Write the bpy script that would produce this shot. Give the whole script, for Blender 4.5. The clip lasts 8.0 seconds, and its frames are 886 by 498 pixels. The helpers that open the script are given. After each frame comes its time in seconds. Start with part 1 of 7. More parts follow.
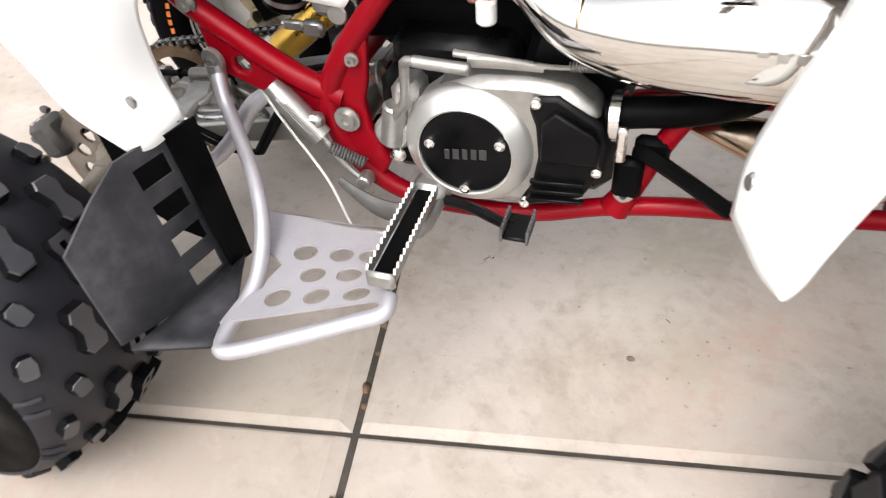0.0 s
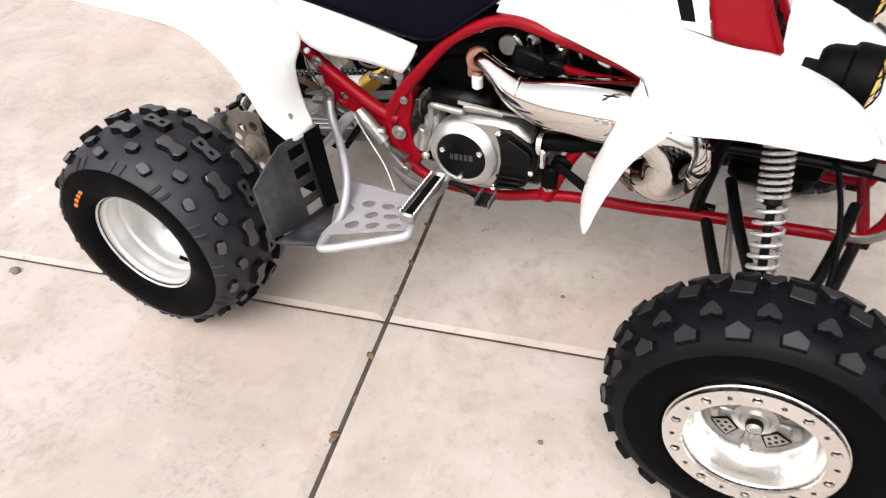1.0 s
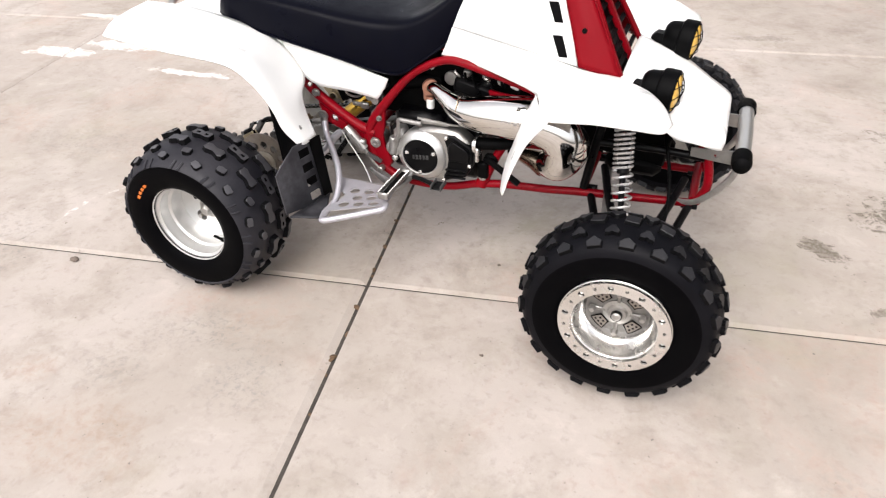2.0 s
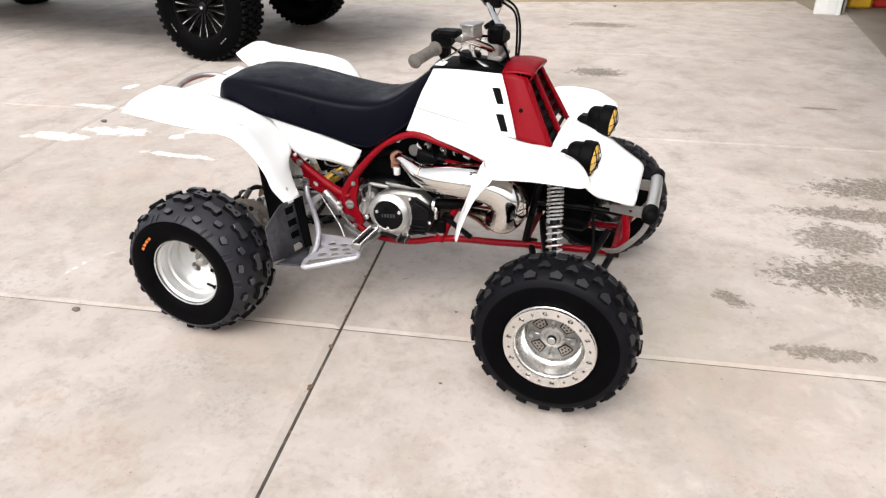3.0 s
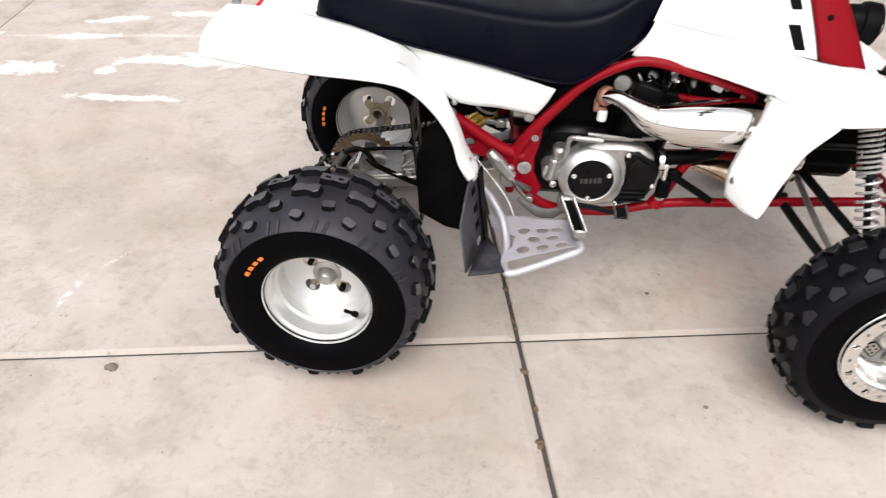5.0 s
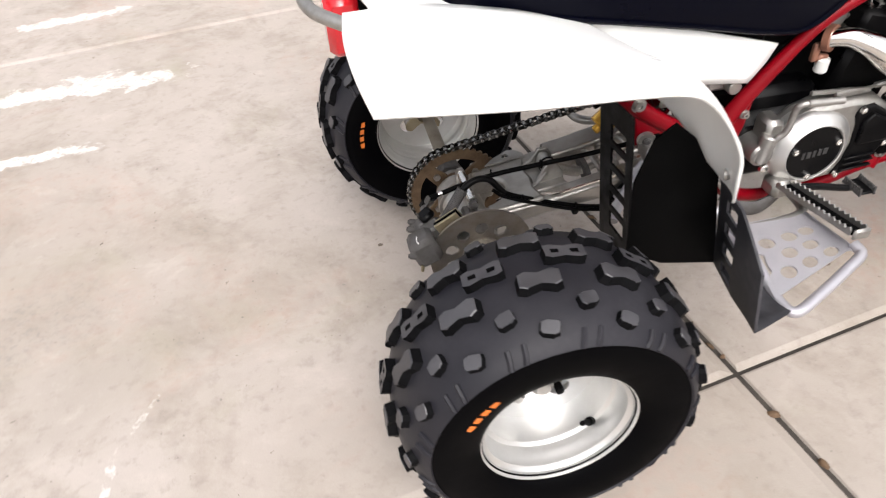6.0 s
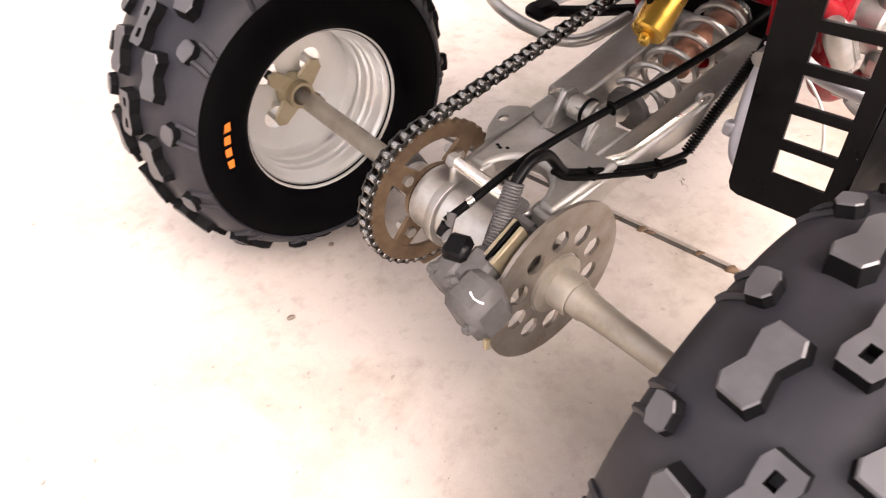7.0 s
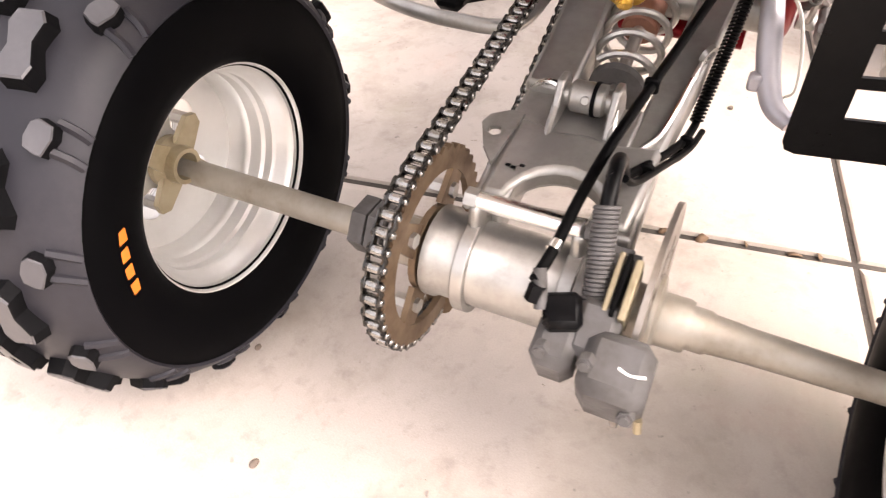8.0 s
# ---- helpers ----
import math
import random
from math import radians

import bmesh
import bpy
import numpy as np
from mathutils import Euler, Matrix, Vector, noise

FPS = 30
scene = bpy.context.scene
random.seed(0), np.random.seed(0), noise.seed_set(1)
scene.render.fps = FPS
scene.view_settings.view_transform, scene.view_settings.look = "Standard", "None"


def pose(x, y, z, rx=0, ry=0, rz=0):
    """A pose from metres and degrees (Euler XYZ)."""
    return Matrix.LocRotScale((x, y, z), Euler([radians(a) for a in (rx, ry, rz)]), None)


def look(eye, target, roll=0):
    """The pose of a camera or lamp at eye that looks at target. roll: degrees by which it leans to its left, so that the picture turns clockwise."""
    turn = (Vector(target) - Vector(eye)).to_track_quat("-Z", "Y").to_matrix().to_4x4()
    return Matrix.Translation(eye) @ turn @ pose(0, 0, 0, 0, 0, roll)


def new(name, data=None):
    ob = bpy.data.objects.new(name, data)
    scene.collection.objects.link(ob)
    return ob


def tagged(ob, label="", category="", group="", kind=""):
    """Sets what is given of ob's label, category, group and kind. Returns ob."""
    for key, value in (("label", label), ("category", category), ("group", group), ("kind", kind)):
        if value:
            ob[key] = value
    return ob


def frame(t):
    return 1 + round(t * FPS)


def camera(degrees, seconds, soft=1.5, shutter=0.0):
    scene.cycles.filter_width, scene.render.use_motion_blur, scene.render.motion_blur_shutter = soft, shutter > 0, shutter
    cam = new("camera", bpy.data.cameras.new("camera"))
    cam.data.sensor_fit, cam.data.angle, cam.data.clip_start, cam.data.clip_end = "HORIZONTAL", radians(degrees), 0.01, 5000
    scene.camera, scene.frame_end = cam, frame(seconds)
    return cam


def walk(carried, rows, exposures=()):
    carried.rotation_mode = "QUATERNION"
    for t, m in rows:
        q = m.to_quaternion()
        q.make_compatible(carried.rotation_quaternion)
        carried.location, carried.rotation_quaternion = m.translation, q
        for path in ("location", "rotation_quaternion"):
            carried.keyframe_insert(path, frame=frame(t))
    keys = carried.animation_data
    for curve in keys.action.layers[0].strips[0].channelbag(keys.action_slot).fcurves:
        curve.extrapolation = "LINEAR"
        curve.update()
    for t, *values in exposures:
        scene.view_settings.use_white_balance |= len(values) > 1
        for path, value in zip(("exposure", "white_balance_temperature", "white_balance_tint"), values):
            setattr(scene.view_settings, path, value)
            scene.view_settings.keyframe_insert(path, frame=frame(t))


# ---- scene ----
cam = camera(64.2, 8.0, soft=1.2, shutter=0.2)
PATH = [
    (0, (0.828, -0.841, 0.888), (0.309, 0.545, -0.457), -4.5),
    (0.5, (0.987, -1.066, 1.079), (0.374, 0.27, -0.277), -3.5),
    (1, (1.128, -1.332, 1.252), (0.466, 0.02, -0.065), -2.7),
    (1.5, (1.243, -1.63, 1.382), (0.58, -0.205, 0.146), -2.5),
    (1.7, (1.307, -1.728, 1.41), (0.667, -0.28, 0.189), -2.3),
    (2.8, (1.497, -2.238, 1.481), (0.923, -0.601, 0.487), 0.1),
    (3, (1.523, -2.25, 1.495), (0.959, -0.584, 0.542), 0.2),
    (3.5, (1.491, -2.229, 1.498), (0.981, -0.517, 0.599), -0.1),
    (4, (1.194, -2.14, 1.425), (0.812, -0.41, 0.497), 0.2),
    (4.2, (1.024, -2.06, 1.395), (0.688, -0.337, 0.437), 1.2),
    (5.3, (0.152, -1.55, 1.262), (0.113, 0.008, 0.008), 0.6),
    (5.5, (0.021, -1.419, 1.238), (0.028, 0.119, -0.041), -0.9),
    (6, (-0.265, -1.118, 1.173), (0.009, 0.361, -0.145), -3.3),
    (6.5, (-0.365, -0.747, 0.99), (0.137, 0.602, -0.398), -6.1),
    (7, (-0.457, -0.463, 0.819), (0.479, 0.671, -0.536), -0.8),
    (7.5, (-0.487, -0.311, 0.756), (0.751, 0.56, -0.551), 0.3),
    (8, (-0.465, -0.137, 0.709), (0.87, 0.536, -0.619), -1.1),
]
EXPOSURES = [(0.0, 0.88, 6500, 10), (0.5, 0.88, 6550, 12), (1.5, 0.53, 6550, 13), (3.0, 0.54, 6450, 11), (3.5, 0.58, 6400, 10), (5.5, 0.52, 6500, 12), (6.0, 0.52, 6550, 12), (6.5, 0.9, 6700, 14), (7.0, 1.7, 7250, 22), (8.0, 2.05, 7200, 20)]
walk(cam, [(t, look(eye, target, roll)) for t, eye, target, roll in PATH], EXPOSURES)

# ---- daylight: a bright overcast sky ----
world = bpy.data.worlds.new("overcast_sky")
scene.world = world
world.use_nodes = True
wt = world.node_tree
sky = wt.nodes.new("ShaderNodeTexSky")
sky.sky_type = "NISHITA"
sky.sun_disc = False
sky.sun_elevation, sky.sun_rotation = radians(52), radians(183)
sky.dust_density, sky.air_density = 5.0, 1.0
pale = wt.nodes.new("ShaderNodeHueSaturation")
pale.inputs["Saturation"].default_value = 0.22
wt.links.new(sky.outputs[0], pale.inputs["Color"])
wt.links.new(pale.outputs[0], wt.nodes["Background"].inputs[0])
wt.nodes["Background"].inputs[1].default_value = 0.205
sun_data = bpy.data.lights.new("sun", "SUN")
sun_data.energy, sun_data.angle, sun_data.color = 0.6, radians(50), (1.0, 0.95, 0.88)
sun = new("sun", sun_data)
sun.matrix_world = look((0.3, -4.6, 6.0), (0.6, 0, 0))


# ---- materials ----
def nodes_of(name):
    m = bpy.data.materials.new(name)
    m.use_nodes = True
    return m, m.node_tree, m.node_tree.nodes["Principled BSDF"]


def noise_node(nt, scale, detail=4.0, rough=0.55, vec=None, distort=0.0):
    n = nt.nodes.new("ShaderNodeTexNoise")
    n.inputs["Scale"].default_value, n.inputs["Detail"].default_value = scale, detail
    n.inputs["Roughness"].default_value, n.inputs["Distortion"].default_value = rough, distort
    if vec is None:
        vec = nt.nodes.new("ShaderNodeNewGeometry").outputs["Position"]
    nt.links.new(vec, n.inputs["Vector"])
    return n.outputs["Fac"]


def ramp(nt, fac, a, b, lo=0.0, hi=1.0):
    n = nt.nodes.new("ShaderNodeMapRange")
    n.inputs["From Min"].default_value, n.inputs["From Max"].default_value = a, b
    n.inputs["To Min"].default_value, n.inputs["To Max"].default_value = lo, hi
    nt.links.new(fac, n.inputs["Value"])
    return n.outputs["Result"]


def mixc(nt, fac, a, b, mode="MIX"):
    n = nt.nodes.new("ShaderNodeMix")
    n.data_type, n.blend_type = "RGBA", mode
    for sock, val in ((n.inputs[0], fac), (n.inputs[6], a), (n.inputs[7], b)):
        if hasattr(val, "is_output"):
            nt.links.new(val, sock)
        elif isinstance(val, (int, float)):
            sock.default_value = val
        else:
            sock.default_value = (*val, 1.0)
    return n.outputs[2]


def times(nt, a, b, op="MULTIPLY"):
    n = nt.nodes.new("ShaderNodeMath")
    n.operation = op
    for sock, val in ((n.inputs[0], a), (n.inputs[1], b)):
        if isinstance(val, (int, float)):
            sock.default_value = val
        else:
            nt.links.new(val, sock)
    return n.outputs[0]


def bump(nt, bsdf, height, strength, distance):
    n = nt.nodes.new("ShaderNodeBump")
    n.inputs["Strength"].default_value, n.inputs["Distance"].default_value = strength, distance
    nt.links.new(height, n.inputs["Height"])
    nt.links.new(n.outputs[0], bsdf.inputs["Normal"])


def surface(name, color, rough, metal=0.0, other=None, amount=0.5, scale=9.0, fine=160.0, relief=0.15, depth=0.0006,
            rough_var=0.12, coat=0.0, piece=0.0, spec=0.5):
    """A worn surface: two colours blended by coarse and fine noise, uneven gloss and fine relief."""
    m, nt, b = nodes_of(name)
    other = other or tuple(c * 0.7 for c in color)
    coarse, grain = noise_node(nt, scale, 5), noise_node(nt, fine, 3)
    fac = times(nt, ramp(nt, coarse, 0.38, 0.68), amount)
    fac = times(nt, fac, ramp(nt, grain, 0.3, 0.75, 0.55, 1.0))
    col = mixc(nt, fac, color, other)
    if piece:
        info = nt.nodes.new("ShaderNodeObjectInfo")
        col = mixc(nt, ramp(nt, info.outputs["Random"], 0, 1, 0, piece), col, other)
    nt.links.new(col, b.inputs["Base Color"])
    nt.links.new(ramp(nt, coarse, 0.3, 0.7, max(rough - rough_var, 0.02), min(rough + rough_var, 1.0)), b.inputs["Roughness"])
    b.inputs["Metallic"].default_value = metal
    b.inputs["Specular IOR Level"].default_value = spec
    b.inputs["Coat Weight"].default_value = coat
    b.inputs["Coat Roughness"].default_value = 0.08
    if relief:
        bump(nt, b, grain, relief, depth)
    return m


WHITE = surface("white_plastic", (0.82, 0.82, 0.80), 0.36, other=(0.72, 0.71, 0.68), amount=0.25, scale=5, relief=0.04, coat=0.1)
VINYL = surface("seat_vinyl", (0.0010, 0.0012, 0.0042), 0.36, other=(0.0018, 0.0018, 0.003), amount=0.35, scale=14, fine=420, relief=0.2, depth=0.0006, spec=0.065)
RED = surface("red_paint", (0.19, 0.0012, 0.006), 0.36, other=(0.12, 0.0012, 0.004), amount=0.5, scale=12, relief=0.05, coat=0.02, spec=0.12)
REDPLASTIC = surface("red_plastic", (0.17, 0.0010, 0.005), 0.4, other=(0.12, 0.0010, 0.004), amount=0.4, scale=8, relief=0.05, spec=0.1)
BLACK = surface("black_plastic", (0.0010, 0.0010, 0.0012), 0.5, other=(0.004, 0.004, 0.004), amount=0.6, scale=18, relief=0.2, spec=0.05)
DUSTY = surface("dusty_black_sheet", (0.010, 0.010, 0.012), 0.5, other=(0.095, 0.093, 0.103), amount=0.85, scale=6, fine=60, relief=0.2, spec=0.2)
BLACKPAINT = surface("black_engine_paint", (0.0016, 0.0016, 0.002), 0.38, other=(0.008, 0.0075, 0.0075), amount=0.5, scale=30, relief=0.25, spec=0.12)
RUBBER = surface("tyre_rubber", (0.0100, 0.0097, 0.0135), 0.52, other=(0.034, 0.0325, 0.0385), amount=0.6, scale=7, fine=120, relief=0.25, spec=0.30)
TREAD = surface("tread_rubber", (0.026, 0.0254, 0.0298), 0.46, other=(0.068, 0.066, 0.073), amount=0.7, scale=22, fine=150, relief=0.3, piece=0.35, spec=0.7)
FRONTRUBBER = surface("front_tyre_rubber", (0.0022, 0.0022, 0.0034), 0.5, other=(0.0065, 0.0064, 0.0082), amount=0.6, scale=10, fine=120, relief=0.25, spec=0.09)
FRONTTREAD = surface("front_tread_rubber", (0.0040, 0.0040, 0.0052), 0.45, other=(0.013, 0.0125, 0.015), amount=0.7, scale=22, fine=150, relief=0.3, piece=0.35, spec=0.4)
FACE = surface("dull_wheel_centre", (0.24, 0.235, 0.225), 0.45, 0.8, other=(0.14, 0.13, 0.12), amount=0.7, scale=30, relief=0.2)
# near-black rubber; on the quad's blocks its colour holds the flanks' shade
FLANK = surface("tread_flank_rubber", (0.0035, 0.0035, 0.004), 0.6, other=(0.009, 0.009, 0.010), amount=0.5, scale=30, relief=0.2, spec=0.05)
SIDEWALL = surface("sidewall_rubber", (0.0008, 0.0008, 0.0012), 0.5, other=(0.0025, 0.0025, 0.0025), amount=0.5, scale=14, relief=0.1, spec=0.03)
CHROME = surface("chrome", (0.74, 0.73, 0.71), 0.07, 1.0, other=(0.50, 0.43, 0.33), amount=0.45, scale=7, relief=0.02, rough_var=0.04)
CHROMEBURNT = surface("heat_stained_chrome", (0.62, 0.52, 0.40), 0.2, 1.0, other=(0.25, 0.14, 0.07), amount=0.9, scale=16, relief=0.1, rough_var=0.1)
ALLOY = surface("machined_aluminium", (0.80, 0.79, 0.77), 0.24, 1.0, other=(0.62, 0.60, 0.57), amount=0.5, scale=20, relief=0.05, rough_var=0.08)
SATIN = surface("satin_machined_alloy", (0.62, 0.615, 0.60), 0.38, 0.85, other=(0.6, 0.59, 0.57), amount=0.4, scale=24, relief=0.05, rough_var=0.06)
RIMSILVER = surface("silver_wheel_paint", (0.68, 0.68, 0.67), 0.36, 0.8, other=(0.55, 0.54, 0.52), amount=0.5, scale=14, relief=0.06, rough_var=0.08)
CASTALU = surface("cast_aluminium", (0.42, 0.41, 0.39), 0.42, 0.9, other=(0.22, 0.21, 0.19), amount=0.65, scale=26, fine=240, relief=0.3)
PLATE = surface("brushed_foot_plate", (0.47, 0.46, 0.49), 0.45, 0.6, other=(0.33, 0.32, 0.35), amount=0.6, scale=9, relief=0.15)
SWING = surface("raw_swingarm_aluminium", (0.36, 0.35, 0.335), 0.4, 0.8, other=(0.20, 0.19, 0.17), amount=0.7, scale=18, relief=0.25)
STEEL = surface("dull_steel", (0.42, 0.41, 0.39), 0.42, 0.9, other=(0.22, 0.20, 0.18), amount=0.6, scale=24, relief=0.2)
AXLE = surface("dirty_axle_steel", (0.34, 0.315, 0.275), 0.5, 0.6, other=(0.20, 0.165, 0.125), amount=0.8, scale=15, relief=0.25)
ZINC = surface("yellow_zinc_hub", (0.38, 0.33, 0.23), 0.45, 0.75, other=(0.20, 0.155, 0.09), amount=0.7, scale=22, relief=0.25)
RUST = surface("rusty_sprocket_steel", (0.17, 0.115, 0.07), 0.5, 0.6, other=(0.07, 0.042, 0.026), amount=0.8, scale=30, relief=0.3)
DISC = surface("brake_disc_steel", (0.30, 0.275, 0.25), 0.4, 0.85, other=(0.19, 0.14, 0.10), amount=0.7, scale=26, relief=0.1)
CALIPER = surface("grey_caliper", (0.085, 0.082, 0.082), 0.62, 0.1, other=(0.05, 0.045, 0.04), amount=0.8, scale=40, fine=220, relief=0.5, spec=0.3)
CHAIN = surface("oily_chain_steel", (0.09, 0.087, 0.083), 0.26, 0.95, other=(0.025, 0.023, 0.02), amount=0.85, scale=60, relief=0.2, piece=0.5)
PIN = surface("worn_bright_pin_steel", (0.34, 0.335, 0.325), 0.22, 0.95, other=(0.2, 0.19, 0.17), amount=0.6, scale=60, relief=0.1, piece=0.5)
GOLD = surface("gold_anodised", (0.72, 0.44, 0.08), 0.3, 0.85, other=(0.5, 0.28, 0.05), amount=0.4, scale=20, relief=0.05)
SPRING = surface("spring_paint", (0.55, 0.54, 0.53), 0.3, 0.6, other=(0.42, 0.41, 0.40), amount=0.5, scale=20, relief=0.08)
ORANGE = surface("orange_marking", (0.62, 0.15, 0.015), 0.5, other=(0.45, 0.11, 0.015), amount=0.5, scale=40, relief=0.1)
GREYRUBBER = surface("grey_grip_rubber", (0.125, 0.112, 0.098), 0.75, other=(0.07, 0.063, 0.056), amount=0.7, scale=60, fine=300, relief=0.6, depth=0.0015, spec=0.2)
DECALGREY = surface("grey_marking", (0.035, 0.035, 0.035), 0.4, other=(0.015, 0.015, 0.015), amount=0.6)
REDLENS = surface("red_lamp_lens", (0.55, 0.012, 0.02), 0.12, other=(0.4, 0.01, 0.015), amount=0.3, relief=0.0, coat=0.4)
AMBER = surface("amber_lens", (0.85, 0.52, 0.10), 0.14, other=(0.65, 0.36, 0.05), amount=0.4, scale=30, relief=0.1, coat=0.4)
COPPER = surface("brown_hose_clamp", (0.30, 0.14, 0.09), 0.45, 0.3, other=(0.12, 0.05, 0.04), amount=0.6, scale=40)
TRUCKPAINT = surface("silver_white_paint", (0.60, 0.61, 0.61), 0.25, 0.2, other=(0.5, 0.5, 0.5), amount=0.3, scale=4, relief=0.02, coat=0.6)
STUCCO = surface("beige_stucco", (0.33, 0.285, 0.215), 0.85, other=(0.25, 0.22, 0.17), amount=0.6, scale=3, fine=60, relief=0.6, depth=0.004)
STONE = surface("veneer_stone", (0.34, 0.33, 0.27), 0.8, other=(0.22, 0.22, 0.19), amount=0.6, scale=7, fine=50, relief=0.6, depth=0.005, piece=0.8)
TRIM = surface("white_trim_paint", (0.80, 0.80, 0.78), 0.45, other=(0.66, 0.65, 0.62), amount=0.4, scale=6, relief=0.1)
DRYWALL = surface("garage_drywall", (0.26, 0.245, 0.22), 0.8, other=(0.19, 0.18, 0.16), amount=0.5, scale=2, relief=0.2)
ROOF = surface("roof_shingle", (0.14, 0.12, 0.11), 0.85, other=(0.2, 0.18, 0.16), amount=0.6, scale=6, relief=0.5)
YELLOWCAN = surface("yellow_polyethylene", (0.72, 0.42, 0.02), 0.42, other=(0.55, 0.32, 0.02), amount=0.4, scale=9)
REDCAN = surface("red_polyethylene", (0.50, 0.02, 0.012), 0.42, other=(0.36, 0.015, 0.01), amount=0.4, scale=9)
WHITECAN = surface("white_polyethylene", (0.62, 0.62, 0.60), 0.42, other=(0.5, 0.5, 0.48), amount=0.4, scale=9)
# darker and browner than the driveway concrete
GARAGEFLOOR = surface("brown_garage_concrete", (0.25, 0.21, 0.17), 0.75, other=(0.15, 0.125, 0.10), amount=0.7, scale=1.4, fine=60, relief=0.3)
CLOD = surface("dry_clod", (0.16, 0.125, 0.10), 0.9, other=(0.09, 0.075, 0.065), amount=0.7, scale=80, relief=0.6)
LEAF = surface("dry_leaf", (0.13, 0.078, 0.042), 0.85, other=(0.06, 0.04, 0.025), amount=0.7, scale=60)
GLASS, gnt, gb = nodes_of("window_glass")
gb.inputs["Base Color"].default_value = (0.03, 0.035, 0.04, 1)
gb.inputs["Roughness"].default_value = 0.05


def blot(nt, pos, cx, cy, rx, ry, turn=0.0):
    """1 at the middle of an ellipse on the ground, 0 at its rim."""
    n = nt.nodes.new("ShaderNodeMapping")
    n.vector_type = "TEXTURE"
    n.inputs["Location"].default_value = (cx, cy, 0)
    n.inputs["Rotation"].default_value = (0, 0, radians(turn))
    n.inputs["Scale"].default_value = (rx, ry, 1)
    nt.links.new(pos, n.inputs["Vector"])
    ln = nt.nodes.new("ShaderNodeVectorMath")
    ln.operation = "LENGTH"
    nt.links.new(n.outputs[0], ln.inputs[0])
    return ramp(nt, ln.outputs["Value"], 1.0, 0.0)


def concrete(name, base):
    m, nt, b = nodes_of(name)
    pos = nt.nodes.new("ShaderNodeNewGeometry").outputs["Position"]
    k3 = lambda r, g, b_: tuple(min(c * k, 0.85) for c, k in zip(base, (r, g, b_)))
    stretch = nt.nodes.new("ShaderNodeMapping")
    stretch.inputs["Rotation"].default_value = (0, 0, radians(-12))
    stretch.inputs["Scale"].default_value = (0.92, 1.05, 1)
    nt.links.new(pos, stretch.inputs["Vector"])
    big, mid = noise_node(nt, 0.8, 6, 0.62, pos, 0.3), noise_node(nt, 3.6, 7, 0.7, pos, 0.3)
    band = noise_node(nt, 1.0, 4, 0.6, stretch.outputs[0], 0.5)
    trowel = noise_node(nt, 9, 6, 0.7, stretch.outputs[0], 0.35)
    small, grain = noise_node(nt, 30, 5, 0.66, pos, 0.2), noise_node(nt, 420, 2, 0.5, pos)
    col = mixc(nt, ramp(nt, big, 0.36, 0.68), base, k3(0.80, 0.78, 0.75))
    col = mixc(nt, ramp(nt, band, 0.52, 0.74, 0, 0.8), col, k3(0.70, 0.69, 0.66))
    col = mixc(nt, ramp(nt, mid, 0.48, 0.68, 0, 0.8), col, k3(0.66, 0.63, 0.58))
    col = mixc(nt, ramp(nt, mid, 0.28, 0.42, 0.55, 0), col, k3(1.18, 1.18, 1.18))
    col = mixc(nt, ramp(nt, trowel, 0.52, 0.70, 0, 0.3), col, k3(0.72, 0.71, 0.68))
    col = mixc(nt, ramp(nt, trowel, 0.28, 0.42, 0.2, 0), col, k3(1.2, 1.19, 1.18))
    col = mixc(nt, ramp(nt, times(nt, times(nt, small, 0.75), times(nt, mid, 0.25), "ADD"), 0.52, 0.68, 0, 0.62), col, k3(0.6, 0.58, 0.55))
    col = mixc(nt, ramp(nt, grain, 0.35, 0.75, 0, 0.16), col, k3(0.5, 0.5, 0.5))
    # pinkish rust tints and greenish damp tints
    tint = times(nt, ramp(nt, noise_node(nt, 1.5, 5, 0.65, pos, 0.8), 0.54, 0.72), ramp(nt, small, 0.35, 0.65))
    col = mixc(nt, times(nt, tint, 0.6), col, (0.47, 0.33, 0.27))
    tint = times(nt, ramp(nt, noise_node(nt, 1.9, 5, 0.65, stretch.outputs[0], 0.8), 0.56, 0.74), ramp(nt, mid, 0.35, 0.6))
    col = mixc(nt, times(nt, tint, 0.6), col, (0.37, 0.345, 0.26))
    for cx, cy, r, t in ((0.02, -1.15, 0.36, 0.32), (-0.25, -1.0, 0.13, 0.35), (0.25, -0.62, 0.2, 0.2)):
        mk = times(nt, ramp(nt, times(nt, times(nt, blot(nt, pos, cx, cy, r, r * 0.7, 20), 0.7), mid, "ADD"), 0.75, 1.0), ramp(nt, small, 0.38, 0.6))
        col = mixc(nt, times(nt, mk, t), col, (0.36, 0.24, 0.17))
    # fine dark specks
    speck = times(nt, ramp(nt, noise_node(nt, 70, 2, 0.4, pos), 0.70, 0.77), ramp(nt, mid, 0.42, 0.6))
    col = mixc(nt, times(nt, speck, 0.7), col, (0.12, 0.11, 0.10))
    # grey pitted patches
    pit = noise_node(nt, 55, 4, 0.7, pos, 0.4)
    for cx, cy, rx, ry, k in ((0.10, -0.70, 0.30, 0.16, 0.55), (0.33, -0.85, 0.22, 0.18, 0.6), (-0.05, -0.92, 0.2, 0.14, 0.4), (-0.95, -0.55, 0.45, 0.3, 0.45), (-1.1, 0.15, 0.5, 0.25, 0.4), (1.9, -0.75, 0.4, 0.25, 0.4)):
        mk = times(nt, ramp(nt, times(nt, times(nt, blot(nt, pos, cx, cy, rx, ry, 15), 0.6), mid, "ADD"), 0.62, 0.95), ramp(nt, pit, 0.50, 0.62))
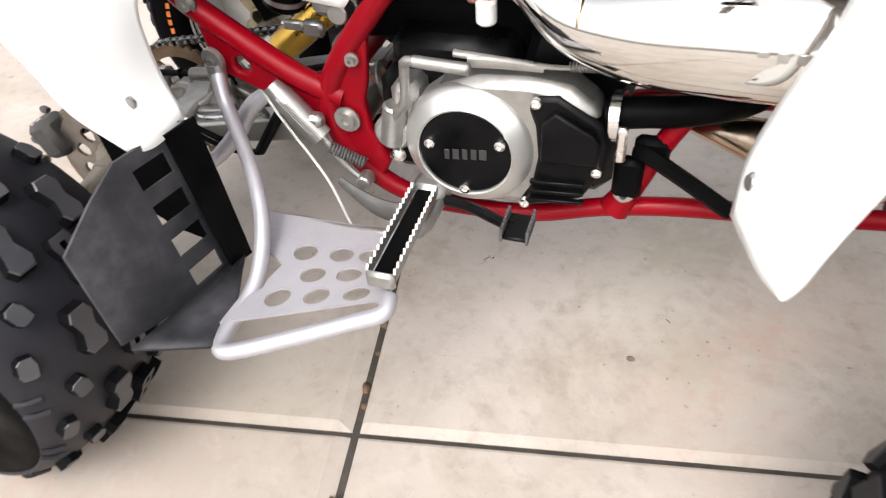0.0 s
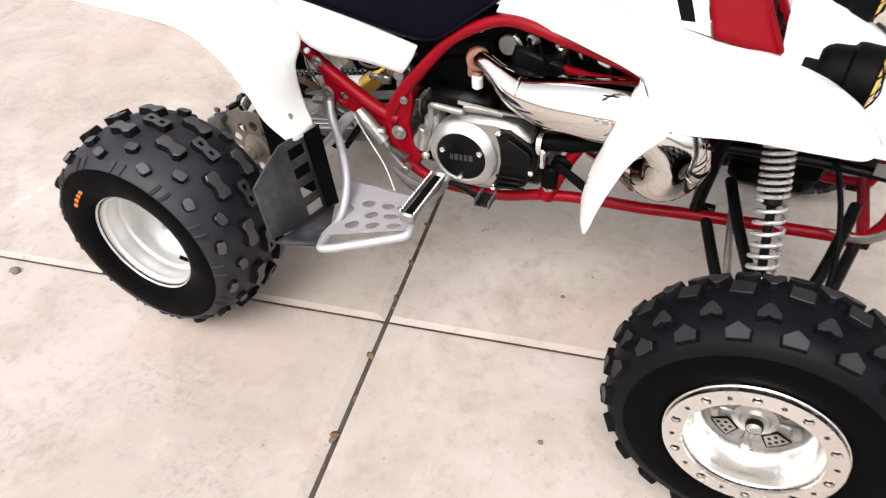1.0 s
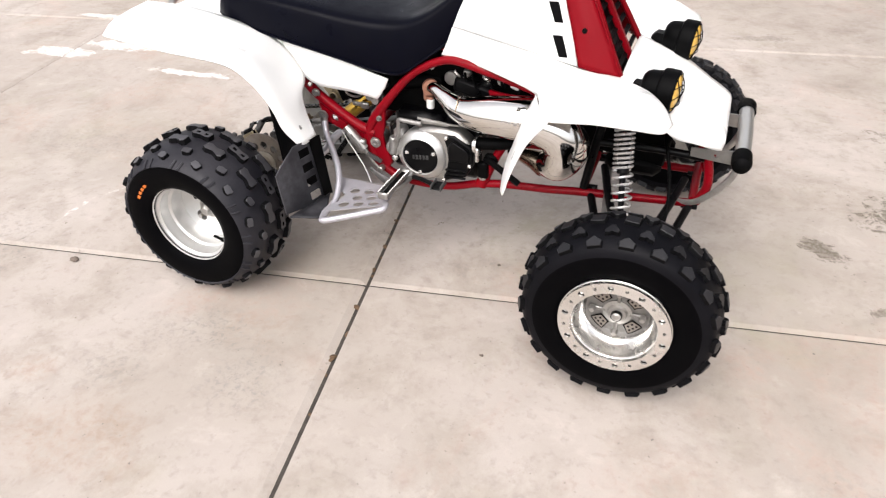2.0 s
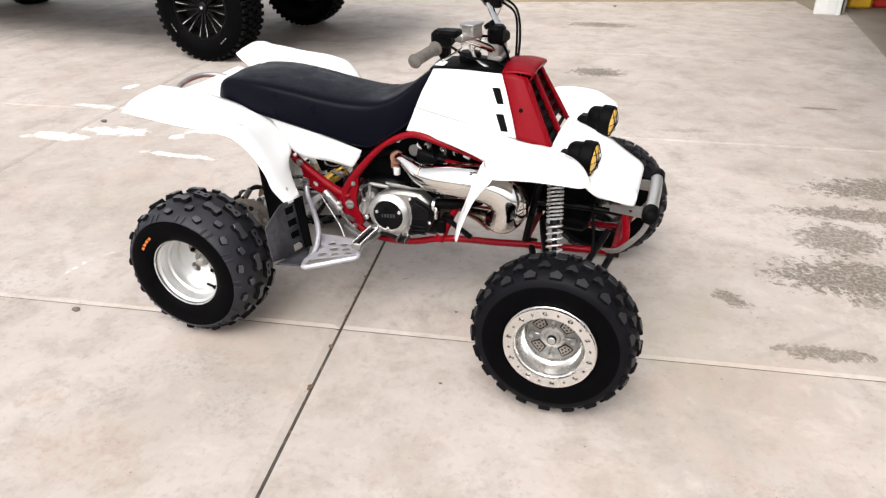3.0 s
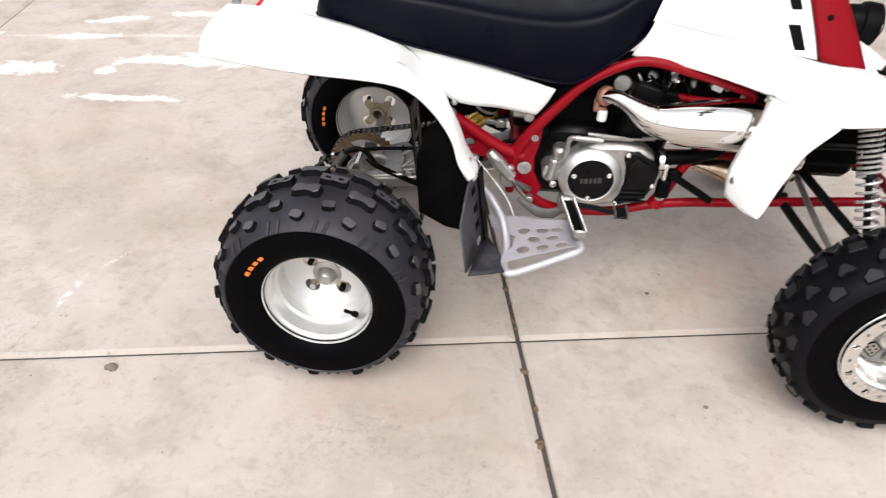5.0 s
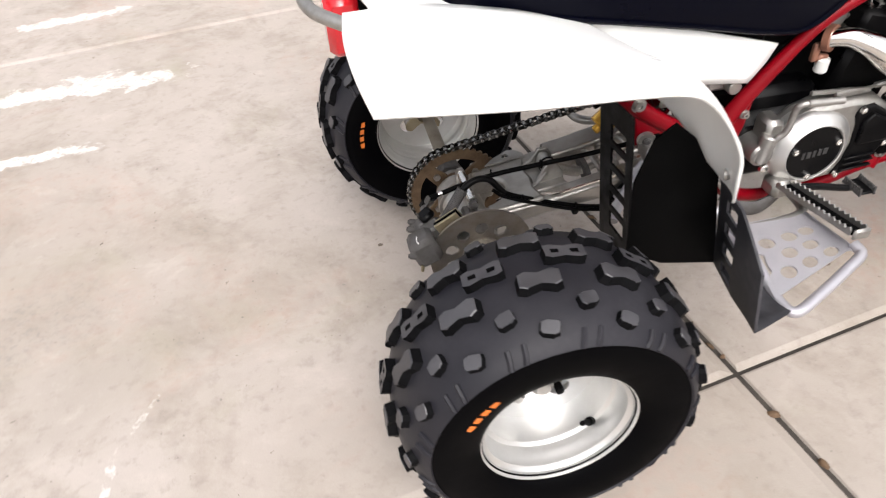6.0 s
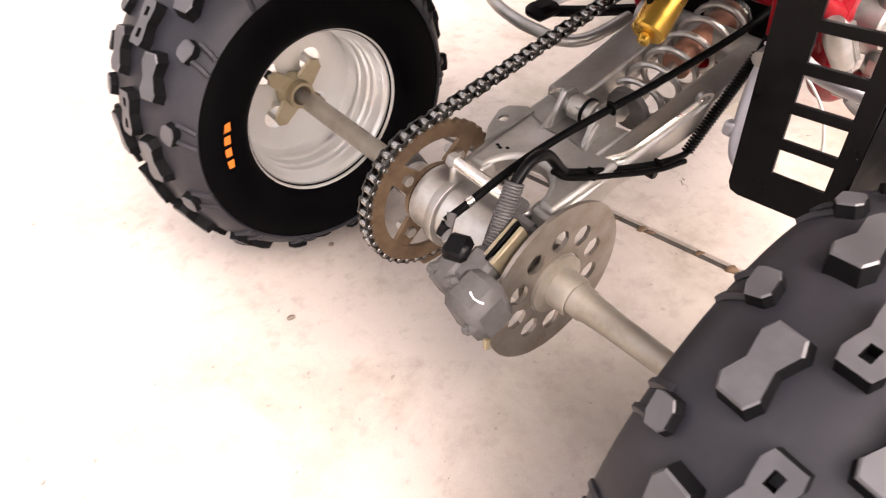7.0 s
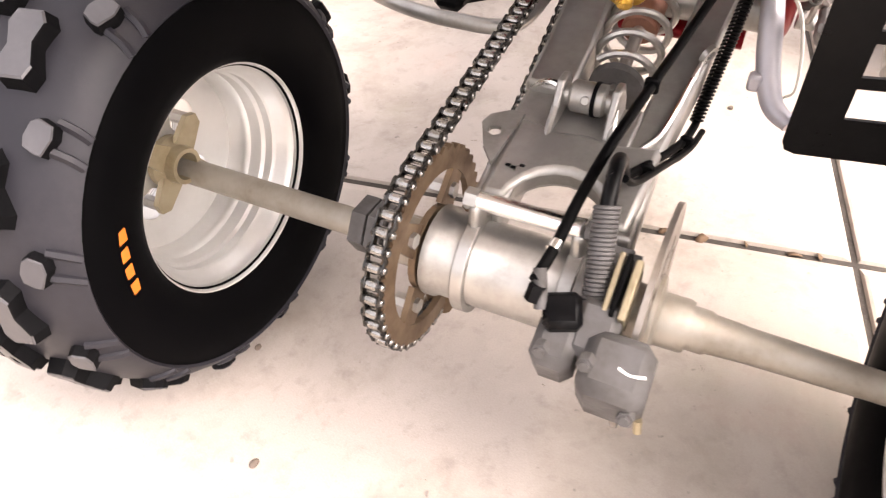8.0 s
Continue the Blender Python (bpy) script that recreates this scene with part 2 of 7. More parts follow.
        col = mixc(nt, times(nt, mk, k), col, (0.24, 0.225, 0.21))
    # flaking damp stains
    flake = noise_node(nt, 22, 7, 0.74, pos, 0.6)
    for cx, cy, rx, ry, turn, k in ((2.64, 1.75, 0.66, 0.25, 18, 0.85), (2.5, 1.36, 0.66, 0.15, 8, 0.85), (2.76, 1.16, 0.36, 0.36, 0, 0.85), (2.32, 1.04, 0.32, 0.26, 20, 0.75), (2.38, 0.68, 0.62, 0.27, 8, 0.9), (1.85, 0.34, 0.14, 0.075, -35, 0.8), (2.36, 0.49, 0.13, 0.07, 8, 0.6), (2.14, 0.07, 0.27, 0.075, 10, 0.75),
                                    (0.60, 5.72, 0.55, 0.22, 10, 0.85), (0.85, 3.70, 0.36, 0.22, 10, 0.95), (1.62, 2.40, 0.24, 0.07, 15, 0.4), (2.46, 3.20, 0.24, 0.05, 10, 0.7), (4.35, 6.9, 0.6, 0.3, 0, 0.9)):
        mk = ramp(nt, times(nt, times(nt, blot(nt, pos, cx, cy, rx, ry, turn), 0.5), flake, "ADD"), 0.68, 0.76)
        col = mixc(nt, times(nt, mk, times(nt, ramp(nt, pit, 0.40, 0.56, 0.5, 1.0), k)), col, (0.105, 0.088, 0.064))
    # a long soft smear
    col = mixc(nt, times(nt, ramp(nt, blot(nt, pos, 2.10, 0.135, 0.30, 0.025, 43), 0.0, 0.6), 0.35), col, (0.26, 0.235, 0.205))
    # worn-off white paint
    flake = noise_node(nt, 10, 7, 0.72, stretch.outputs[0], 0.3)
    for cx, cy, rx, ry, turn in ((-2.34, 1.57, 0.36, 0.07, 6), (-1.68, 1.88, 0.28, 0.085, 25), (-1.2, 2.06, 0.50, 0.085, 12), (-1.72, 1.62, 0.26, 0.09, 8), (-2.47, 2.05, 0.14, 0.08, 80), (-1.0, 1.40, 0.52, 0.14, 2), (-1.32, 1.36, 0.26, 0.08, 18),
                                 (-2.12, 0.98, 0.42, 0.13, 8), (-1.84, 1.18, 0.42, 0.14, 6), (-1.2, 0.95, 0.50, 0.065, 4), (-1.4, 1.21, 0.10, 0.09, 0)):
        mk = times(nt, ramp(nt, times(nt, times(nt, blot(nt, pos, cx, cy, rx, ry, turn), 0.55), flake, "ADD"), 0.74, 0.84), ramp(nt, pit, 0.42, 0.52, 0.35, 1.0))
        col = mixc(nt, times(nt, mk, 0.85), col, (0.78, 0.76, 0.72))
    # a patched hairline crack
    line = noise_node(nt, 22, 5, 0.7, pos, 1.0)
    for cx, cy, rx, ry, turn in ((-0.775, -0.30, 0.022, 0.15, -4), (-0.80, -0.47, 0.016, 0.12, -12), (-0.72, -0.14, 0.014, 0.12, -30)):
        mk = times(nt, ramp(nt, times(nt, times(nt, blot(nt, pos, cx, cy, rx, ry, turn), 0.8), line, "ADD"), 0.85, 1.0), ramp(nt, small, 0.45, 0.58))
        col = mixc(nt, times(nt, mk, 0.7), col, (0.70, 0.69, 0.66) if cy > -0.4 else (0.2, 0.19, 0.17))
    nt.links.new(col, b.inputs["Base Color"])
    nt.links.new(ramp(nt, mid, 0.3, 0.7, 0.62, 0.85), b.inputs["Roughness"])
    b.inputs["Specular IOR Level"].default_value = 0.3
    bump(nt, b, times(nt, times(nt, grain, 0.4), times(nt, small, trowel, "ADD"), "ADD"), 0.4, 0.0016)
    return m


CONCRETE = concrete("driveway_concrete", (0.475, 0.425, 0.385))
JOINTDIRT = surface("joint_dirt", (0.055, 0.046, 0.038), 0.9, other=(0.022, 0.018, 0.015), amount=0.8, scale=25, relief=0.5, depth=0.003)


# ---- geometry helpers ----
def vec(p):
    return Vector(p)


def glide(pts, n):
    """Points on a smooth curve through pts, n steps a span."""
    pts = [Vector(p) for p in pts]
    if n <= 1 or len(pts) < 3:
        return pts
    out = []
    ext = [pts[0] * 2 - pts[1]] + pts + [pts[-1] * 2 - pts[-2]]
    for i in range(1, len(ext) - 2):
        a, b, c, d = ext[i - 1:i + 3]
        for k in range(n):
            t = k / n
            out.append(0.5 * (2 * b + (c - a) * t + (2 * a - 5 * b + 4 * c - d) * t * t + (3 * b - a - 3 * c + d) * t ** 3))
    return out + [pts[-1]]


def flip(p):
    return (p[0], -p[1], p[2])


class Shape:
    """Vertices and faces in world metres."""

    def __init__(self):
        self.v, self.f = [], []

    def add(self, verts, faces):
        n = len(self.v)
        self.v += [Vector(p) for p in verts]
        self.f += [tuple(i + n for i in f) for f in faces]
        return self

    def box(self, c, s, ch=0.002, m=None):
        h = [x / 2 for x in s]
        ch = min(ch, min(h) * 0.9)
        idx, verts = {}, []
        for sx in (-1, 1):
            for sy in (-1, 1):
                for sz in (-1, 1):
                    sg = (sx, sy, sz)
                    for a in range(3):
                        idx[sg, a] = len(verts)
                        verts.append(Vector([sg[k] * (h[k] - (0 if k == a else ch)) for k in range(3)]))
        faces = []
        for a in range(3):
            b, d = (a + 1) % 3, (a + 2) % 3
            for s_ in (-1, 1):
                q = []
                for sb, sd in ((-1, -1), (1, -1), (1, 1), (-1, 1)):
                    g = [0, 0, 0]
                    g[a], g[b], g[d] = s_, sb, sd
                    q.append(idx[tuple(g), a])
                faces.append(tuple(q))
                for sb in (-1, 1):
                    g0, g1 = [0, 0, 0], [0, 0, 0]
                    g0[a] = g1[a] = s_
                    g0[b] = g1[b] = sb
                    g0[d], g1[d] = -1, 1
                    faces.append((idx[tuple(g0), a], idx[tuple(g1), a], idx[tuple(g1), b], idx[tuple(g0), b]))
        for sg in {k[0] for k in idx}:
            faces.append((idx[sg, 0], idx[sg, 1], idx[sg, 2]))
        mm = m if m is not None else Matrix()
        return self.add([mm @ v + Vector(c) for v in verts], faces)

    def tube(self, pts, r, seg=10, n=6, caps=True, flat=1.0):
        """A round bar along a smooth curve. r: one radius, or one for each point. flat squeezes it along its own second axis."""
        rs = r if isinstance(r, (list, tuple)) else [r] * len(pts)
        p = glide(pts, n)
        k = [Vector((x, 0, 0)) for x in rs]
        rr = [max(q.x, 0.0005) for q in glide(k, n)]
        up, rings, prev = None, [], None
        for i, c in enumerate(p):
            d = (p[min(i + 1, len(p) - 1)] - p[max(i - 1, 0)]).normalized()
            if up is None:
                up = d.orthogonal().normalized() if abs(d.y) > 0.9 else d.cross(Vector((0, 1, 0))).normalized()
            else:
                up = (up - d * up.dot(d)).normalized()
            side = d.cross(up)
            rings.append([c + up * (rr[i] * math.cos(2 * math.pi * j / seg)) + side * (flat * rr[i] * math.sin(2 * math.pi * j / seg)) for j in range(seg)])
        verts = [v for ring in rings for v in ring]
        faces = [(i * seg + j, i * seg + (j + 1) % seg, (i + 1) * seg + (j + 1) % seg, (i + 1) * seg + j) for i in range(len(rings) - 1) for j in range(seg)]
        if caps:
            faces += [tuple(range(seg)), tuple((len(rings) - 1) * seg + j for j in range(seg))]
        return self.add(verts, faces)

    def rod(self, a, b, r, seg=12, ch=0.0):
        a, b = Vector(a), Vector(b)
        d = (b - a).normalized()
        r2 = r if not isinstance(r, tuple) else r[1]
        r1 = r if not isinstance(r, tuple) else r[0]
        if ch:
            return self.spin([(0, 0), (r1 - ch, 0), (r1, ch), (r2, (b - a).length - ch), (r2 - ch, (b - a).length), (0, (b - a).length)], a, d, seg)
        return self.spin([(0, 0), (r1, 0), (r2, (b - a).length), (0, (b - a).length)], a, d, seg)

    def spin(self, profile, c, axis=(0, 1, 0), seg=32, closed=False, a0=0.0):
        """A turned form: profile of (radius, distance along the axis)."""
        d = Vector(axis).normalized()
        u = d.orthogonal().normalized() if abs(d.y) < 0.99 else Vector((1, 0, 0))
        w = d.cross(u)
        c, verts, faces, rings = Vector(c), [], [], []
        for r, h in profile:
            if r < 1e-6:
                rings.append([len(verts)] * seg)
                verts.append(c + d * h)
            else:
                rings.append([len(verts) + j for j in range(seg)])
                verts += [c + d * h + (u * math.cos(a0 + 2 * math.pi * j / seg) + w * math.sin(a0 + 2 * math.pi * j / seg)) * r for j in range(seg)]
        pairs = list(zip(rings, rings[1:])) + ([(rings[-1], rings[0])] if closed else [])
        for p, q in pairs:
            for j in range(seg):
                k = (j + 1) % seg
                f = [p[j], p[k], q[k], q[j]]
                f = [x for i, x in enumerate(f) if x not in f[:i]]
                if len(f) > 2:
                    faces.append(tuple(f))
        return self.add(verts, faces)

    def plate(self, polys, t, o=(0, 0, 0), u=(1, 0, 0), v=(0, 0, 1)):
        """Flat pieces, each an outline in (u, v), joined where they touch and given the thickness t."""
        o, u, v = Vector(o), Vector(u).normalized(), Vector(v).normalized()
        nrm = u.cross(v).normalized()
        key, pts, fs = {}, [], []
        for poly in polys:
            ids = []
            for x, y in poly:
                k = (round(x, 5), round(y, 5))
                if k not in key:
                    key[k] = len(pts)
                    pts.append(k)
                if not ids or ids[-1] != key[k]:
                    ids.append(key[k])
            if ids[0] == ids[-1]:
                ids.pop()
            if len(ids) > 2:
                fs.append(ids)
        count = {}
        for f in fs:
            for a, b in zip(f, f[1:] + f[:1]):
                e = (min(a, b), max(a, b))
                count[e] = count.get(e, 0) + 1
        n = len(pts)
        verts = [o + u * x + v * y for x, y in pts] + [o + u * x + v * y + nrm * t for x, y in pts]
        faces = [tuple(f) for f in fs] + [tuple(i + n for i in reversed(f)) for f in fs]
        faces += [(a, b, b + n, a + n) for (a, b), k in count.items() if k == 1]
        return self.add(verts, faces)

    def sheet(self, rows, nu=4, nv=4):
        """A smooth surface through a grid of points."""
        rows = [glide(r, nv) for r in rows]
        cols = [glide(c, nu) for c in zip(*rows)]
        w, h = len(cols), len(cols[0])
        verts = [cols[i][j] for j in range(h) for i in range(w)]
        faces = [(j * w + i, j * w + i + 1, (j + 1) * w + i + 1, (j + 1) * w + i) for j in range(h - 1) for i in range(w - 1)]
        return self.add(verts, faces)

    def coil(self, a, b, r, wire, turns, seg=7, steps=14):
        a, b = Vector(a), Vector(b)
        d = (b - a).normalized()
        u = d.orthogonal().normalized()
        w = d.cross(u)
        n = int(turns * steps)
        pts = [a + (b - a) * (i / n) + (u * math.cos(2 * math.pi * i / steps) + w * math.sin(2 * math.pi * i / steps)) * r for i in range(n + 1)]
        return self.tube(pts, wire, seg, 1)

    def mirrored(self):
        s = Shape()
        s.v = [Vector((p.x, -p.y, p.z)) for p in self.v]
        s.f = [tuple(reversed(f)) for f in self.f]
        return s

    def mesh(self, name, centre, smooth):
        me = bpy.data.meshes.new(name)
        me.from_pydata([tuple(p - centre) for p in self.v], [], self.f)
        bm = bmesh.new()
        bm.from_mesh(me)
        bmesh.ops.remove_doubles(bm, verts=bm.verts, dist=1e-6)
        bmesh.ops.recalc_face_normals(bm, faces=bm.faces)
        bm.to_mesh(me)
        bm.free()
        if smooth:
            me.polygons.foreach_set("use_smooth", [True] * len(me.polygons))
            me.set_sharp_from_angle(angle=radians(smooth))
        me.update()
        return me


PLACE = {}


def settle(ob, parent, spot):
    """Hang ob under parent, with ob's origin at spot in the world."""
    if parent is not None:
        ob.parent = parent
        ob.matrix_parent_inverse = PLACE[parent.name].inverted()
    ob.matrix_basis = spot
    PLACE[ob.name] = spot.copy()


def part(name, shape, material, parent=None, label="", smooth=38, bevel=0.0, thick=0.0, subdiv=0):
    pts = np.array([tuple(p) for p in shape.v])
    c = Vector((pts.min(0) + pts.max(0)) / 2)
    ob = new(name, shape.mesh(name, c, smooth))
    ob.data.materials.append(material)
    settle(ob, parent, Matrix.Translation(c))
    if thick:
        s = ob.modifiers.new("thickness", "SOLIDIFY")
        s.thickness, s.offset = thick, 0
    if subdiv:
        s = ob.modifiers.new("rounding", "SUBSURF")
        s.levels = s.render_levels = subdiv
    if bevel:
        b = ob.modifiers.new("bevel", "BEVEL")
        b.width, b.segments, b.limit_method, b.angle_limit = bevel, 2, "ANGLE", radians(40)
    return tagged(ob, label)


def piece(name, mesh, parent, m):
    ob = new(name, mesh)
    settle(ob, parent, m)
    return ob


def thing(name, base, label, category, group="", kind=""):
    ob = new(name)
    ob.empty_display_size = 0.1
    settle(ob, None, Matrix.Translation(base))
    return tagged(ob, label, category, group, kind)


def axes(o, x, y, z):
    m = Matrix.Identity(4)
    for i, a in enumerate((x, y, z)):
        m.col[i][:3] = Vector(a)
    m.col[3][:3] = Vector(o)
    return m


def ring_cells(c, r0, r1, n, hole_r, at_r, arc=6, hole_n=0, turn=0.0):
    """A flat ring in n sectors, each with a round hole."""
    out = []
    for i in range(n):
        a, b = turn + 2 * math.pi * i / n, turn + 2 * math.pi * (i + 1) / n
        rim = [(r1, a + (b - a) * k / arc) for k in range(arc + 1)] + [(r0, b - (b - a) * k / arc) for k in range(arc + 1)]
        rim = [(r * math.cos(t), r * math.sin(t)) for r, t in rim]
        mid = ((a + b) / 2)
        hc = (at_r * math.cos(mid), at_r * math.sin(mid))
        out += around(rim, hc, hole_r)
    return [[(x + c[0], y + c[1]) for x, y in p] for p in out]


def around(rim, hc, hole_r):
    """Quads between an outline and a round hole in it."""
    dense = []
    for p, q in zip(rim, rim[1:] + rim[:1]):
        dense += [p, ((p[0] + q[0]) / 2, (p[1] + q[1]) / 2)]
    hole = []
    for x, y in dense:
        d = math.hypot(x - hc[0], y - hc[1]) or 1
        hole.append((hc[0] + (x - hc[0]) / d * hole_r, hc[1] + (y - hc[1]) / d * hole_r))
    return [[dense[i], dense[(i + 1) % len(dense)], hole[(i + 1) % len(dense)], hole[i]] for i in range(len(dense))]

# ---- ground and house ----
TURN_G = radians(9.7)
GU, GV = Vector((math.cos(TURN_G), math.sin(TURN_G), 0)), Vector((-math.sin(TURN_G), math.cos(TURN_G), 0))
CROSS, PITCH = Vector((0.481, -0.339, 0)), 2.30
ground = part("ground", Shape().add([(-400, -400, -0.022), (400, -400, -0.022), (400, 400, -0.022), (-400, 400, -0.022)], [(0, 1, 2, 3)]), JOINTDIRT, None, "bare ground under and beyond the driveway", smooth=0)
tagged(ground, category="ground", kind="structure")
driveway = thing("driveway", (0.48, -0.34, 0), "pale stained concrete driveway of square slabs", "driveway", kind="structure")
part("sub_base", Shape().box((2, 3, -0.0625), (60, 60, 0.11), 0.002, Matrix.Rotation(TURN_G, 3, "Z")), JOINTDIRT, driveway, smooth=0)

# house wall with stone veneer over a stucco plinth, turning towards the garage opening
WA, WB = Vector((-0.68, 6.79, 0)), Vector((2.74, 8.06, 0))
WD = (WB - WA).normalized()
WN = Vector((WD.y, -WD.x, 0))
RET = Vector((2.915, 7.27, 0))


def wall_box(a, b, thick, z0, z1, back):
    a, b = Vector(a), Vector(b)
    d = (b - a).normalized()
    n = Vector((d.y, -d.x, 0)) * (-1 if back else 1)
    p = [a, b, b + n * thick, a + n * thick]
    return Shape().add([(v.x, v.y, z) for z in (z0, z1) for v in p], [(0, 1, 2, 3), (4, 5, 6, 7), (0, 1, 5, 4), (1, 2, 6, 5), (2, 3, 7, 6), (3, 0, 4, 7)])


wall_1 = part("wall_north", wall_box(WA, WB, 0.25, 0.0, 3.0, True), STUCCO, None, "beige stucco house wall with stone veneer", smooth=0)
tagged(wall_1, category="wall", kind="structure")
wall_2 = part("wall_return", wall_box(WB, RET, 0.22, 0.0, 3.0, True), STUCCO, None, "beige stucco return wall beside the garage opening", smooth=0)
tagged(wall_2, category="wall", kind="structure")
wall_3 = part("wall_side", wall_box(WA + Vector((-0.003, 0.25, 0)), WA + Vector((-1.2, 6, 0)), 0.2, 0.0, 3.0, False), STUCCO, None, "beige stucco side wall of the house", smooth=0)
tagged(wall_3, category="wall", kind="structure")
g1, g2 = Vector((3.42, 7.46, 0)), Vector((3.42, 2.4, 0))
trim = part("trim", Shape().box((2.935, 7.235, 1.15), (0.16, 0.06, 2.3), 0.006).box((3.03, 7.225, 1.15), (0.11, 0.05, 2.3), 0.008).box((3.108, 7.24, 1.15), (0.05, 0.10, 2.3), 0.006).box((3.15, 4.8, 2.36), (0.18, 5.0, 0.14), 0.006), TRIM, None, "white painted garage door trim", smooth=0)
tagged(trim, category="door trim", kind="structure")
part("door_track", Shape().box((3.175, 7.30, 1.1), (0.03, 0.05, 2.2), 0.004), STEEL, trim)
head = part("wall_garage_head", Shape().box((3.29, 4.8, 2.72), (0.2, 5.1, 0.58), 0.01), STUCCO, None, "beige stucco wall over the garage opening", smooth=0)
tagged(head, category="wall", kind="structure")
near = part("wall_garage_pier", Shape().box((3.29, 1.6, 1.5), (0.2, 1.3, 3.0), 0.01), STUCCO, None, "beige stucco pier beside the garage opening", smooth=0)
tagged(near, category="wall", kind="structure")
inner = part("wall_garage_inside", Shape().box((6.4, 9.0, 1.5), (6.6, 0.15, 3.0), 0.01), DRYWALL, None, "painted drywall inside the garage", smooth=0)
tagged(inner, category="wall", kind="structure")
inner2 = part("wall_garage_back", Shape().box((9.75, 5.0, 1.5), (0.15, 8.2, 3.0), 0.01), DRYWALL, None, "painted drywall at the garage's end", smooth=0)
tagged(inner2, category="wall", kind="structure")
inner3 = part("wall_garage_near", Shape().box((6.5, 0.95, 1.5), (6.4, 0.15, 3.0), 0.01), DRYWALL, None, "painted drywall along the garage", smooth=0)
tagged(inner3, category="wall", kind="structure")
ceil = part("ceiling", Shape().box((6.45, 5.0, 3.06), (6.7, 8.4, 0.1), 0.01), DRYWALL, None, "plain garage ceiling", smooth=0)
tagged(ceil, category="ceiling", kind="structure")
roof = part("roof", Shape().add([(3.0, 0.5, 3.12), (10.2, 0.5, 3.12), (10.2, 9.6, 3.12), (3.0, 9.6, 3.12), (6.6, 0.5, 4.6), (6.6, 9.6, 4.6)], [(0, 1, 2, 3), (0, 3, 5, 4), (1, 2, 5, 4), (0, 1, 4), (3, 2, 5)]), ROOF, None, "dark shingle gable roof of the garage", smooth=0)
tagged(roof, category="roof", kind="structure")
apron = part("garage_floor", Shape().box((6.53, 5.0, -0.006), (6.60, 8.0, 0.022), 0.003), GARAGEFLOOR, None, "dark brown concrete garage floor", smooth=0)
tagged(apron, category="floor", kind="structure")

# ---- the quad bike ----
quad = thing("quad_bike", (0.64, 0, 0), "white sport quad bike with red tube frame and black seat", "quad bike")

# rear fender: deck, wheel arch and narrowing front leg, either side of the seat
deck = [((-0.215, -0.240, 0.812), (-0.222, -0.310, 0.806), (-0.219, -0.390, 0.797), (-0.208, -0.446, 0.778)),
        ((-0.105, -0.190, 0.790), (-0.103, -0.315, 0.797), (-0.101, -0.394, 0.788), (-0.100, -0.434, 0.758)),
        ((0.000, -0.165, 0.762), (0.000, -0.305, 0.777), (0.000, -0.392, 0.776), (0.000, -0.433, 0.748)),
        ((0.090, -0.160, 0.737), (0.095, -0.300, 0.757), (0.100, -0.393, 0.766), (0.102, -0.435, 0.744)),
        ((0.155, -0.158, 0.712), (0.160, -0.298, 0.738), (0.167, -0.390, 0.753), (0.172, -0.434, 0.736)),
        ((0.206, -0.160, 0.668), (0.208, -0.288, 0.700), (0.212, -0.382, 0.726), (0.212, -0.429, 0.716)),
        ((0.250, -0.180, 0.612), (0.254, -0.285, 0.648), (0.257, -0.377, 0.676), (0.255, -0.419, 0.668)),
        ((0.276, -0.245, 0.590), (0.289, -0.305, 0.606), (0.294, -0.377, 0.615), (0.288, -0.414, 0.612)),
        ((0.306, -0.280, 0.545), (0.314, -0.325, 0.553), (0.314, -0.368, 0.556), (0.302, -0.403, 0.554)),
        ((0.342, -0.304, 0.497), (0.342, -0.335, 0.494), (0.336, -0.362, 0.493), (0.323, -0.378, 0.500))]
tray = [((-0.215, -0.240, 0.812), (-0.105, -0.190, 0.790), (0.0, -0.165, 0.762), (0.14, -0.160, 0.723), (0.29, -0.155, 0.690), (0.41, -0.148, 0.656), (0.509, -0.141, 0.625)),
        ((-0.20, -0.232, 0.805), (-0.105, -0.187, 0.784), (0.0, -0.163, 0.755), (0.14, -0.158, 0.714), (0.28, -0.154, 0.642), (0.40, -0.147, 0.613), (0.494, -0.141, 0.592)),
        ((-0.18, -0.225, 0.797), (-0.105, -0.185, 0.778), (0.0, -0.161, 0.750), (0.15, -0.157, 0.690), (0.266, -0.168, 0.596), (0.38, -0.146, 0.572), (0.470, -0.141, 0.558))]
for k in (1, -1):
    sh = Shape().sheet(deck, 5, 6).sheet(tray, 3, 5)
    if k == -1:
        sh.v = [Vector((p.x, p.y, p.z + 0.2 * max(0.0, -p.y - 0.2))) for p in sh.v]
    part("rear_fender", sh if k == 1 else sh.mirrored(), WHITE, quad, "white plastic rear fender with a narrow leg", thick=0.005, smooth=60)
    b = Shape().spin([(0, -0.004), (0.010, -0.004), (0.010, 0), (0.007, 0.004), (0, 0.005)], (0.320, -0.352 * k, 0.537), (0.75, -0.62 * k, 0.2), 10)
    part("fender_bolt", Shape().spin([(0, -0.004), (0.007, -0.004), (0.007, 0), (0.005, 0.003), (0, 0.004)], (0.276, -0.196 * k, 0.600), (0.4, -0.85 * k, 0.3), 10), STEEL, quad, "small steel button-head bolt")
    part("fender_bolt", b, STEEL, quad, "steel button-head bolt")
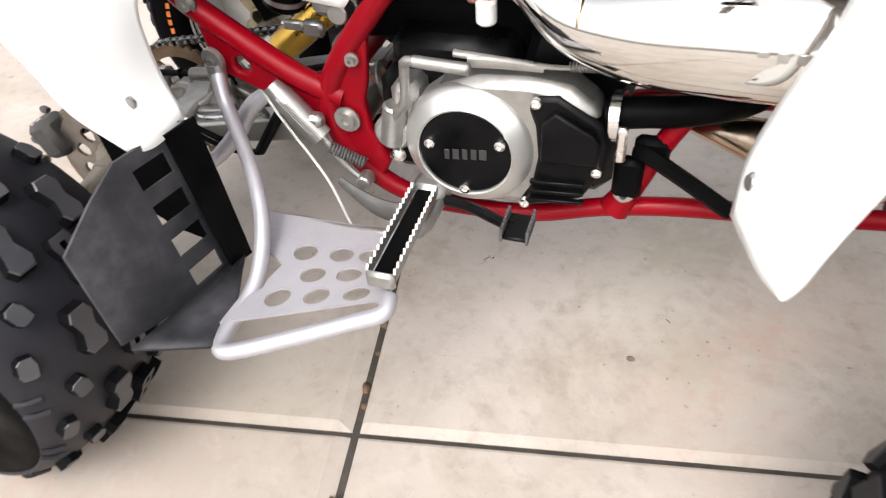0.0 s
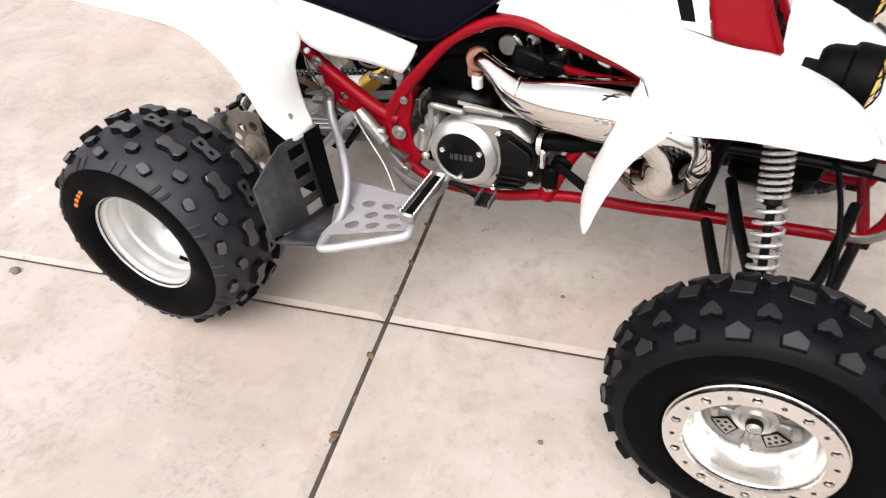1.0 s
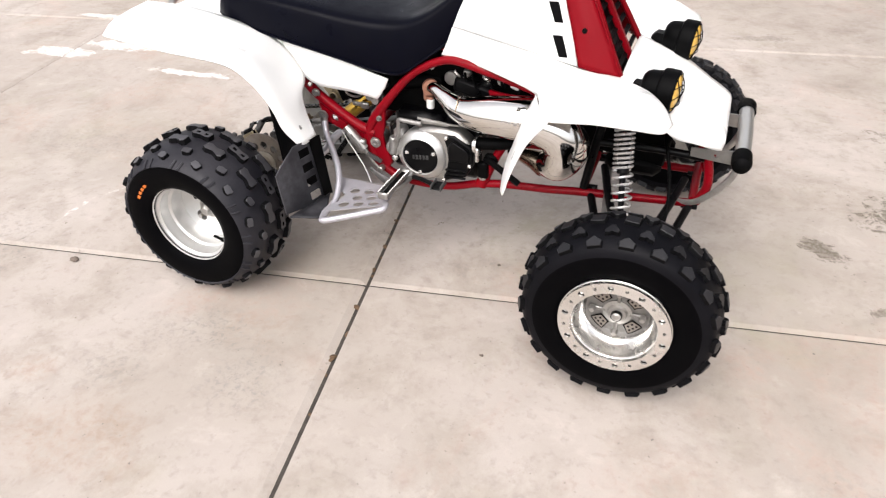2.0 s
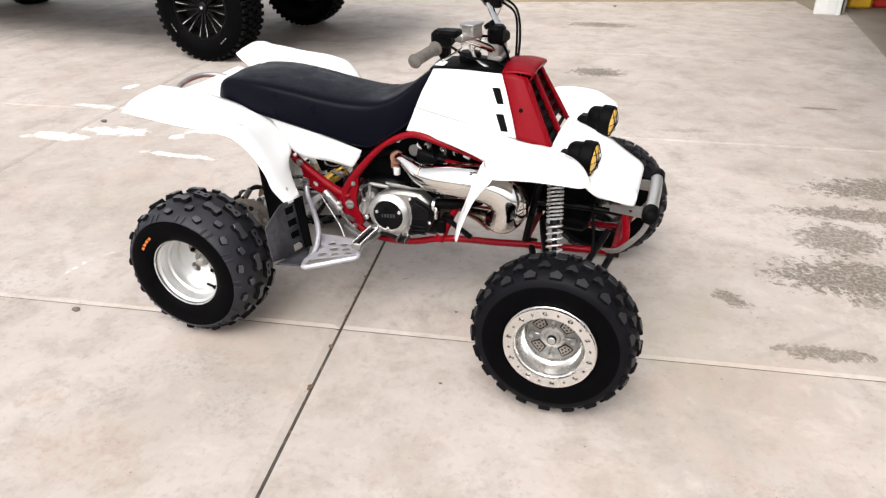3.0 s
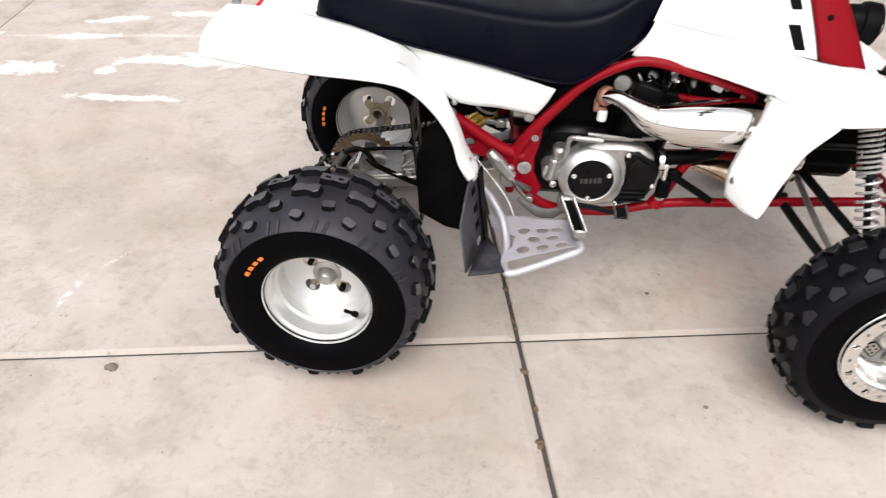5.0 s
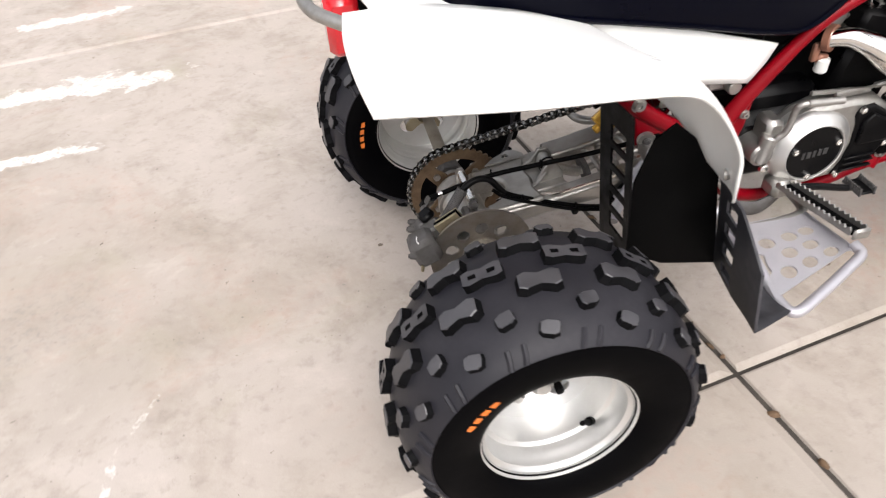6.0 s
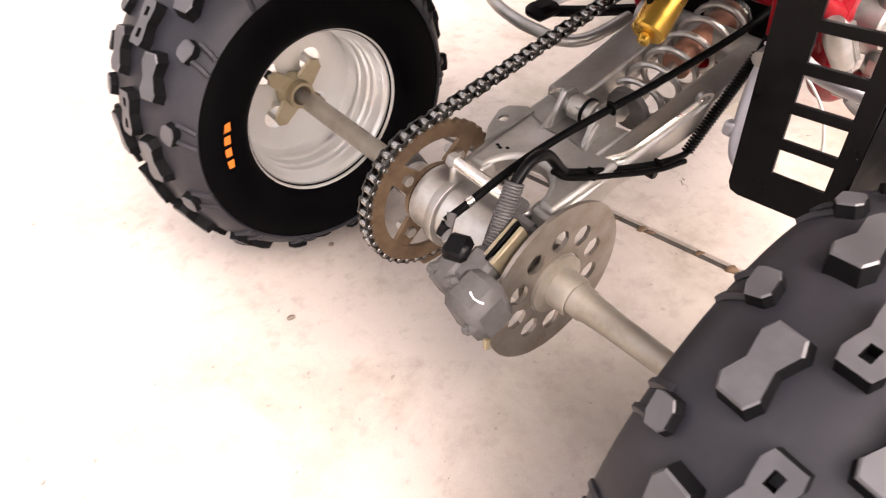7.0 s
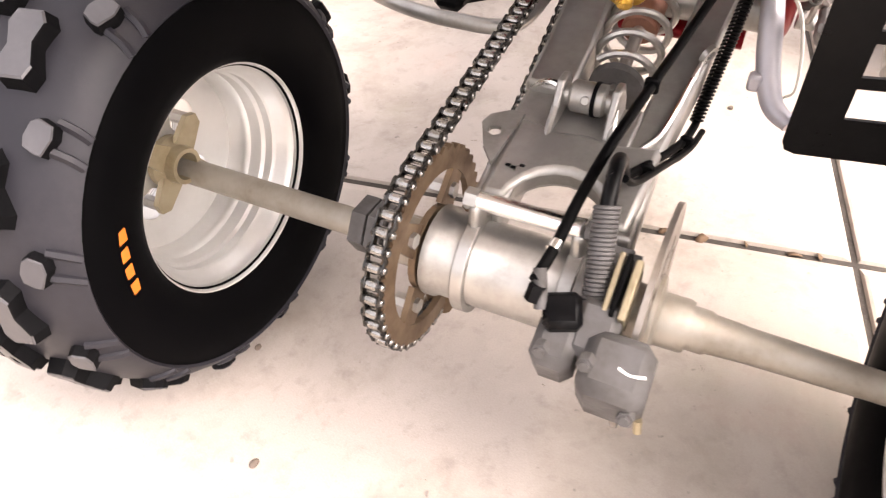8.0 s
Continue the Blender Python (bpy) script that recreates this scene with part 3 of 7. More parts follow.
part("fender_bridge", Shape().sheet([((-0.17, -0.185, 0.787), (-0.19, 0, 0.775), (-0.17, 0.185, 0.787)), ((-0.05, -0.165, 0.762), (-0.06, 0, 0.755), (-0.05, 0.165, 0.762)), ((0.05, -0.16, 0.74), (0.05, 0, 0.735), (0.05, 0.16, 0.74))], 3, 4), WHITE, quad, "white plastic bridge behind the seat", thick=0.004)
part("grab_bar", Shape().tube([(-0.12, -0.195, 0.752), (-0.185, -0.168, 0.759), (-0.222, -0.138, 0.763), (-0.250, -0.10, 0.767), (-0.260, -0.05, 0.773), (-0.252, 0.0, 0.779), (-0.230, 0.042, 0.781), (-0.18, 0.072, 0.774), (-0.10, 0.10, 0.748)], 0.0105, 12, 6), STEEL, quad, "bent steel grab bar")
lamp = part("tail_lamp", Shape().box((-0.202, 0.012, 0.706), (0.056, 0.11, 0.10), 0.012), REDLENS, quad, "red plastic tail lamp")
part("lamp_housing", Shape().box((-0.161, 0.012, 0.706), (0.03, 0.115, 0.105), 0.008), BLACK, lamp)

# seat
stations = ((-0.056, 0.758, 0.780, 0.104), (-0.042, 0.752, 0.812, 0.122), (0.0, 0.746, 0.836, 0.138), (0.12, 0.728, 0.838, 0.160), (0.25, 0.702, 0.824, 0.160), (0.37, 0.676, 0.806, 0.155), (0.47, 0.652, 0.797, 0.148),
            (0.55, 0.645, 0.800, 0.140), (0.62, 0.690, 0.822, 0.132), (0.68, 0.735, 0.862, 0.112), (0.735, 0.80, 0.908, 0.094), (0.772, 0.86, 0.925, 0.085))
rows = []
for x, z0, z1, w in stations:
    h = z1 - z0
    prof = [(-w * 1.08, z0), (-w * 1.10, z0 + h * 0.30), (-w * 1.05, z0 + h * 0.72), (-w * 0.95, z0 + h * 0.94), (-w * 0.50, z0 + h * 1.0), (0, z1 + 0.003), (w * 0.50, z0 + h * 1.0), (w * 0.95, z0 + h * 0.94),
            (w * 1.05, z0 + h * 0.72), (w * 1.10, z0 + h * 0.30), (w * 1.08, z0)]
    rows.append([(x, y, z) for y, z in prof])
sh = Shape().sheet(rows, 4, 3)
sh.sheet([[(rows[0][i][0] + 0.01 * (1 - abs(i - 5) / 5), rows[0][i][1] * s, rows[0][i][2] * s + 0.765 * (1 - s)) for i in range(11)] for s in (1.0, 0.5, 0.02)], 2, 3)
sh.sheet([[(x, y * s, z) for x, y, z in rows[-1]] for s in (1.0, 0.5, 0.02)], 2, 2)
seat = part("seat", sh, VINYL, quad, "long black vinyl seat", smooth=75)
part("seat_piping", Shape().tube([(s[0], -s[3] * 1.095, s[1] + 0.006) for s in stations], 0.004, 6, 3).tube([(s[0], s[3] * 1.095, s[1] + 0.006) for s in stations], 0.004, 6, 3), VINYL, seat)
part("seat_tag", Shape().box((0.008, 0.088, 0.8365), (0.012, 0.034, 0.003), 0.001), TRIM, seat, "small pale sewn tag")

# tank cover: upper side panels with two slots each, top tray, and the filler cap
SLOTS = (((0.963, 0.884), (0.990, 0.885), (1.009, 0.838), (0.986, 0.837)), ((0.984, 0.808), (1.011, 0.809), (1.032, 0.759), (1.008, 0.758)))


def cover_y(x, z):
    """Half width of the tank cover."""
    return 0.158 - (z - 0.74) * 0.30 + max(0.0, x - 0.9) * 0.06 - max(0.0, 0.9 - x) * 0.1


for k in (1, -1):
    edge = [((0.705, 0.792), (0.80, 0.778), (0.90, 0.765), (1.06, 0.741)), ((0.722, 0.84), (0.81, 0.838), (0.90, 0.832), (1.035, 0.815)), ((0.745, 0.89), (0.82, 0.892), (0.90, 0.89), (1.008, 0.885)), ((0.758, 0.918), (0.83, 0.924), (0.90, 0.926), (0.992, 0.925))]
    sh = Shape().sheet([[(x, -cover_y(x, z) * k, z) for x, z in r] for r in edge], 4, 5)
    panel = part("tank_side_panel", sh, WHITE, quad, "white tank side panel with dark slots", thick=0.005, smooth=60)
    for s in SLOTS:
        o = [(x, -(cover_y(x, z) + 0.0045) * k, z) for x, z in s]
        i = [(x, -(cover_y(x, z) - 0.012) * k, z) for x, z in s]
        part("vent_slot", Shape().add(o + i, [(0, 1, 2, 3), (4, 5, 6, 7), (0, 1, 5, 4), (1, 2, 6, 5), (2, 3, 7, 6), (3, 0, 4, 7)]), BLACK, panel, "black recessed vent slot", bevel=0.002)
part("tank_top", Shape().sheet([((0.745, -0.090, 0.915), (0.75, 0, 0.928), (0.745, 0.090, 0.915)), ((0.86, -0.100, 0.925), (0.86, 0, 0.937), (0.86, 0.100, 0.925)), ((0.995, -0.106, 0.925), (1.0, 0, 0.935), (0.995, 0.106, 0.925))], 3, 4), BLACK, quad, "black tank top tray", thick=0.006)
part("tank_label", Shape().box((0.775, -0.062, 0.9305), (0.03, 0.05, 0.002), 0.0005), TRIM, quad, "pale sticker")
cap = part("fuel_cap", Shape().spin([(0, 0), (0.034, 0), (0.036, 0.006), (0.036, 0.026), (0.03, 0.032), (0, 0.033)], (0.86, -0.02, 0.935), (0, 0, 1), 24), BLACK, quad, "black ribbed fuel cap")
part("vent_hose", Shape().tube([(0.86, -0.02, 0.968), (0.86, -0.03, 0.99), (0.88, -0.05, 1.01), (0.92, -0.03, 1.0)], 0.005, 8, 5), WHITECAN, cap, "pale vent hose")

# front fenders: the lower cover, the flared fender, its leg, and the nose between them
for k in (1, -1):
    g = [[(0.672, -0.125, 0.712), (0.76, -0.143, 0.706), (0.87, -0.175, 0.690), (0.968, -0.215, 0.672), (1.012, -0.345, 0.686), (1.050, -0.402, 0.694), (1.15, -0.402, 0.702), (1.25, -0.397, 0.700), (1.305, -0.380, 0.694), (1.322, -0.335, 0.696)],
         [(0.685, -0.130, 0.738), (0.77, -0.147, 0.732), (0.88, -0.172, 0.720), (0.98, -0.205, 0.708), (1.04, -0.290, 0.726), (1.09, -0.345, 0.742), (1.16, -0.345, 0.750), (1.23, -0.338, 0.745), (1.275, -0.315, 0.730), (1.290, -0.285, 0.718)],
         [(0.697, -0.133, 0.765), (0.785, -0.147, 0.756), (0.89, -0.163, 0.745), (0.985, -0.180, 0.736), (1.05, -0.216, 0.738), (1.10, -0.235, 0.738), (1.150, -0.235, 0.737), (1.198, -0.230, 0.730), (1.230, -0.215, 0.721), (1.240, -0.195, 0.712)],
         [(0.708, -0.134, 0.795), (0.80, -0.147, 0.781), (0.90, -0.156, 0.766), (0.99, -0.160, 0.750), (1.064, -0.160, 0.735), (1.11, -0.166, 0.730), (1.14, -0.167, 0.728), (1.17, -0.166, 0.723), (1.185, -0.164, 0.717), (1.195, -0.161, 0.711)]]
    leg = [[(0.968, -0.215, 0.672), (0.990, -0.285, 0.681), (1.016, -0.350, 0.688), (1.050, -0.402, 0.694)],
           [(0.951, -0.246, 0.620), (0.963, -0.300, 0.624), (0.979, -0.352, 0.628), (1.000, -0.400, 0.630)],
           [(0.937, -0.246, 0.580), (0.946, -0.302, 0.580), (0.958, -0.356, 0.580), (0.976, -0.408, 0.580)],
           [(0.924, -0.248, 0.540), (0.932, -0.306, 0.536), (0.943, -0.362, 0.532), (0.958, -0.414, 0.530)],
           [(0.912, -0.262, 0.500), (0.920, -0.312, 0.498), (0.932, -0.366, 0.497), (0.950, -0.415, 0.498)],
           [(0.908, -0.290, 0.458), (0.918, -0.332, 0.462), (0.929, -0.374, 0.467), (0.943, -0.411, 0.476)]]
    sh = Shape().sheet(g, 4, 5).sheet(leg, 4, 4)
    if k == -1:
        sh.v = [Vector((p.x, p.y, p.z + 0.2 * max(0.0, -p.y - 0.2))) for p in sh.v]
    part("front_fender", sh if k == 1 else sh.mirrored(), WHITE, quad, "white plastic front fender with a pointed leg", thick=0.005, smooth=60)
    b = Shape().spin([(0, -0.003), (0.010, -0.003), (0.010, 0), (0.007, 0.004), (0, 0.005)], (0.916, -0.293 * k, 0.499), (-0.9, -0.35 * k, 0.1), 10)
    part("fender_bolt", b, STEEL, quad, "steel button-head bolt")
nose = [[(1.17, y, 0.724 + 0.006 * (1 - abs(y) / 0.165)) for y in (-0.165, -0.08, 0, 0.08, 0.165)], [(1.28, y, 0.688 + 0.004 * (1 - abs(y) / 0.16)) for y in (-0.16, -0.08, 0, 0.08, 0.16)],
        [(1.38, y * 0.94, 0.630) for y in (-0.155, -0.08, 0, 0.08, 0.155)], [(1.432, y * 0.92, 0.600) for y in (-0.15, -0.08, 0, 0.08, 0.15)], [(1.446, y * 0.9, 0.580) for y in (-0.148, -0.08, 0, 0.08, 0.148)], [(1.444, y * 0.88, 0.556) for y in (-0.145, -0.08, 0, 0.08, 0.145)]]
part("nose_panel", Shape().sheet(nose, 4, 3), WHITE, quad, "white plastic nose panel", thick=0.005, smooth=60)
for k in (1, -1):
    sd = [[(1.17, -0.165 * k, 0.724), (1.28, -0.16 * k, 0.688), (1.38, -0.146 * k, 0.630), (1.432, -0.138 * k, 0.600), (1.446, -0.133 * k, 0.580)],
          [(1.22, -0.17 * k, 0.66), (1.29, -0.168 * k, 0.63), (1.375, -0.152 * k, 0.585), (1.428, -0.14 * k, 0.578), (1.445, -0.132 * k, 0.566)],
          [(1.30, -0.172 * k, 0.60), (1.33, -0.168 * k, 0.58), (1.385, -0.152 * k, 0.566), (1.425, -0.138 * k, 0.552), (1.444, -0.128 * k, 0.548)]]
    part("nose_side", Shape().sheet(sd, 3, 4), WHITE, quad, "white plastic side of the nose", thick=0.004, smooth=60)

# red radiator shroud with louvres
sh = Shape()
for k in (1, -1):
    sh.sheet([[(0.992, -0.112 * k, 0.928), (1.025, -0.114 * k, 0.930), (1.062, -0.108 * k, 0.922)], [(1.018, -0.132 * k, 0.866), (1.055, -0.135 * k, 0.866), (1.096, -0.128 * k, 0.858)],
              [(1.043, -0.154 * k, 0.80), (1.086, -0.156 * k, 0.798), (1.135, -0.147 * k, 0.788)], [(1.064, -0.174 * k, 0.742), (1.115, -0.174 * k, 0.732), (1.172, -0.165 * k, 0.716)]], 4, 4)
    sh.sheet([[(1.062, -0.108 * k, 0.922), (1.066, -0.100 * k, 0.921), (1.060, -0.094 * k, 0.915)], [(1.135, -0.147 * k, 0.788), (1.139, -0.138 * k, 0.787), (1.128, -0.130 * k, 0.785)], [(1.172, -0.165 * k, 0.716), (1.176, -0.155 * k, 0.716), (1.165, -0.147 * k, 0.716)]], 3, 3)
sh.sheet([[(0.990, y, 0.928 + 0.020 * (1 - (y / 0.112) ** 2)) for y in (-0.112, -0.06, 0, 0.06, 0.112)], [(1.04, y, 0.934 + 0.018 * (1 - (y / 0.113) ** 2)) for y in (-0.113, -0.06, 0, 0.06, 0.113)],
          [(1.085, y, 0.928 + 0.012 * (1 - (y / 0.11) ** 2)) for y in (-0.110, -0.06, 0, 0.06, 0.110)], [(1.080, y, 0.912 + 0.008 * (1 - (y / 0.108) ** 2)) for y in (-0.108, -0.06, 0, 0.06, 0.108)]], 3, 3)
cover = part("radiator_shroud", sh, REDPLASTIC, quad, "glossy red radiator shroud with black louvres", thick=0.005, smooth=55)
part("centre_rib", Shape().box((1.118, 0, 0.815), (0.016, 0.020, 0.225), 0.003, Matrix.Rotation(radians(-27.5), 3, "Y")), REDPLASTIC, cover)
for k in (1, -1):
    part("louvre_frame", Shape().tube([(1.068, -0.098 * k, 0.915), (1.135, -0.132 * k, 0.785), (1.172, -0.150 * k, 0.715)], 0.007, 8, 3), REDPLASTIC, cover)
    for i in range(6):
        f = (i + 0.5) / 6
        x, z, w = 1.064 + 0.10 * f, 0.905 - 0.19 * f, 0.085 + 0.045 * f
        part("louvre", Shape().box((x, -(0.008 + w / 2) * k, z), (0.013, w, 0.004), 0.0012, Matrix.Rotation(radians(25), 3, "Y")), BLACK, cover)
part("louvre_backing", Shape().box((1.098, 0, 0.790), (0.006, 0.235, 0.262), 0.002, Matrix.Rotation(radians(-27.5), 3, "Y")), BLACK, cover)
part("radiator", Shape().box((1.075, 0, 0.80), (0.035, 0.24, 0.20), 0.004, Matrix.Rotation(radians(-27.5), 3, "Y")), BLACKPAINT, quad, "black radiator core")
for k in (1, -1):
    part("shroud_screw", Shape().spin([(0, 0), (0.007, 0), (0.006, 0.003), (0, 0.004)], (1.066, -0.150 * k, 0.828), (0, -k, 0.3), 10), BLACK, quad)

# headlamps
for k in (1, -1):
    o, d = (Vector((1.224, -0.152, 0.708)), Vector((0.985, -0.11, -0.07)).normalized()) if k == 1 else (Vector((1.236, 0.180, 0.726)), Vector((0.985, -0.12, -0.08)).normalized())
    body = part("headlamp", Shape().spin([(0, 0.0), (0.030, 0.0), (0.038, 0.006), (0.043, 0.016), (0.045, 0.034), (0.0465, 0.042), (0.053, 0.046), (0.055, 0.054), (0.055, 0.082), (0.051, 0.086), (0.048, 0.079), (0, 0.079)], o, d, 32), BLACK, quad, "black round headlamp with amber lens")
    part("lens", Shape().spin([(0.0, 0.095), (0.02, 0.094), (0.036, 0.091), (0.045, 0.087), (0.0485, 0.081)], o, d, 28), AMBER, body, "amber glass lens")
    grid = Shape()
    side = Vector((0, 0, 1)).cross(d).normalized()
    up = d.cross(side)
    for i in (-0.026, 0.0, 0.026):
        w = math.sqrt(0.050 ** 2 - i * i)
        grid.tube([o + d * 0.0860 + up * i - side * w, o + d * 0.0985 + up * i, o + d * 0.0860 + up * i + side * w], 0.0014, 6, 4)
        grid.tube([o + d * 0.0860 + side * i - up * w, o + d * 0.0985 + side * i, o + d * 0.0860 + side * i + up * w], 0.0014, 6, 4)
    part("lens_guard", grid, BLACK, body, "black wire lens guard")
    part("lamp_shell", Shape().box(o + Vector((0.005, 0, -0.020)), (0.085, 0.062, 0.052), 0.014, Matrix.Rotation(radians(6), 3, "Y")), BLACK, body, "black moulded lamp shell")
    part("lamp_stalk", Shape().box(o + Vector((-0.01, 0, -0.05)), (0.05, 0.04, 0.05), 0.01), BLACK, body)

# handlebar
bar = part("handlebar", Shape().tube([(0.828, -0.435, 1.027), (0.854, -0.29, 1.042), (0.876, -0.20, 1.046), (0.93, -0.10, 1.005), (0.945, -0.05, 0.985), (0.945, 0.05, 0.985), (0.925, 0.10, 1.018), (0.865, 0.20, 1.065), (0.825, 0.31, 1.070), (0.775, 0.445, 1.062)], 0.011, 12, 5), CHROME, quad, "bent steel handlebar")
for k in (1, -1):
    ge, gd = ((0.825, -0.440, 1.026), (0.175, 0.978, 0.10)) if k == 1 else ((0.772, 0.452, 1.062), (0.35, -0.93, 0.06))
    g = Shape().spin([(0, 0), (0.019, 0), (0.0205, 0.004), (0.017, 0.008), (0.0165, 0.11), (0.021, 0.114), (0.021, 0.12), (0, 0.12)], ge, gd, 16)
    part("grip", g, GREYRUBBER, bar, "grey rubber grip")
    part("end_cap", Shape().spin([(0, 0), (0.012, 0), (0.016, 0.003), (0.019, 0.004), (0, 0.005)], Vector(ge) - Vector(gd) * 0.004, gd, 14), GREYRUBBER, bar)
part("throttle_housing", Shape().box((0.852, -0.275, 1.058), (0.06, 0.055, 0.05), 0.01).box((0.874, -0.28, 1.075), (0.06, 0.06, 0.02), 0.006).box((0.857, -0.27, 1.02), (0.03, 0.035, 0.04), 0.006), BLACK, bar, "black throttle housing")
part("master_cylinder", Shape().box((0.908, -0.175, 1.066), (0.042, 0.060, 0.030), 0.004, Matrix.Rotation(radians(-14), 3, "Z")).box((0.908, -0.175, 1.083), (0.047, 0.066, 0.008), 0.002, Matrix.Rotation(radians(-14), 3, "Z")), CASTALU, bar, "polished square fluid reservoir")
part("master_body", Shape().rod((0.885, -0.225, 1.05), (0.92, -0.13, 1.05), 0.014, 12, 0.002), CASTALU, bar)
part("brake_lever", Shape().tube([(0.895, -0.22, 1.04), (0.908, -0.28, 1.035), (0.900, -0.34, 1.028), (0.890, -0.385, 1.022)], [0.006, 0.005, 0.005, 0.006], 8, 4, flat=0.6), ALLOY, bar, "bare alloy lever")
part("clutch_lever", Shape().tube([(0.89, 0.24, 1.075), (0.89, 0.30, 1.07), (0.855, 0.38, 1.06), (0.825, 0.44, 1.055)], [0.007, 0.006, 0.006, 0.008], 8, 4, flat=0.6), ALLOY, bar, "bare alloy lever")
part("clutch_perch", Shape().box((0.87, 0.25, 1.08), (0.045, 0.05, 0.035), 0.006).box((0.893, 0.235, 1.105), (0.035, 0.04, 0.03), 0.005), BLACK, bar)
part("switch_box", Shape().box((0.828, 0.305, 1.088), (0.04, 0.035, 0.045), 0.007), BLACK, bar, "black switch box")
part("stop_button", Shape().rod((0.808, 0.305, 1.10), (0.79, 0.303, 1.104), 0.008, 12, 0.002), REDPLASTIC, bar, "red stop button")
part("bar_clamp", Shape().box((0.945, -0.035, 0.985), (0.04, 0.03, 0.045), 0.006).box((0.945, 0.035, 0.985), (0.04, 0.03, 0.045), 0.006).box((0.95, 0, 0.958), (0.05, 0.11, 0.02), 0.005), CASTALU, quad, "cast handlebar clamp")
part("bar_pad", Shape().box((0.95, 0.0, 1.012), (0.05, 0.10, 0.035), 0.008).box((0.955, -0.055, 1.035), (0.05, 0.06, 0.055), 0.010).rod((0.935, -0.055, 1.055), (0.925, -0.055, 1.068), 0.018, 16, 0.003), BLACK, bar, "black key switch block")
part("steering_stem", Shape().rod((0.96, 0, 0.95), (1.02, 0, 0.60), 0.018, 14), BLACKPAINT, quad, "black steering stem")
for pts in ([(0.868, -0.25, 1.03), (0.90, -0.17, 0.985), (0.97, -0.08, 0.95), (1.0, -0.05, 0.90)], [(0.895, 0.235, 1.10), (0.955, 0.20, 1.07), (0.99, 0.12, 1.0), (1.0, 0.05, 0.90)],
            [(0.895, 0.25, 1.08), (0.95, 0.21, 1.05), (0.98, 0.12, 0.97), (0.995, 0.03, 0.88)], [(0.9, -0.15, 1.045), (0.96, -0.09, 1.03), (0.985, -0.04, 0.98), (1.0, 0.0, 0.88)]):
    part("control_cable", Shape().tube(pts, 0.0042, 7, 5), BLACK, quad, "black control cable")
part("brake_hose", Shape().tube([(0.90, -0.15, 1.05), (0.915, -0.10, 1.03), (0.885, -0.08, 0.985), (0.90, -0.07, 0.95), (0.93, -0.06, 0.93)], 0.0055, 8, 6), ALLOY, quad, "braided steel hose")

# front bumper
bump_bar = part("front_bumper", Shape().tube([(1.497, -0.135, 0.535), (1.499, 0.02, 0.537), (1.497, 0.175, 0.535)], 0.0205, 18, 4), SATIN, quad, "satin steel front bumper tube with black ends")
for k in (1, -1):
    part("bumper_cap", Shape().spin([(0.021, 0), (0.0255, 0.003), (0.0262, 0.045), (0.022, 0.058), (0.010, 0.066), (0, 0.067)], (1.497, 0.02 - 0.135 * k, 0.535), (0, -k, 0), 18), BLACK, bump_bar, "black rubber end cap")
    part("bumper_plate", Shape().plate(around([(1.37, 0.515), (1.49, 0.505), (1.50, 0.545), (1.45, 0.545), (1.37, 0.54)], (1.435, 0.526), 0.006), 0.004, (0, -0.115 * k, 0)), STEEL, bump_bar, "drilled steel bracket")
    part("bumper_stay", Shape().tube([(1.499, -0.11 * k, 0.515), (1.475, -0.115 * k, 0.45), (1.41, -0.11 * k, 0.375), (1.34, -0.10 * k, 0.36)], 0.0095, 10, 5, flat=0.6), STEEL, bump_bar)

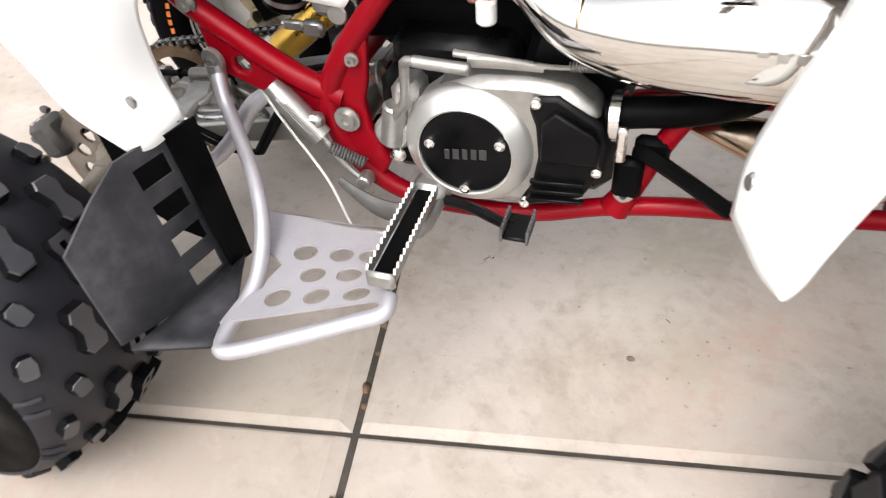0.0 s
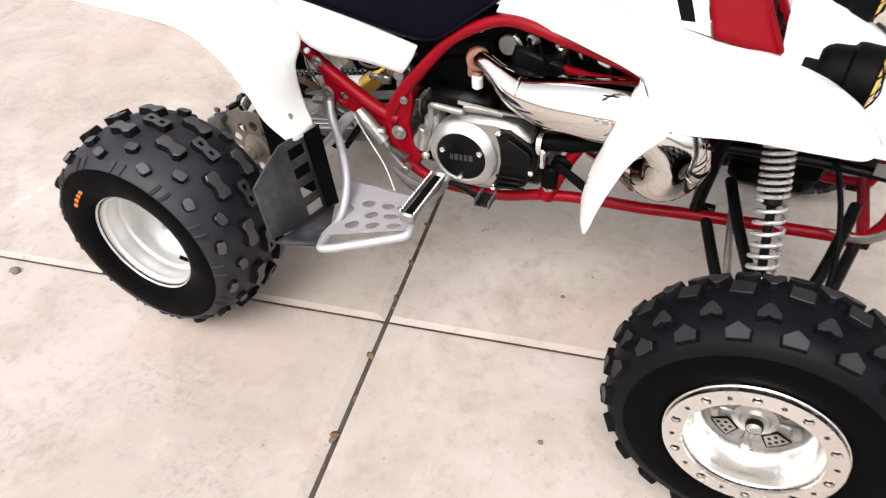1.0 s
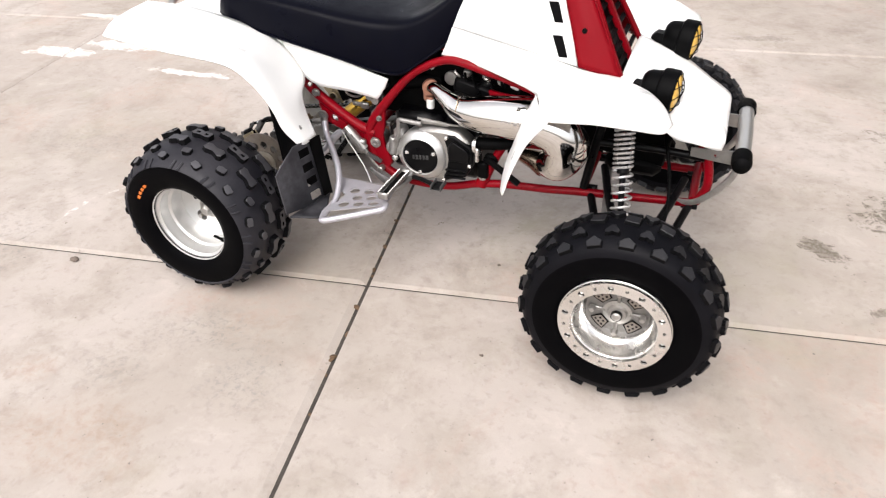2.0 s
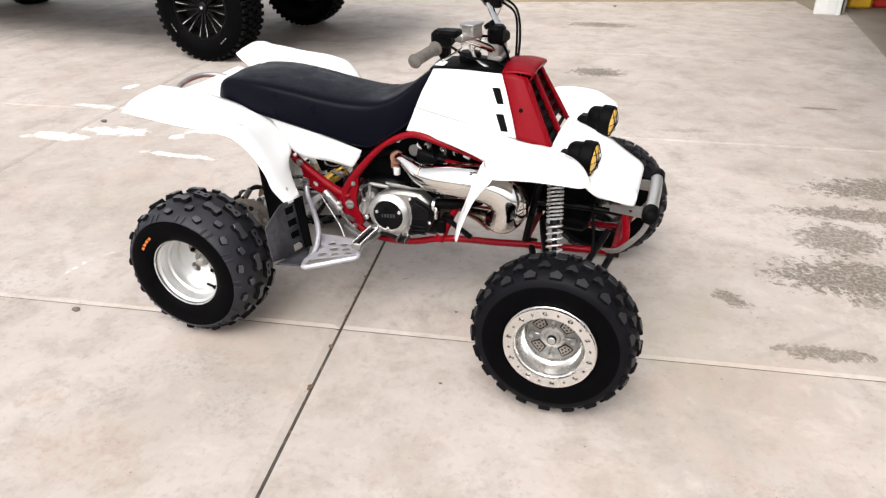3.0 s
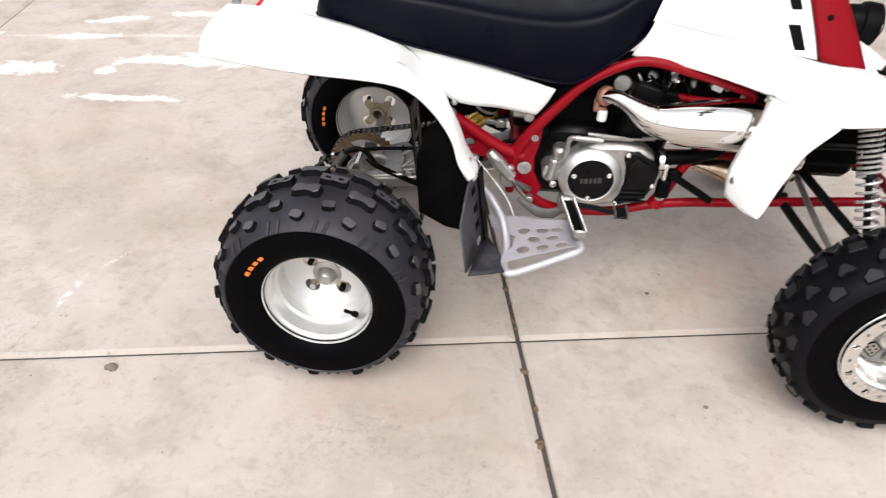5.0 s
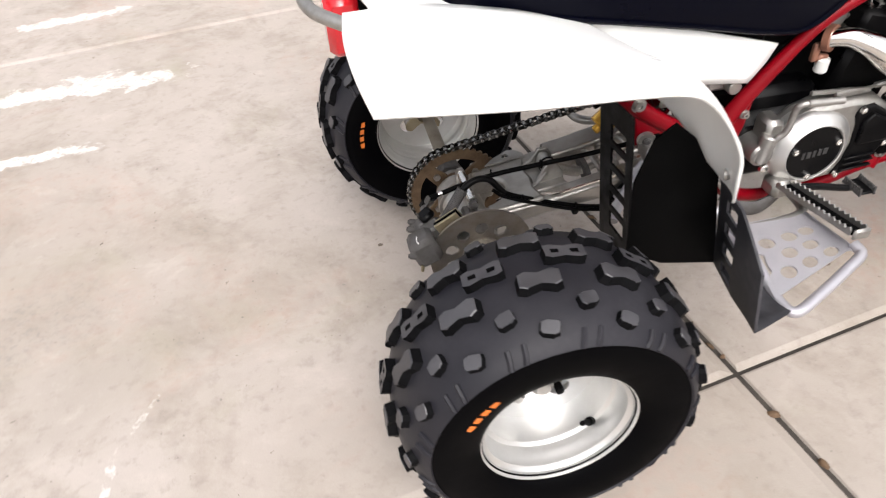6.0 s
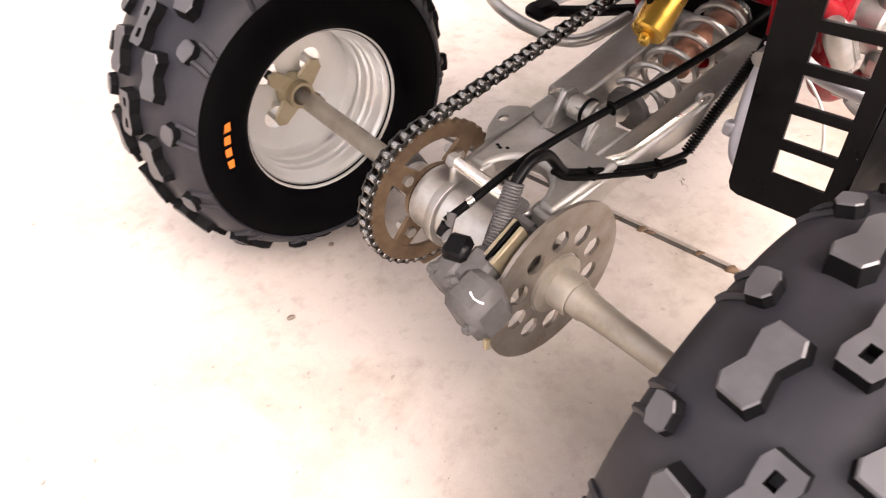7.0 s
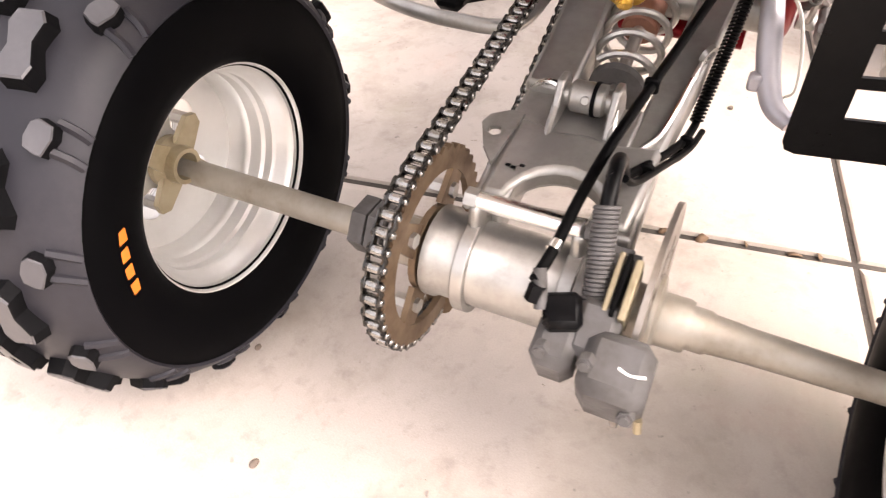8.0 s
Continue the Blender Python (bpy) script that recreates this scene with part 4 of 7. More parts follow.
# frame
for k in (1, -1):
    y = -0.138 * k
    part("main_frame_tube", Shape().tube([(0.942, y, 0.614), (0.962, y, 0.628), (0.945, y, 0.646), (0.86, y * 1.05, 0.675), (0.80, y * 1.06, 0.690), (0.75, y * 1.05, 0.702), (0.70, y, 0.704), (0.648, y, 0.688), (0.580, y, 0.645), (0.512, y, 0.570), (0.455, y, 0.495), (0.430, y, 0.440), (0.434, y, 0.385), (0.468, y, 0.335), (0.53, y, 0.300), (0.62, y, 0.293), (0.70, y, 0.300), (0.78, y * 0.98, 0.322), (0.87, y * 0.96, 0.336), (1.0, y * 0.92, 0.342), (1.10, y * 0.85, 0.347), (1.40, y * 0.7, 0.360)], [0.0115] * 9 + [0.0135, 0.0155, 0.0155, 0.0150, 0.0140, 0.0130] + [0.0122] * 7, 12, 5), RED, quad, "red powder-coated main frame tube")
    part("window_tube", Shape().tube([(0.945, y, 0.622), (0.86, y * 0.9, 0.612), (0.78, y * 0.6, 0.606)], 0.009, 10, 3), RED, quad)
    part("subframe_tube", Shape().tube([(0.45, y, 0.44), (0.39, y, 0.462), (0.32, y, 0.505), (0.25, y, 0.556), (0.19, y * 0.97, 0.62), (0.08, y * 0.9, 0.70)], 0.0155, 10, 5), RED, quad, "red rear subframe tube")
    part("frame_gusset", Shape().plate(around([(0.262, 0.535), (0.32, 0.497), (0.37, 0.463), (0.365, 0.430), (0.325, 0.442), (0.275, 0.465)], (0.315, 0.472), 0.012) + [[(0.37, 0.463), (0.40, 0.455), (0.43, 0.475), (0.470, 0.535), (0.492, 0.530), (0.486, 0.470), (0.478, 0.44), (0.482, 0.40), (0.505, 0.355), (0.49, 0.325), (0.455, 0.345), (0.425, 0.385), (0.405, 0.415), (0.365, 0.430)]], 0.014, (0, y + 0.007, 0)), RED, quad, "red welded frame gusset", bevel=0.004)
    for x, z, r in ((0.455, 0.416, 0.014), (0.474, 0.50, 0.007), (0.804, 0.360, 0.010), (0.265, 0.553, 0.011)):
        part("frame_bolt", Shape().spin([(0, 0), (r * 1.25, 0), (r * 1.25, 0.003), (r * 0.85, 0.003), (r * 0.85, 0.009), (r * 0.4, 0.009), (r * 0.35, 0.005), (0, 0.005)], (x, y - 0.012 * k, z), (0, -k, 0), 14), CASTALU, quad)
    part("front_down_tube", Shape().tube([(1.41, y * 0.7, 0.365), (1.43, y * 0.72, 0.43), (1.405, y * 0.72, 0.53), (1.33, y * 0.7, 0.60), (1.18, y * 0.7, 0.655), (0.95, y * 0.9, 0.668)], 0.0125, 10, 5), RED, quad, "red front frame hoop")
    part("front_post", Shape().tube([(1.10, y * 0.82, 0.36), (1.12, y * 0.72, 0.50), (1.15, y * 0.7, 0.655)], 0.0125, 10, 4), BLACKPAINT, quad)
    part("front_rail", Shape().tube([(1.13, y * 0.72, 0.505), (1.28, y * 0.72, 0.51), (1.41, y * 0.72, 0.505)], 0.011, 10, 3), BLACKPAINT, quad)
for x, z in ((1.10, 0.36), (1.40, 0.372), (1.15, 0.655), (1.405, 0.53), (0.43, 0.44), (0.475, 0.328), (0.425, 0.322)):
    part("cross_tube", Shape().rod((x, -0.105, z), (x, 0.105, z), 0.012, 10), RED, quad)
part("front_black_panel", Shape().box((1.19, -0.035, 0.545), (0.26, 0.012, 0.21), 0.005, Matrix.Rotation(radians(8), 3, "Y")), BLACK, quad, "black sheet behind the front shock")
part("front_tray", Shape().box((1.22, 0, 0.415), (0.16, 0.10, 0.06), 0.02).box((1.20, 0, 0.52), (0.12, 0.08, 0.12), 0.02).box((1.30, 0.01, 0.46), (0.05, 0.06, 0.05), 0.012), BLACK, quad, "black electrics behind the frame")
part("oil_cooler", Shape().box((1.345, -0.06, 0.565), (0.05, 0.07, 0.035), 0.006), CASTALU, quad, "small finned alloy box")

# engine
eng = part("crankcase", Shape().box((0.635, 0, 0.395), (0.30, 0.24, 0.15), 0.02).box((0.58, 0, 0.47), (0.16, 0.20, 0.08), 0.015), BLACKPAINT, quad, "black engine crankcase")
part("cylinder_block", Shape().box((0.745, 0, 0.525), (0.13, 0.22, 0.13), 0.012, Matrix.Rotation(radians(14), 3, "Y")).box((0.76, 0, 0.605), (0.13, 0.215, 0.05), 0.01, Matrix.Rotation(radians(14), 3, "Y")), BLACKPAINT, eng)
for i in range(4):
    part("spark_plug", Shape().rod((0.74 + 0.05 * (i % 2), -0.07 + 0.14 * (i // 2), 0.62), (0.74 + 0.05 * (i % 2), -0.07 + 0.14 * (i // 2), 0.66), 0.011, 8), ALLOY if i % 2 else BLACK, eng)
case = [(0.548, 0.452), (0.585, 0.485), (0.632, 0.502), (0.690, 0.505), (0.735, 0.500), (0.770, 0.475), (0.765, 0.40), (0.712, 0.345), (0.685, 0.335), (0.618, 0.328), (0.57, 0.345), (0.545, 0.39)]
cc = part("clutch_cover", Shape().plate([case], 0.055, (0, -0.115, 0), (1, 0, 0), (0, 0, 1)), CASTALU, quad, "cast alloy clutch cover", bevel=0.012)
part("clutch_ring", Shape().spin([(0.0562, 0.0185), (0.0585, 0.0195), (0.074, 0.008), (0.079, 0.002), (0.080, -0.004), (0.080, -0.03), (0.05, -0.03)], (0.619, -0.168, 0.412), (0, -1, 0), 56, closed=True), SATIN, cc, "machined alloy ring")
part("clutch_cap", Shape().spin([(0, 0.017), (0.054, 0.017), (0.0565, 0.0145), (0.0565, 0.0)], (0.619, -0.168, 0.412), (0, -1, 0), 48), BLACKPAINT, cc, "round black inspection cap")
for x, z in ((0.577, 0.422), (0.662, 0.430), (0.618, 0.362)):
    part("cap_screw", Shape().spin([(0, 0.004), (0.003, 0.004), (0.0035, 0.006), (0.0065, 0.005), (0.007, 0.0)], (x, -0.185, z), (0, -1, 0), 14), ALLOY, cc)
for i, w in enumerate((0.006, 0.008, 0.006, 0.007, 0.009)):
    part("marking_bar", Shape().box((0.597 + 0.011 * i, -0.1856, 0.408 + 0.0012 * i), (w, 0.001, 0.014), 0.0003), DECALGREY, cc)
pump = [(0.690, 0.474), (0.700, 0.490), (0.724, 0.492), (0.774, 0.462), (0.783, 0.442), (0.778, 0.400), (0.758, 0.360), (0.692, 0.336), (0.682, 0.343), (0.697, 0.372), (0.703, 0.41), (0.699, 0.45)]
wp = part("water_pump_cover", Shape().plate([pump], 0.06, (0, -0.115, 0), (1, 0, 0), (0, 0, 1)), BLACKPAINT, quad, "black ribbed water pump cover", bevel=0.006)
for z in (0.356, 0.369, 0.382):
    part("rib", Shape().box((0.728, -0.178, z), (0.064, 0.008, 0.0045), 0.001, Matrix.Rotation(radians(-4), 3, "Y")), BLACKPAINT, wp)
part("raised_panel", Shape().plate([[(0.708, 0.412), (0.770, 0.415), (0.774, 0.440), (0.764, 0.455), (0.722, 0.478), (0.708, 0.462)]], 0.010, (0, -0.175, 0), (1, 0, 0), (0, 0, 1)), BLACKPAINT, wp, bevel=0.003)
for x, z in ((0.700, 0.484), (0.772, 0.404), (0.690, 0.346)):
    part("cover_screw", Shape().spin([(0, 0.003), (0.0028, 0.003), (0.0035, 0.007), (0.006, 0.006), (0.0065, 0)], (x, -0.175, z), (0, -1, 0), 12), ALLOY, wp)
part("hose_clamp", Shape().spin([(0.024, 0), (0.0285, 0), (0.0285, 0.011), (0.024, 0.011)], (0.782, -0.148, 0.462), (0.9, -0.1, 0.1), 20, closed=True).box((0.795, -0.178, 0.445), (0.012, 0.010, 0.045), 0.003), ALLOY, quad)
part("coolant_hose", Shape().tube([(0.775, -0.148, 0.462), (0.81, -0.148, 0.470), (0.87, -0.138, 0.475), (0.94, -0.10, 0.49), (1.0, -0.06, 0.60), (1.03, -0.05, 0.70)], 0.018, 12, 5), BLACK, quad, "black coolant hose")
kb = part("kickstart_boss", Shape().rod((0.522, -0.10, 0.415), (0.522, -0.172, 0.415), 0.024, 16, 0.004).rod((0.520, -0.165, 0.40), (0.530, -0.165, 0.455), 0.016, 14, 0.003).box((0.54, -0.14, 0.455), (0.035, 0.05, 0.05), 0.008), CASTALU, quad, "cast alloy kick starter boss")
part("kickstart_lever", Shape().tube([(0.524, -0.172, 0.43), (0.535, -0.176, 0.452), (0.548, -0.18, 0.47), (0.552, -0.182, 0.51), (0.556, -0.186, 0.523), (0.575, -0.19, 0.527), (0.63, -0.195, 0.527)], 0.0062, 10, 5), SWING, kb, "bare alloy kick lever")
part("kick_pedal", Shape().rod((0.565, -0.19, 0.527), (0.632, -0.196, 0.527), 0.0072, 12, 0.002), SWING, kb)
part("boss_bolt", Shape().spin([(0, 0.008), (0.006, 0.008), (0.009, 0.006), (0.01, 0)], (0.529, -0.172, 0.388), (0, -1, 0), 12), ALLOY, kb)
part("clutch_arm", Shape().tube([(0.625, -0.18, 0.527), (0.66, -0.176, 0.526), (0.705, -0.168, 0.520)], [0.0065, 0.0062, 0.004], 8, 3, flat=0.6), SWING, quad, "alloy clutch arm")
part("clutch_arm", Shape().rod((0.600, -0.150, 0.520), (0.690, -0.150, 0.514), 0.0045, 8), STEEL, quad)
part("clutch_wire", Shape().tube([(0.69, -0.152, 0.514), (0.745, -0.15, 0.517), (0.80, -0.14, 0.53), (0.88, -0.09, 0.58)], 0.003, 6, 4), STEEL, quad)
part("wire_spring", Shape().coil((0.730, -0.150, 0.516), (0.760, -0.149, 0.518), 0.005, 0.0012, 9, 5, 9), STEEL, quad)
carb = part("carburettor", Shape().box((0.665, -0.02, 0.60), (0.07, 0.07, 0.07), 0.012).rod((0.665, -0.02, 0.62), (0.665, -0.02, 0.675), 0.022, 14, 0.003).box((0.665, -0.02, 0.555), (0.05, 0.06, 0.03), 0.008), BLACKPAINT, quad, "dark carburettor body")
part("carb_cap", Shape().rod((0.676, -0.05, 0.617), (0.674, -0.066, 0.619), 0.021, 24, 0.002), CASTALU, carb, "round grey cap")
part("fuel_line", Shape().tube([(0.625, -0.09, 0.655), (0.64, -0.10, 0.675), (0.665, -0.10, 0.682), (0.69, -0.09, 0.685)], 0.007, 8, 5), WHITECAN, carb, "milky fuel line")
part("reed_block", Shape().box((0.72, 0.0, 0.60), (0.05, 0.16, 0.06), 0.01), CASTALU, quad)
for i in range(9):
    a = i * 2.4
    part("wiring", Shape().tube([(0.70 + 0.028 * i, -0.10 + 0.01 * math.sin(a), 0.66 - 0.003 * i), (0.72 + 0.025 * i, -0.11 + 0.015 * math.cos(a), 0.635 + 0.015 * math.sin(a)), (0.75 + 0.02 * i, -0.09, 0.64 + 0.012 * math.cos(a))], 0.004, 6, 4), BLACK if i % 3 else ALLOY, quad)
for x, z, s in ((0.735, 0.655, 0.022), (0.79, 0.648, 0.018), (0.835, 0.64, 0.02), (0.885, 0.645, 0.016), (0.915, 0.635, 0.018)):
    part("fitting", Shape().box((x, -0.09, z), (s, 0.02, s * 0.8), 0.004, Matrix.Rotation(x * 9, 3, "Y")), CASTALU if s > 0.017 else BLACK, quad)
part("exhaust_flange", Shape().spin([(0.012, 0), (0.024, 0), (0.024, 0.012), (0.012, 0.012)], (0.628, -0.112, 0.606), (0.5, -0.85, 0.1), 16, closed=True), COPPER, quad, "heat-browned exhaust flange")
part("header_bracket", Shape().box((0.614, -0.112, 0.580), (0.014, 0.012, 0.035), 0.003).box((0.628, -0.116, 0.568), (0.022, 0.012, 0.018), 0.004), COPPER, quad)
part("overflow_pot", Shape().rod((0.630, -0.118, 0.542), (0.630, -0.118, 0.570), 0.012, 14, 0.003), WHITECAN, quad, "milky plastic catch pot")
part("airbox", Shape().box((0.40, 0, 0.625), (0.24, 0.22, 0.12), 0.02).box((0.53, 0, 0.60), (0.08, 0.12, 0.08), 0.02), BLACK, quad, "black airbox under the seat")
# added black sheets that stand in for the deep shade between engine and frame
part("shade_panel", Shape().box((0.60, -0.045, 0.585), (0.36, 0.02, 0.21), 0.006).box((0.86, -0.06, 0.60), (0.20, 0.02, 0.14), 0.006), BLACK, quad, "added black sheet darkening the gaps behind the engine")
part("air_boot", Shape().tube([(0.50, -0.04, 0.59), (0.56, -0.04, 0.595), (0.635, -0.03, 0.60)], [0.04, 0.032, 0.028], 14, 4), BLACK, quad)
part("idle_bracket", Shape().box((0.44, -0.10, 0.545), (0.06, 0.03, 0.03), 0.008).rod((0.455, -0.10, 0.545), (0.455, -0.135, 0.545), 0.013, 14, 0.002), CASTALU, quad, "pale alloy reservoir bracket")
part("filter_sock", Shape().spin([(0, 0), (0.024, 0.003), (0.026, 0.02), (0.024, 0.038), (0, 0.04)], (0.425, -0.11, 0.585), (0.9, 0, 0.3), 16), BLACK, quad)
part("filter_spring", Shape().coil((0.46, -0.115, 0.575), (0.485, -0.115, 0.60), 0.011, 0.0024, 5, 6, 10), STEEL, quad)

# exhaust expansion chambers
for k in (1, -1):
    pts = [(0.628, -0.115, 0.606), (0.655, -0.135, 0.612), (0.685, -0.152, 0.602), (0.735, -0.168, 0.580), (0.80, -0.176, 0.575), (0.88, -0.178, 0.578), (0.96, -0.172, 0.575), (1.022, -0.162, 0.552), (1.048, -0.158, 0.505), (1.028, -0.155, 0.452), (0.985, -0.14, 0.430)]
    pts = [p if k == 1 else flip(p) for p in pts]
    pipe = part("expansion_chamber", Shape().tube(pts, [0.017, 0.018, 0.022, 0.036, 0.051, 0.058, 0.062, 0.066, 0.065, 0.054, 0.036], 28, 6), CHROME, quad, "chromed exhaust expansion chamber", smooth=70)
    pts2 = [(0.985, -0.14, 0.430), (0.94, -0.12, 0.432), (0.87, -0.09, 0.43), (0.78, -0.06, 0.30), (0.62, -0.05, 0.28)]
    part("stinger", Shape().tube([p if k == 1 else flip(p) for p in pts2[:3]], [0.037, 0.026, 0.014], 16, 5), CHROMEBURNT, pipe, "heat-browned tail pipe")
    part("weld_bead", Shape().tube([(0.742 + 0.0 * a, (-0.17 + 0.037 * math.cos(a)) * k, 0.583 + 0.037 * math.sin(a)) for a in [i * 0.524 for i in range(13)]], 0.0016, 6, 2), CHROMEBURNT, pipe)
    for i in range(4):
        part("stamped_mark", Shape().box((0.905 + 0.016 * i, -0.2345 * k, 0.588), (0.010, 0.002, 0.010), 0.0008), STEEL, pipe)
part("pipe_bracket", Shape().tube([(0.812, -0.148, 0.42), (0.83, -0.160, 0.42), (0.88, -0.168, 0.394), (0.922, -0.172, 0.369)], 0.0095, 8, 4).box((0.806, -0.152, 0.385), (0.034, 0.02, 0.055), 0.006).box((0.828, -0.14, 0.42), (0.04, 0.02, 0.03), 0.006), BLACK, quad, "black pipe stay")
part("side_brace", Shape().tube([(0.795, -0.137, 0.325), (0.812, -0.136, 0.362), (0.845, -0.134, 0.436), (0.885, -0.130, 0.500)], [0.020, 0.016, 0.013, 0.012], 10, 4), RED, quad)

part("gear_pedal", Shape().tube([(0.46, 0.155, 0.345), (0.38, 0.20, 0.35), (0.335, 0.235, 0.352)], 0.009, 8, 3).box((0.325, 0.238, 0.356), (0.05, 0.04, 0.022), 0.008), BLACK, quad, "black pedal pad")

# foot controls, nerf bars and heel guards, either side
HOLES = []
for i in range(3):
    for j in range(3):
        HOLES.append((i, j))
for k in (1, -1):
    def q(x, y, z):
        return (x, y * k, z)

    def nerf_at(a, b):
        """A point of the foot plate: a from back to front, b from inside to outside."""
        p0 = Vector((0.375, -0.262, 0.336)).lerp(Vector((0.572, -0.262, 0.339)), a)
        p1 = Vector((0.402, -0.466, 0.318)).lerp(Vector((0.590, -0.392, 0.346)), a)
        return p0.lerp(p1, b)

    o = nerf_at(0, 0)
    polys = []
    for b0, b1, row in ((0.22, 0.44, ((0.285, 0.515, 0.40, 0.325), (0.515, 0.720, 0.63, 0.335), (0.720, 0.905, 0.81, 0.337))), (0.44, 0.63, ((0.385, 0.61, 0.50, 0.53), (0.61, 0.83, 0.72, 0.545))),
                        (0.63, 0.86, ((0.225, 0.457, 0.345, 0.715), (0.457, 0.69, 0.574, 0.735), (0.69, 0.92, 0.805, 0.755)))):
        for a0, a1, ca, cb in row:
            polys += around([(a0, b0), ((a0 + a1) / 2, b0), (a1, b0), (a1, (b0 + b1) / 2), (a1, b1), ((a0 + a1) / 2, b1), (a0, b1), (a0, (b0 + b1) / 2)], (ca, cb), 0.076)
    polys += [[(0, 0), (1, 0), (1, 0.22), (0.02, 0.22)], [(0.02, 0.22), (0.285, 0.22), (0.285, 0.44), (0.20, 0.36), (0.10, 0.31)], [(0.285, 0.44), (0.385, 0.44), (0.385, 0.63), (0.225, 0.63), (0.235, 0.56)],
              [(0.905, 0.22), (1, 0.22), (1, 0.44), (0.905, 0.44)], [(0.83, 0.44), (1, 0.44), (1, 0.63), (0.83, 0.63)], [(0.92, 0.63), (1, 0.63), (1, 0.93), (0.92, 0.86)], [(0.10, 0.72), (0.225, 0.63), (0.225, 0.86), (0.06, 0.86)]]
    fl = Shape().plate(polys, 1.0, (0, 0, 0), (1, 0, 0), (0, 1, 0))
    fl.v = [nerf_at(p.x, p.y) + Vector((0, 0, -0.003 * p.z + 0.004)) for p in fl.v]
    nb = part("nerf_plate", fl if k == 1 else fl.mirrored(), PLATE, quad, "drilled aluminium foot plate", smooth=30)
    part("nerf_bar", Shape().tube([q(0.588, -0.372, 0.352), q(0.588, -0.394, 0.347), q(0.555, -0.412, 0.341), q(0.49, -0.442, 0.329), q(0.432, -0.464, 0.319), q(0.419, -0.440, 0.318), q(0.420, -0.395, 0.322), q(0.420, -0.360, 0.334), q(0.407, -0.312, 0.364), q(0.380, -0.268, 0.388), q(0.338, -0.218, 0.410), q(0.300, -0.178, 0.437), q(0.287, -0.160, 0.470)], 0.0094, 12, 6), PLATE, nb, "bent aluminium side tube")
    part("nerf_lug", Shape().spin([(0.005, 0), (0.016, 0), (0.0165, 0.004), (0.016, 0.008), (0.005, 0.008)], q(0.285, -0.162, 0.484), (0.2, k, 0.1), 16, closed=True).tube([q(0.286, -0.158, 0.480), q(0.287, -0.160, 0.462), q(0.297, -0.174, 0.440)], [0.013, 0.0115, 0.0096], 10, 3), SWING, nb, "flattened tube end with a bolt hole")
    part("lug_bolt", Shape().spin([(0, -0.003), (0.008, -0.003), (0.008, 0.001), (0.004, 0.003), (0, 0.002)], q(0.285, -0.164, 0.484), (0, -k, 0), 12), CALIPER, nb)
    part("inner_tube", Shape().tube([*([(0.385, -0.262, 0.330), (0.42, -0.264, 0.331), (0.565, -0.260, 0.336), (0.585, -0.18, 0.338)] if k == 1 else [(0.41, 0.14, 0.352), (0.325, 0.142, 0.345), (0.289, 0.165, 0.345), (0.285, 0.215, 0.345), (0.288, 0.258, 0.345), (0.308, 0.327, 0.345), (0.36, 0.42, 0.345), (0.45, 0.44, 0.345)])], 0.0095, 10, 5), SWING, nb)
    part("stay_tube", Shape().tube([q(0.285, -0.15, 0.462), q(0.265, -0.150, 0.458), q(0.240, -0.150, 0.455)], 0.009, 10, 3), SWING, nb)
    peg = part("foot_peg", Shape().box(q(0.577, -0.285, 0.366), (0.024, 0.185, 0.006), 0.002, Matrix.Rotation(radians(4.5 * k), 3, "Z") @ Matrix.Rotation(radians(-8 * k), 3, "X")), BLACK, quad, "black foot peg with toothed steel edges")
    for sx in (-0.015, 0.015):
        teeth, out = [], []
        n = 15
        for i in range(n):
            t0, t1 = i / n, (i + 1) / n
            teeth.append([(t0, 0), (t1, 0), (t1, 0.010), ((t0 + t1) / 2 + 0.01, 0.0155), (t0, 0.010)])
        pl = Shape().plate([[(0.185 * x, y) for x, y in t] for t in teeth], 0.003, q(0.570 + sx, -0.192, 0.352), (0.08, -1 * k, 0.14), (0, 0, 1))
        part("toothed_edge", pl, SWING, peg, smooth=0)
    part("peg_end", Shape().box(q(0.585, -0.380, 0.382), (0.032, 0.009, 0.022), 0.004), SWING, peg)
    part("peg_mount", Shape().box(q(0.570, -0.175, 0.342), (0.045, 0.05, 0.04), 0.010), CASTALU, peg)
    if k == -1:
        continue
    # heel guard: an inner wing with slots, a step, and an outer wing with slots
    def ladder(us, slot, v0, tops, n, hole=0.034, bar=0.013):
        out_, vs = [], [0.0, v0]
        for _ in range(n):
            vs += [vs[-1] + hole, vs[-1] + hole + bar]
        for a, b in zip(us, us[1:]):
            for c_, (lo, hi) in enumerate(zip(vs, vs[1:])):
                if (a, b) == slot and c_ % 2 == 1:
                    continue
                if c_ == 0 and a == us[0] and v0 > 0.03:
                    out_.append([(a + 0.014, lo), (b, lo), (b, hi), (a, hi), (a, lo + 0.014), (a + 0.004, lo + 0.004)])
                    continue
                if c_ == 0 and b == us[-1] and v0 > 0.03:
                    out_.append([(a, lo), (b - 0.014, lo), (b - 0.004, lo + 0.004), (b, lo + 0.014), (b, hi), (a, hi)])
                    continue
                out_.append([(a, lo), (b, lo), (b, hi), (a, hi)])
            out_.append([(a, vs[-1]), (b, vs[-1]), (b, tops), (a, tops)])
        return out_

    wing = Shape().plate(ladder([0.0, 0.044, 0.102, 0.122], (0.044, 0.102), 0.046, 0.302, 5, 0.033, 0.012), 0.004, (0.216, -0.173, 0.308), (-0.001, -0.10, 0.012), (-0.02, 0, 0.20))
    hg = part("heel_guard", wing, BLACKPAINT, quad, "black heel guard sheet with cut slots", smooth=0)
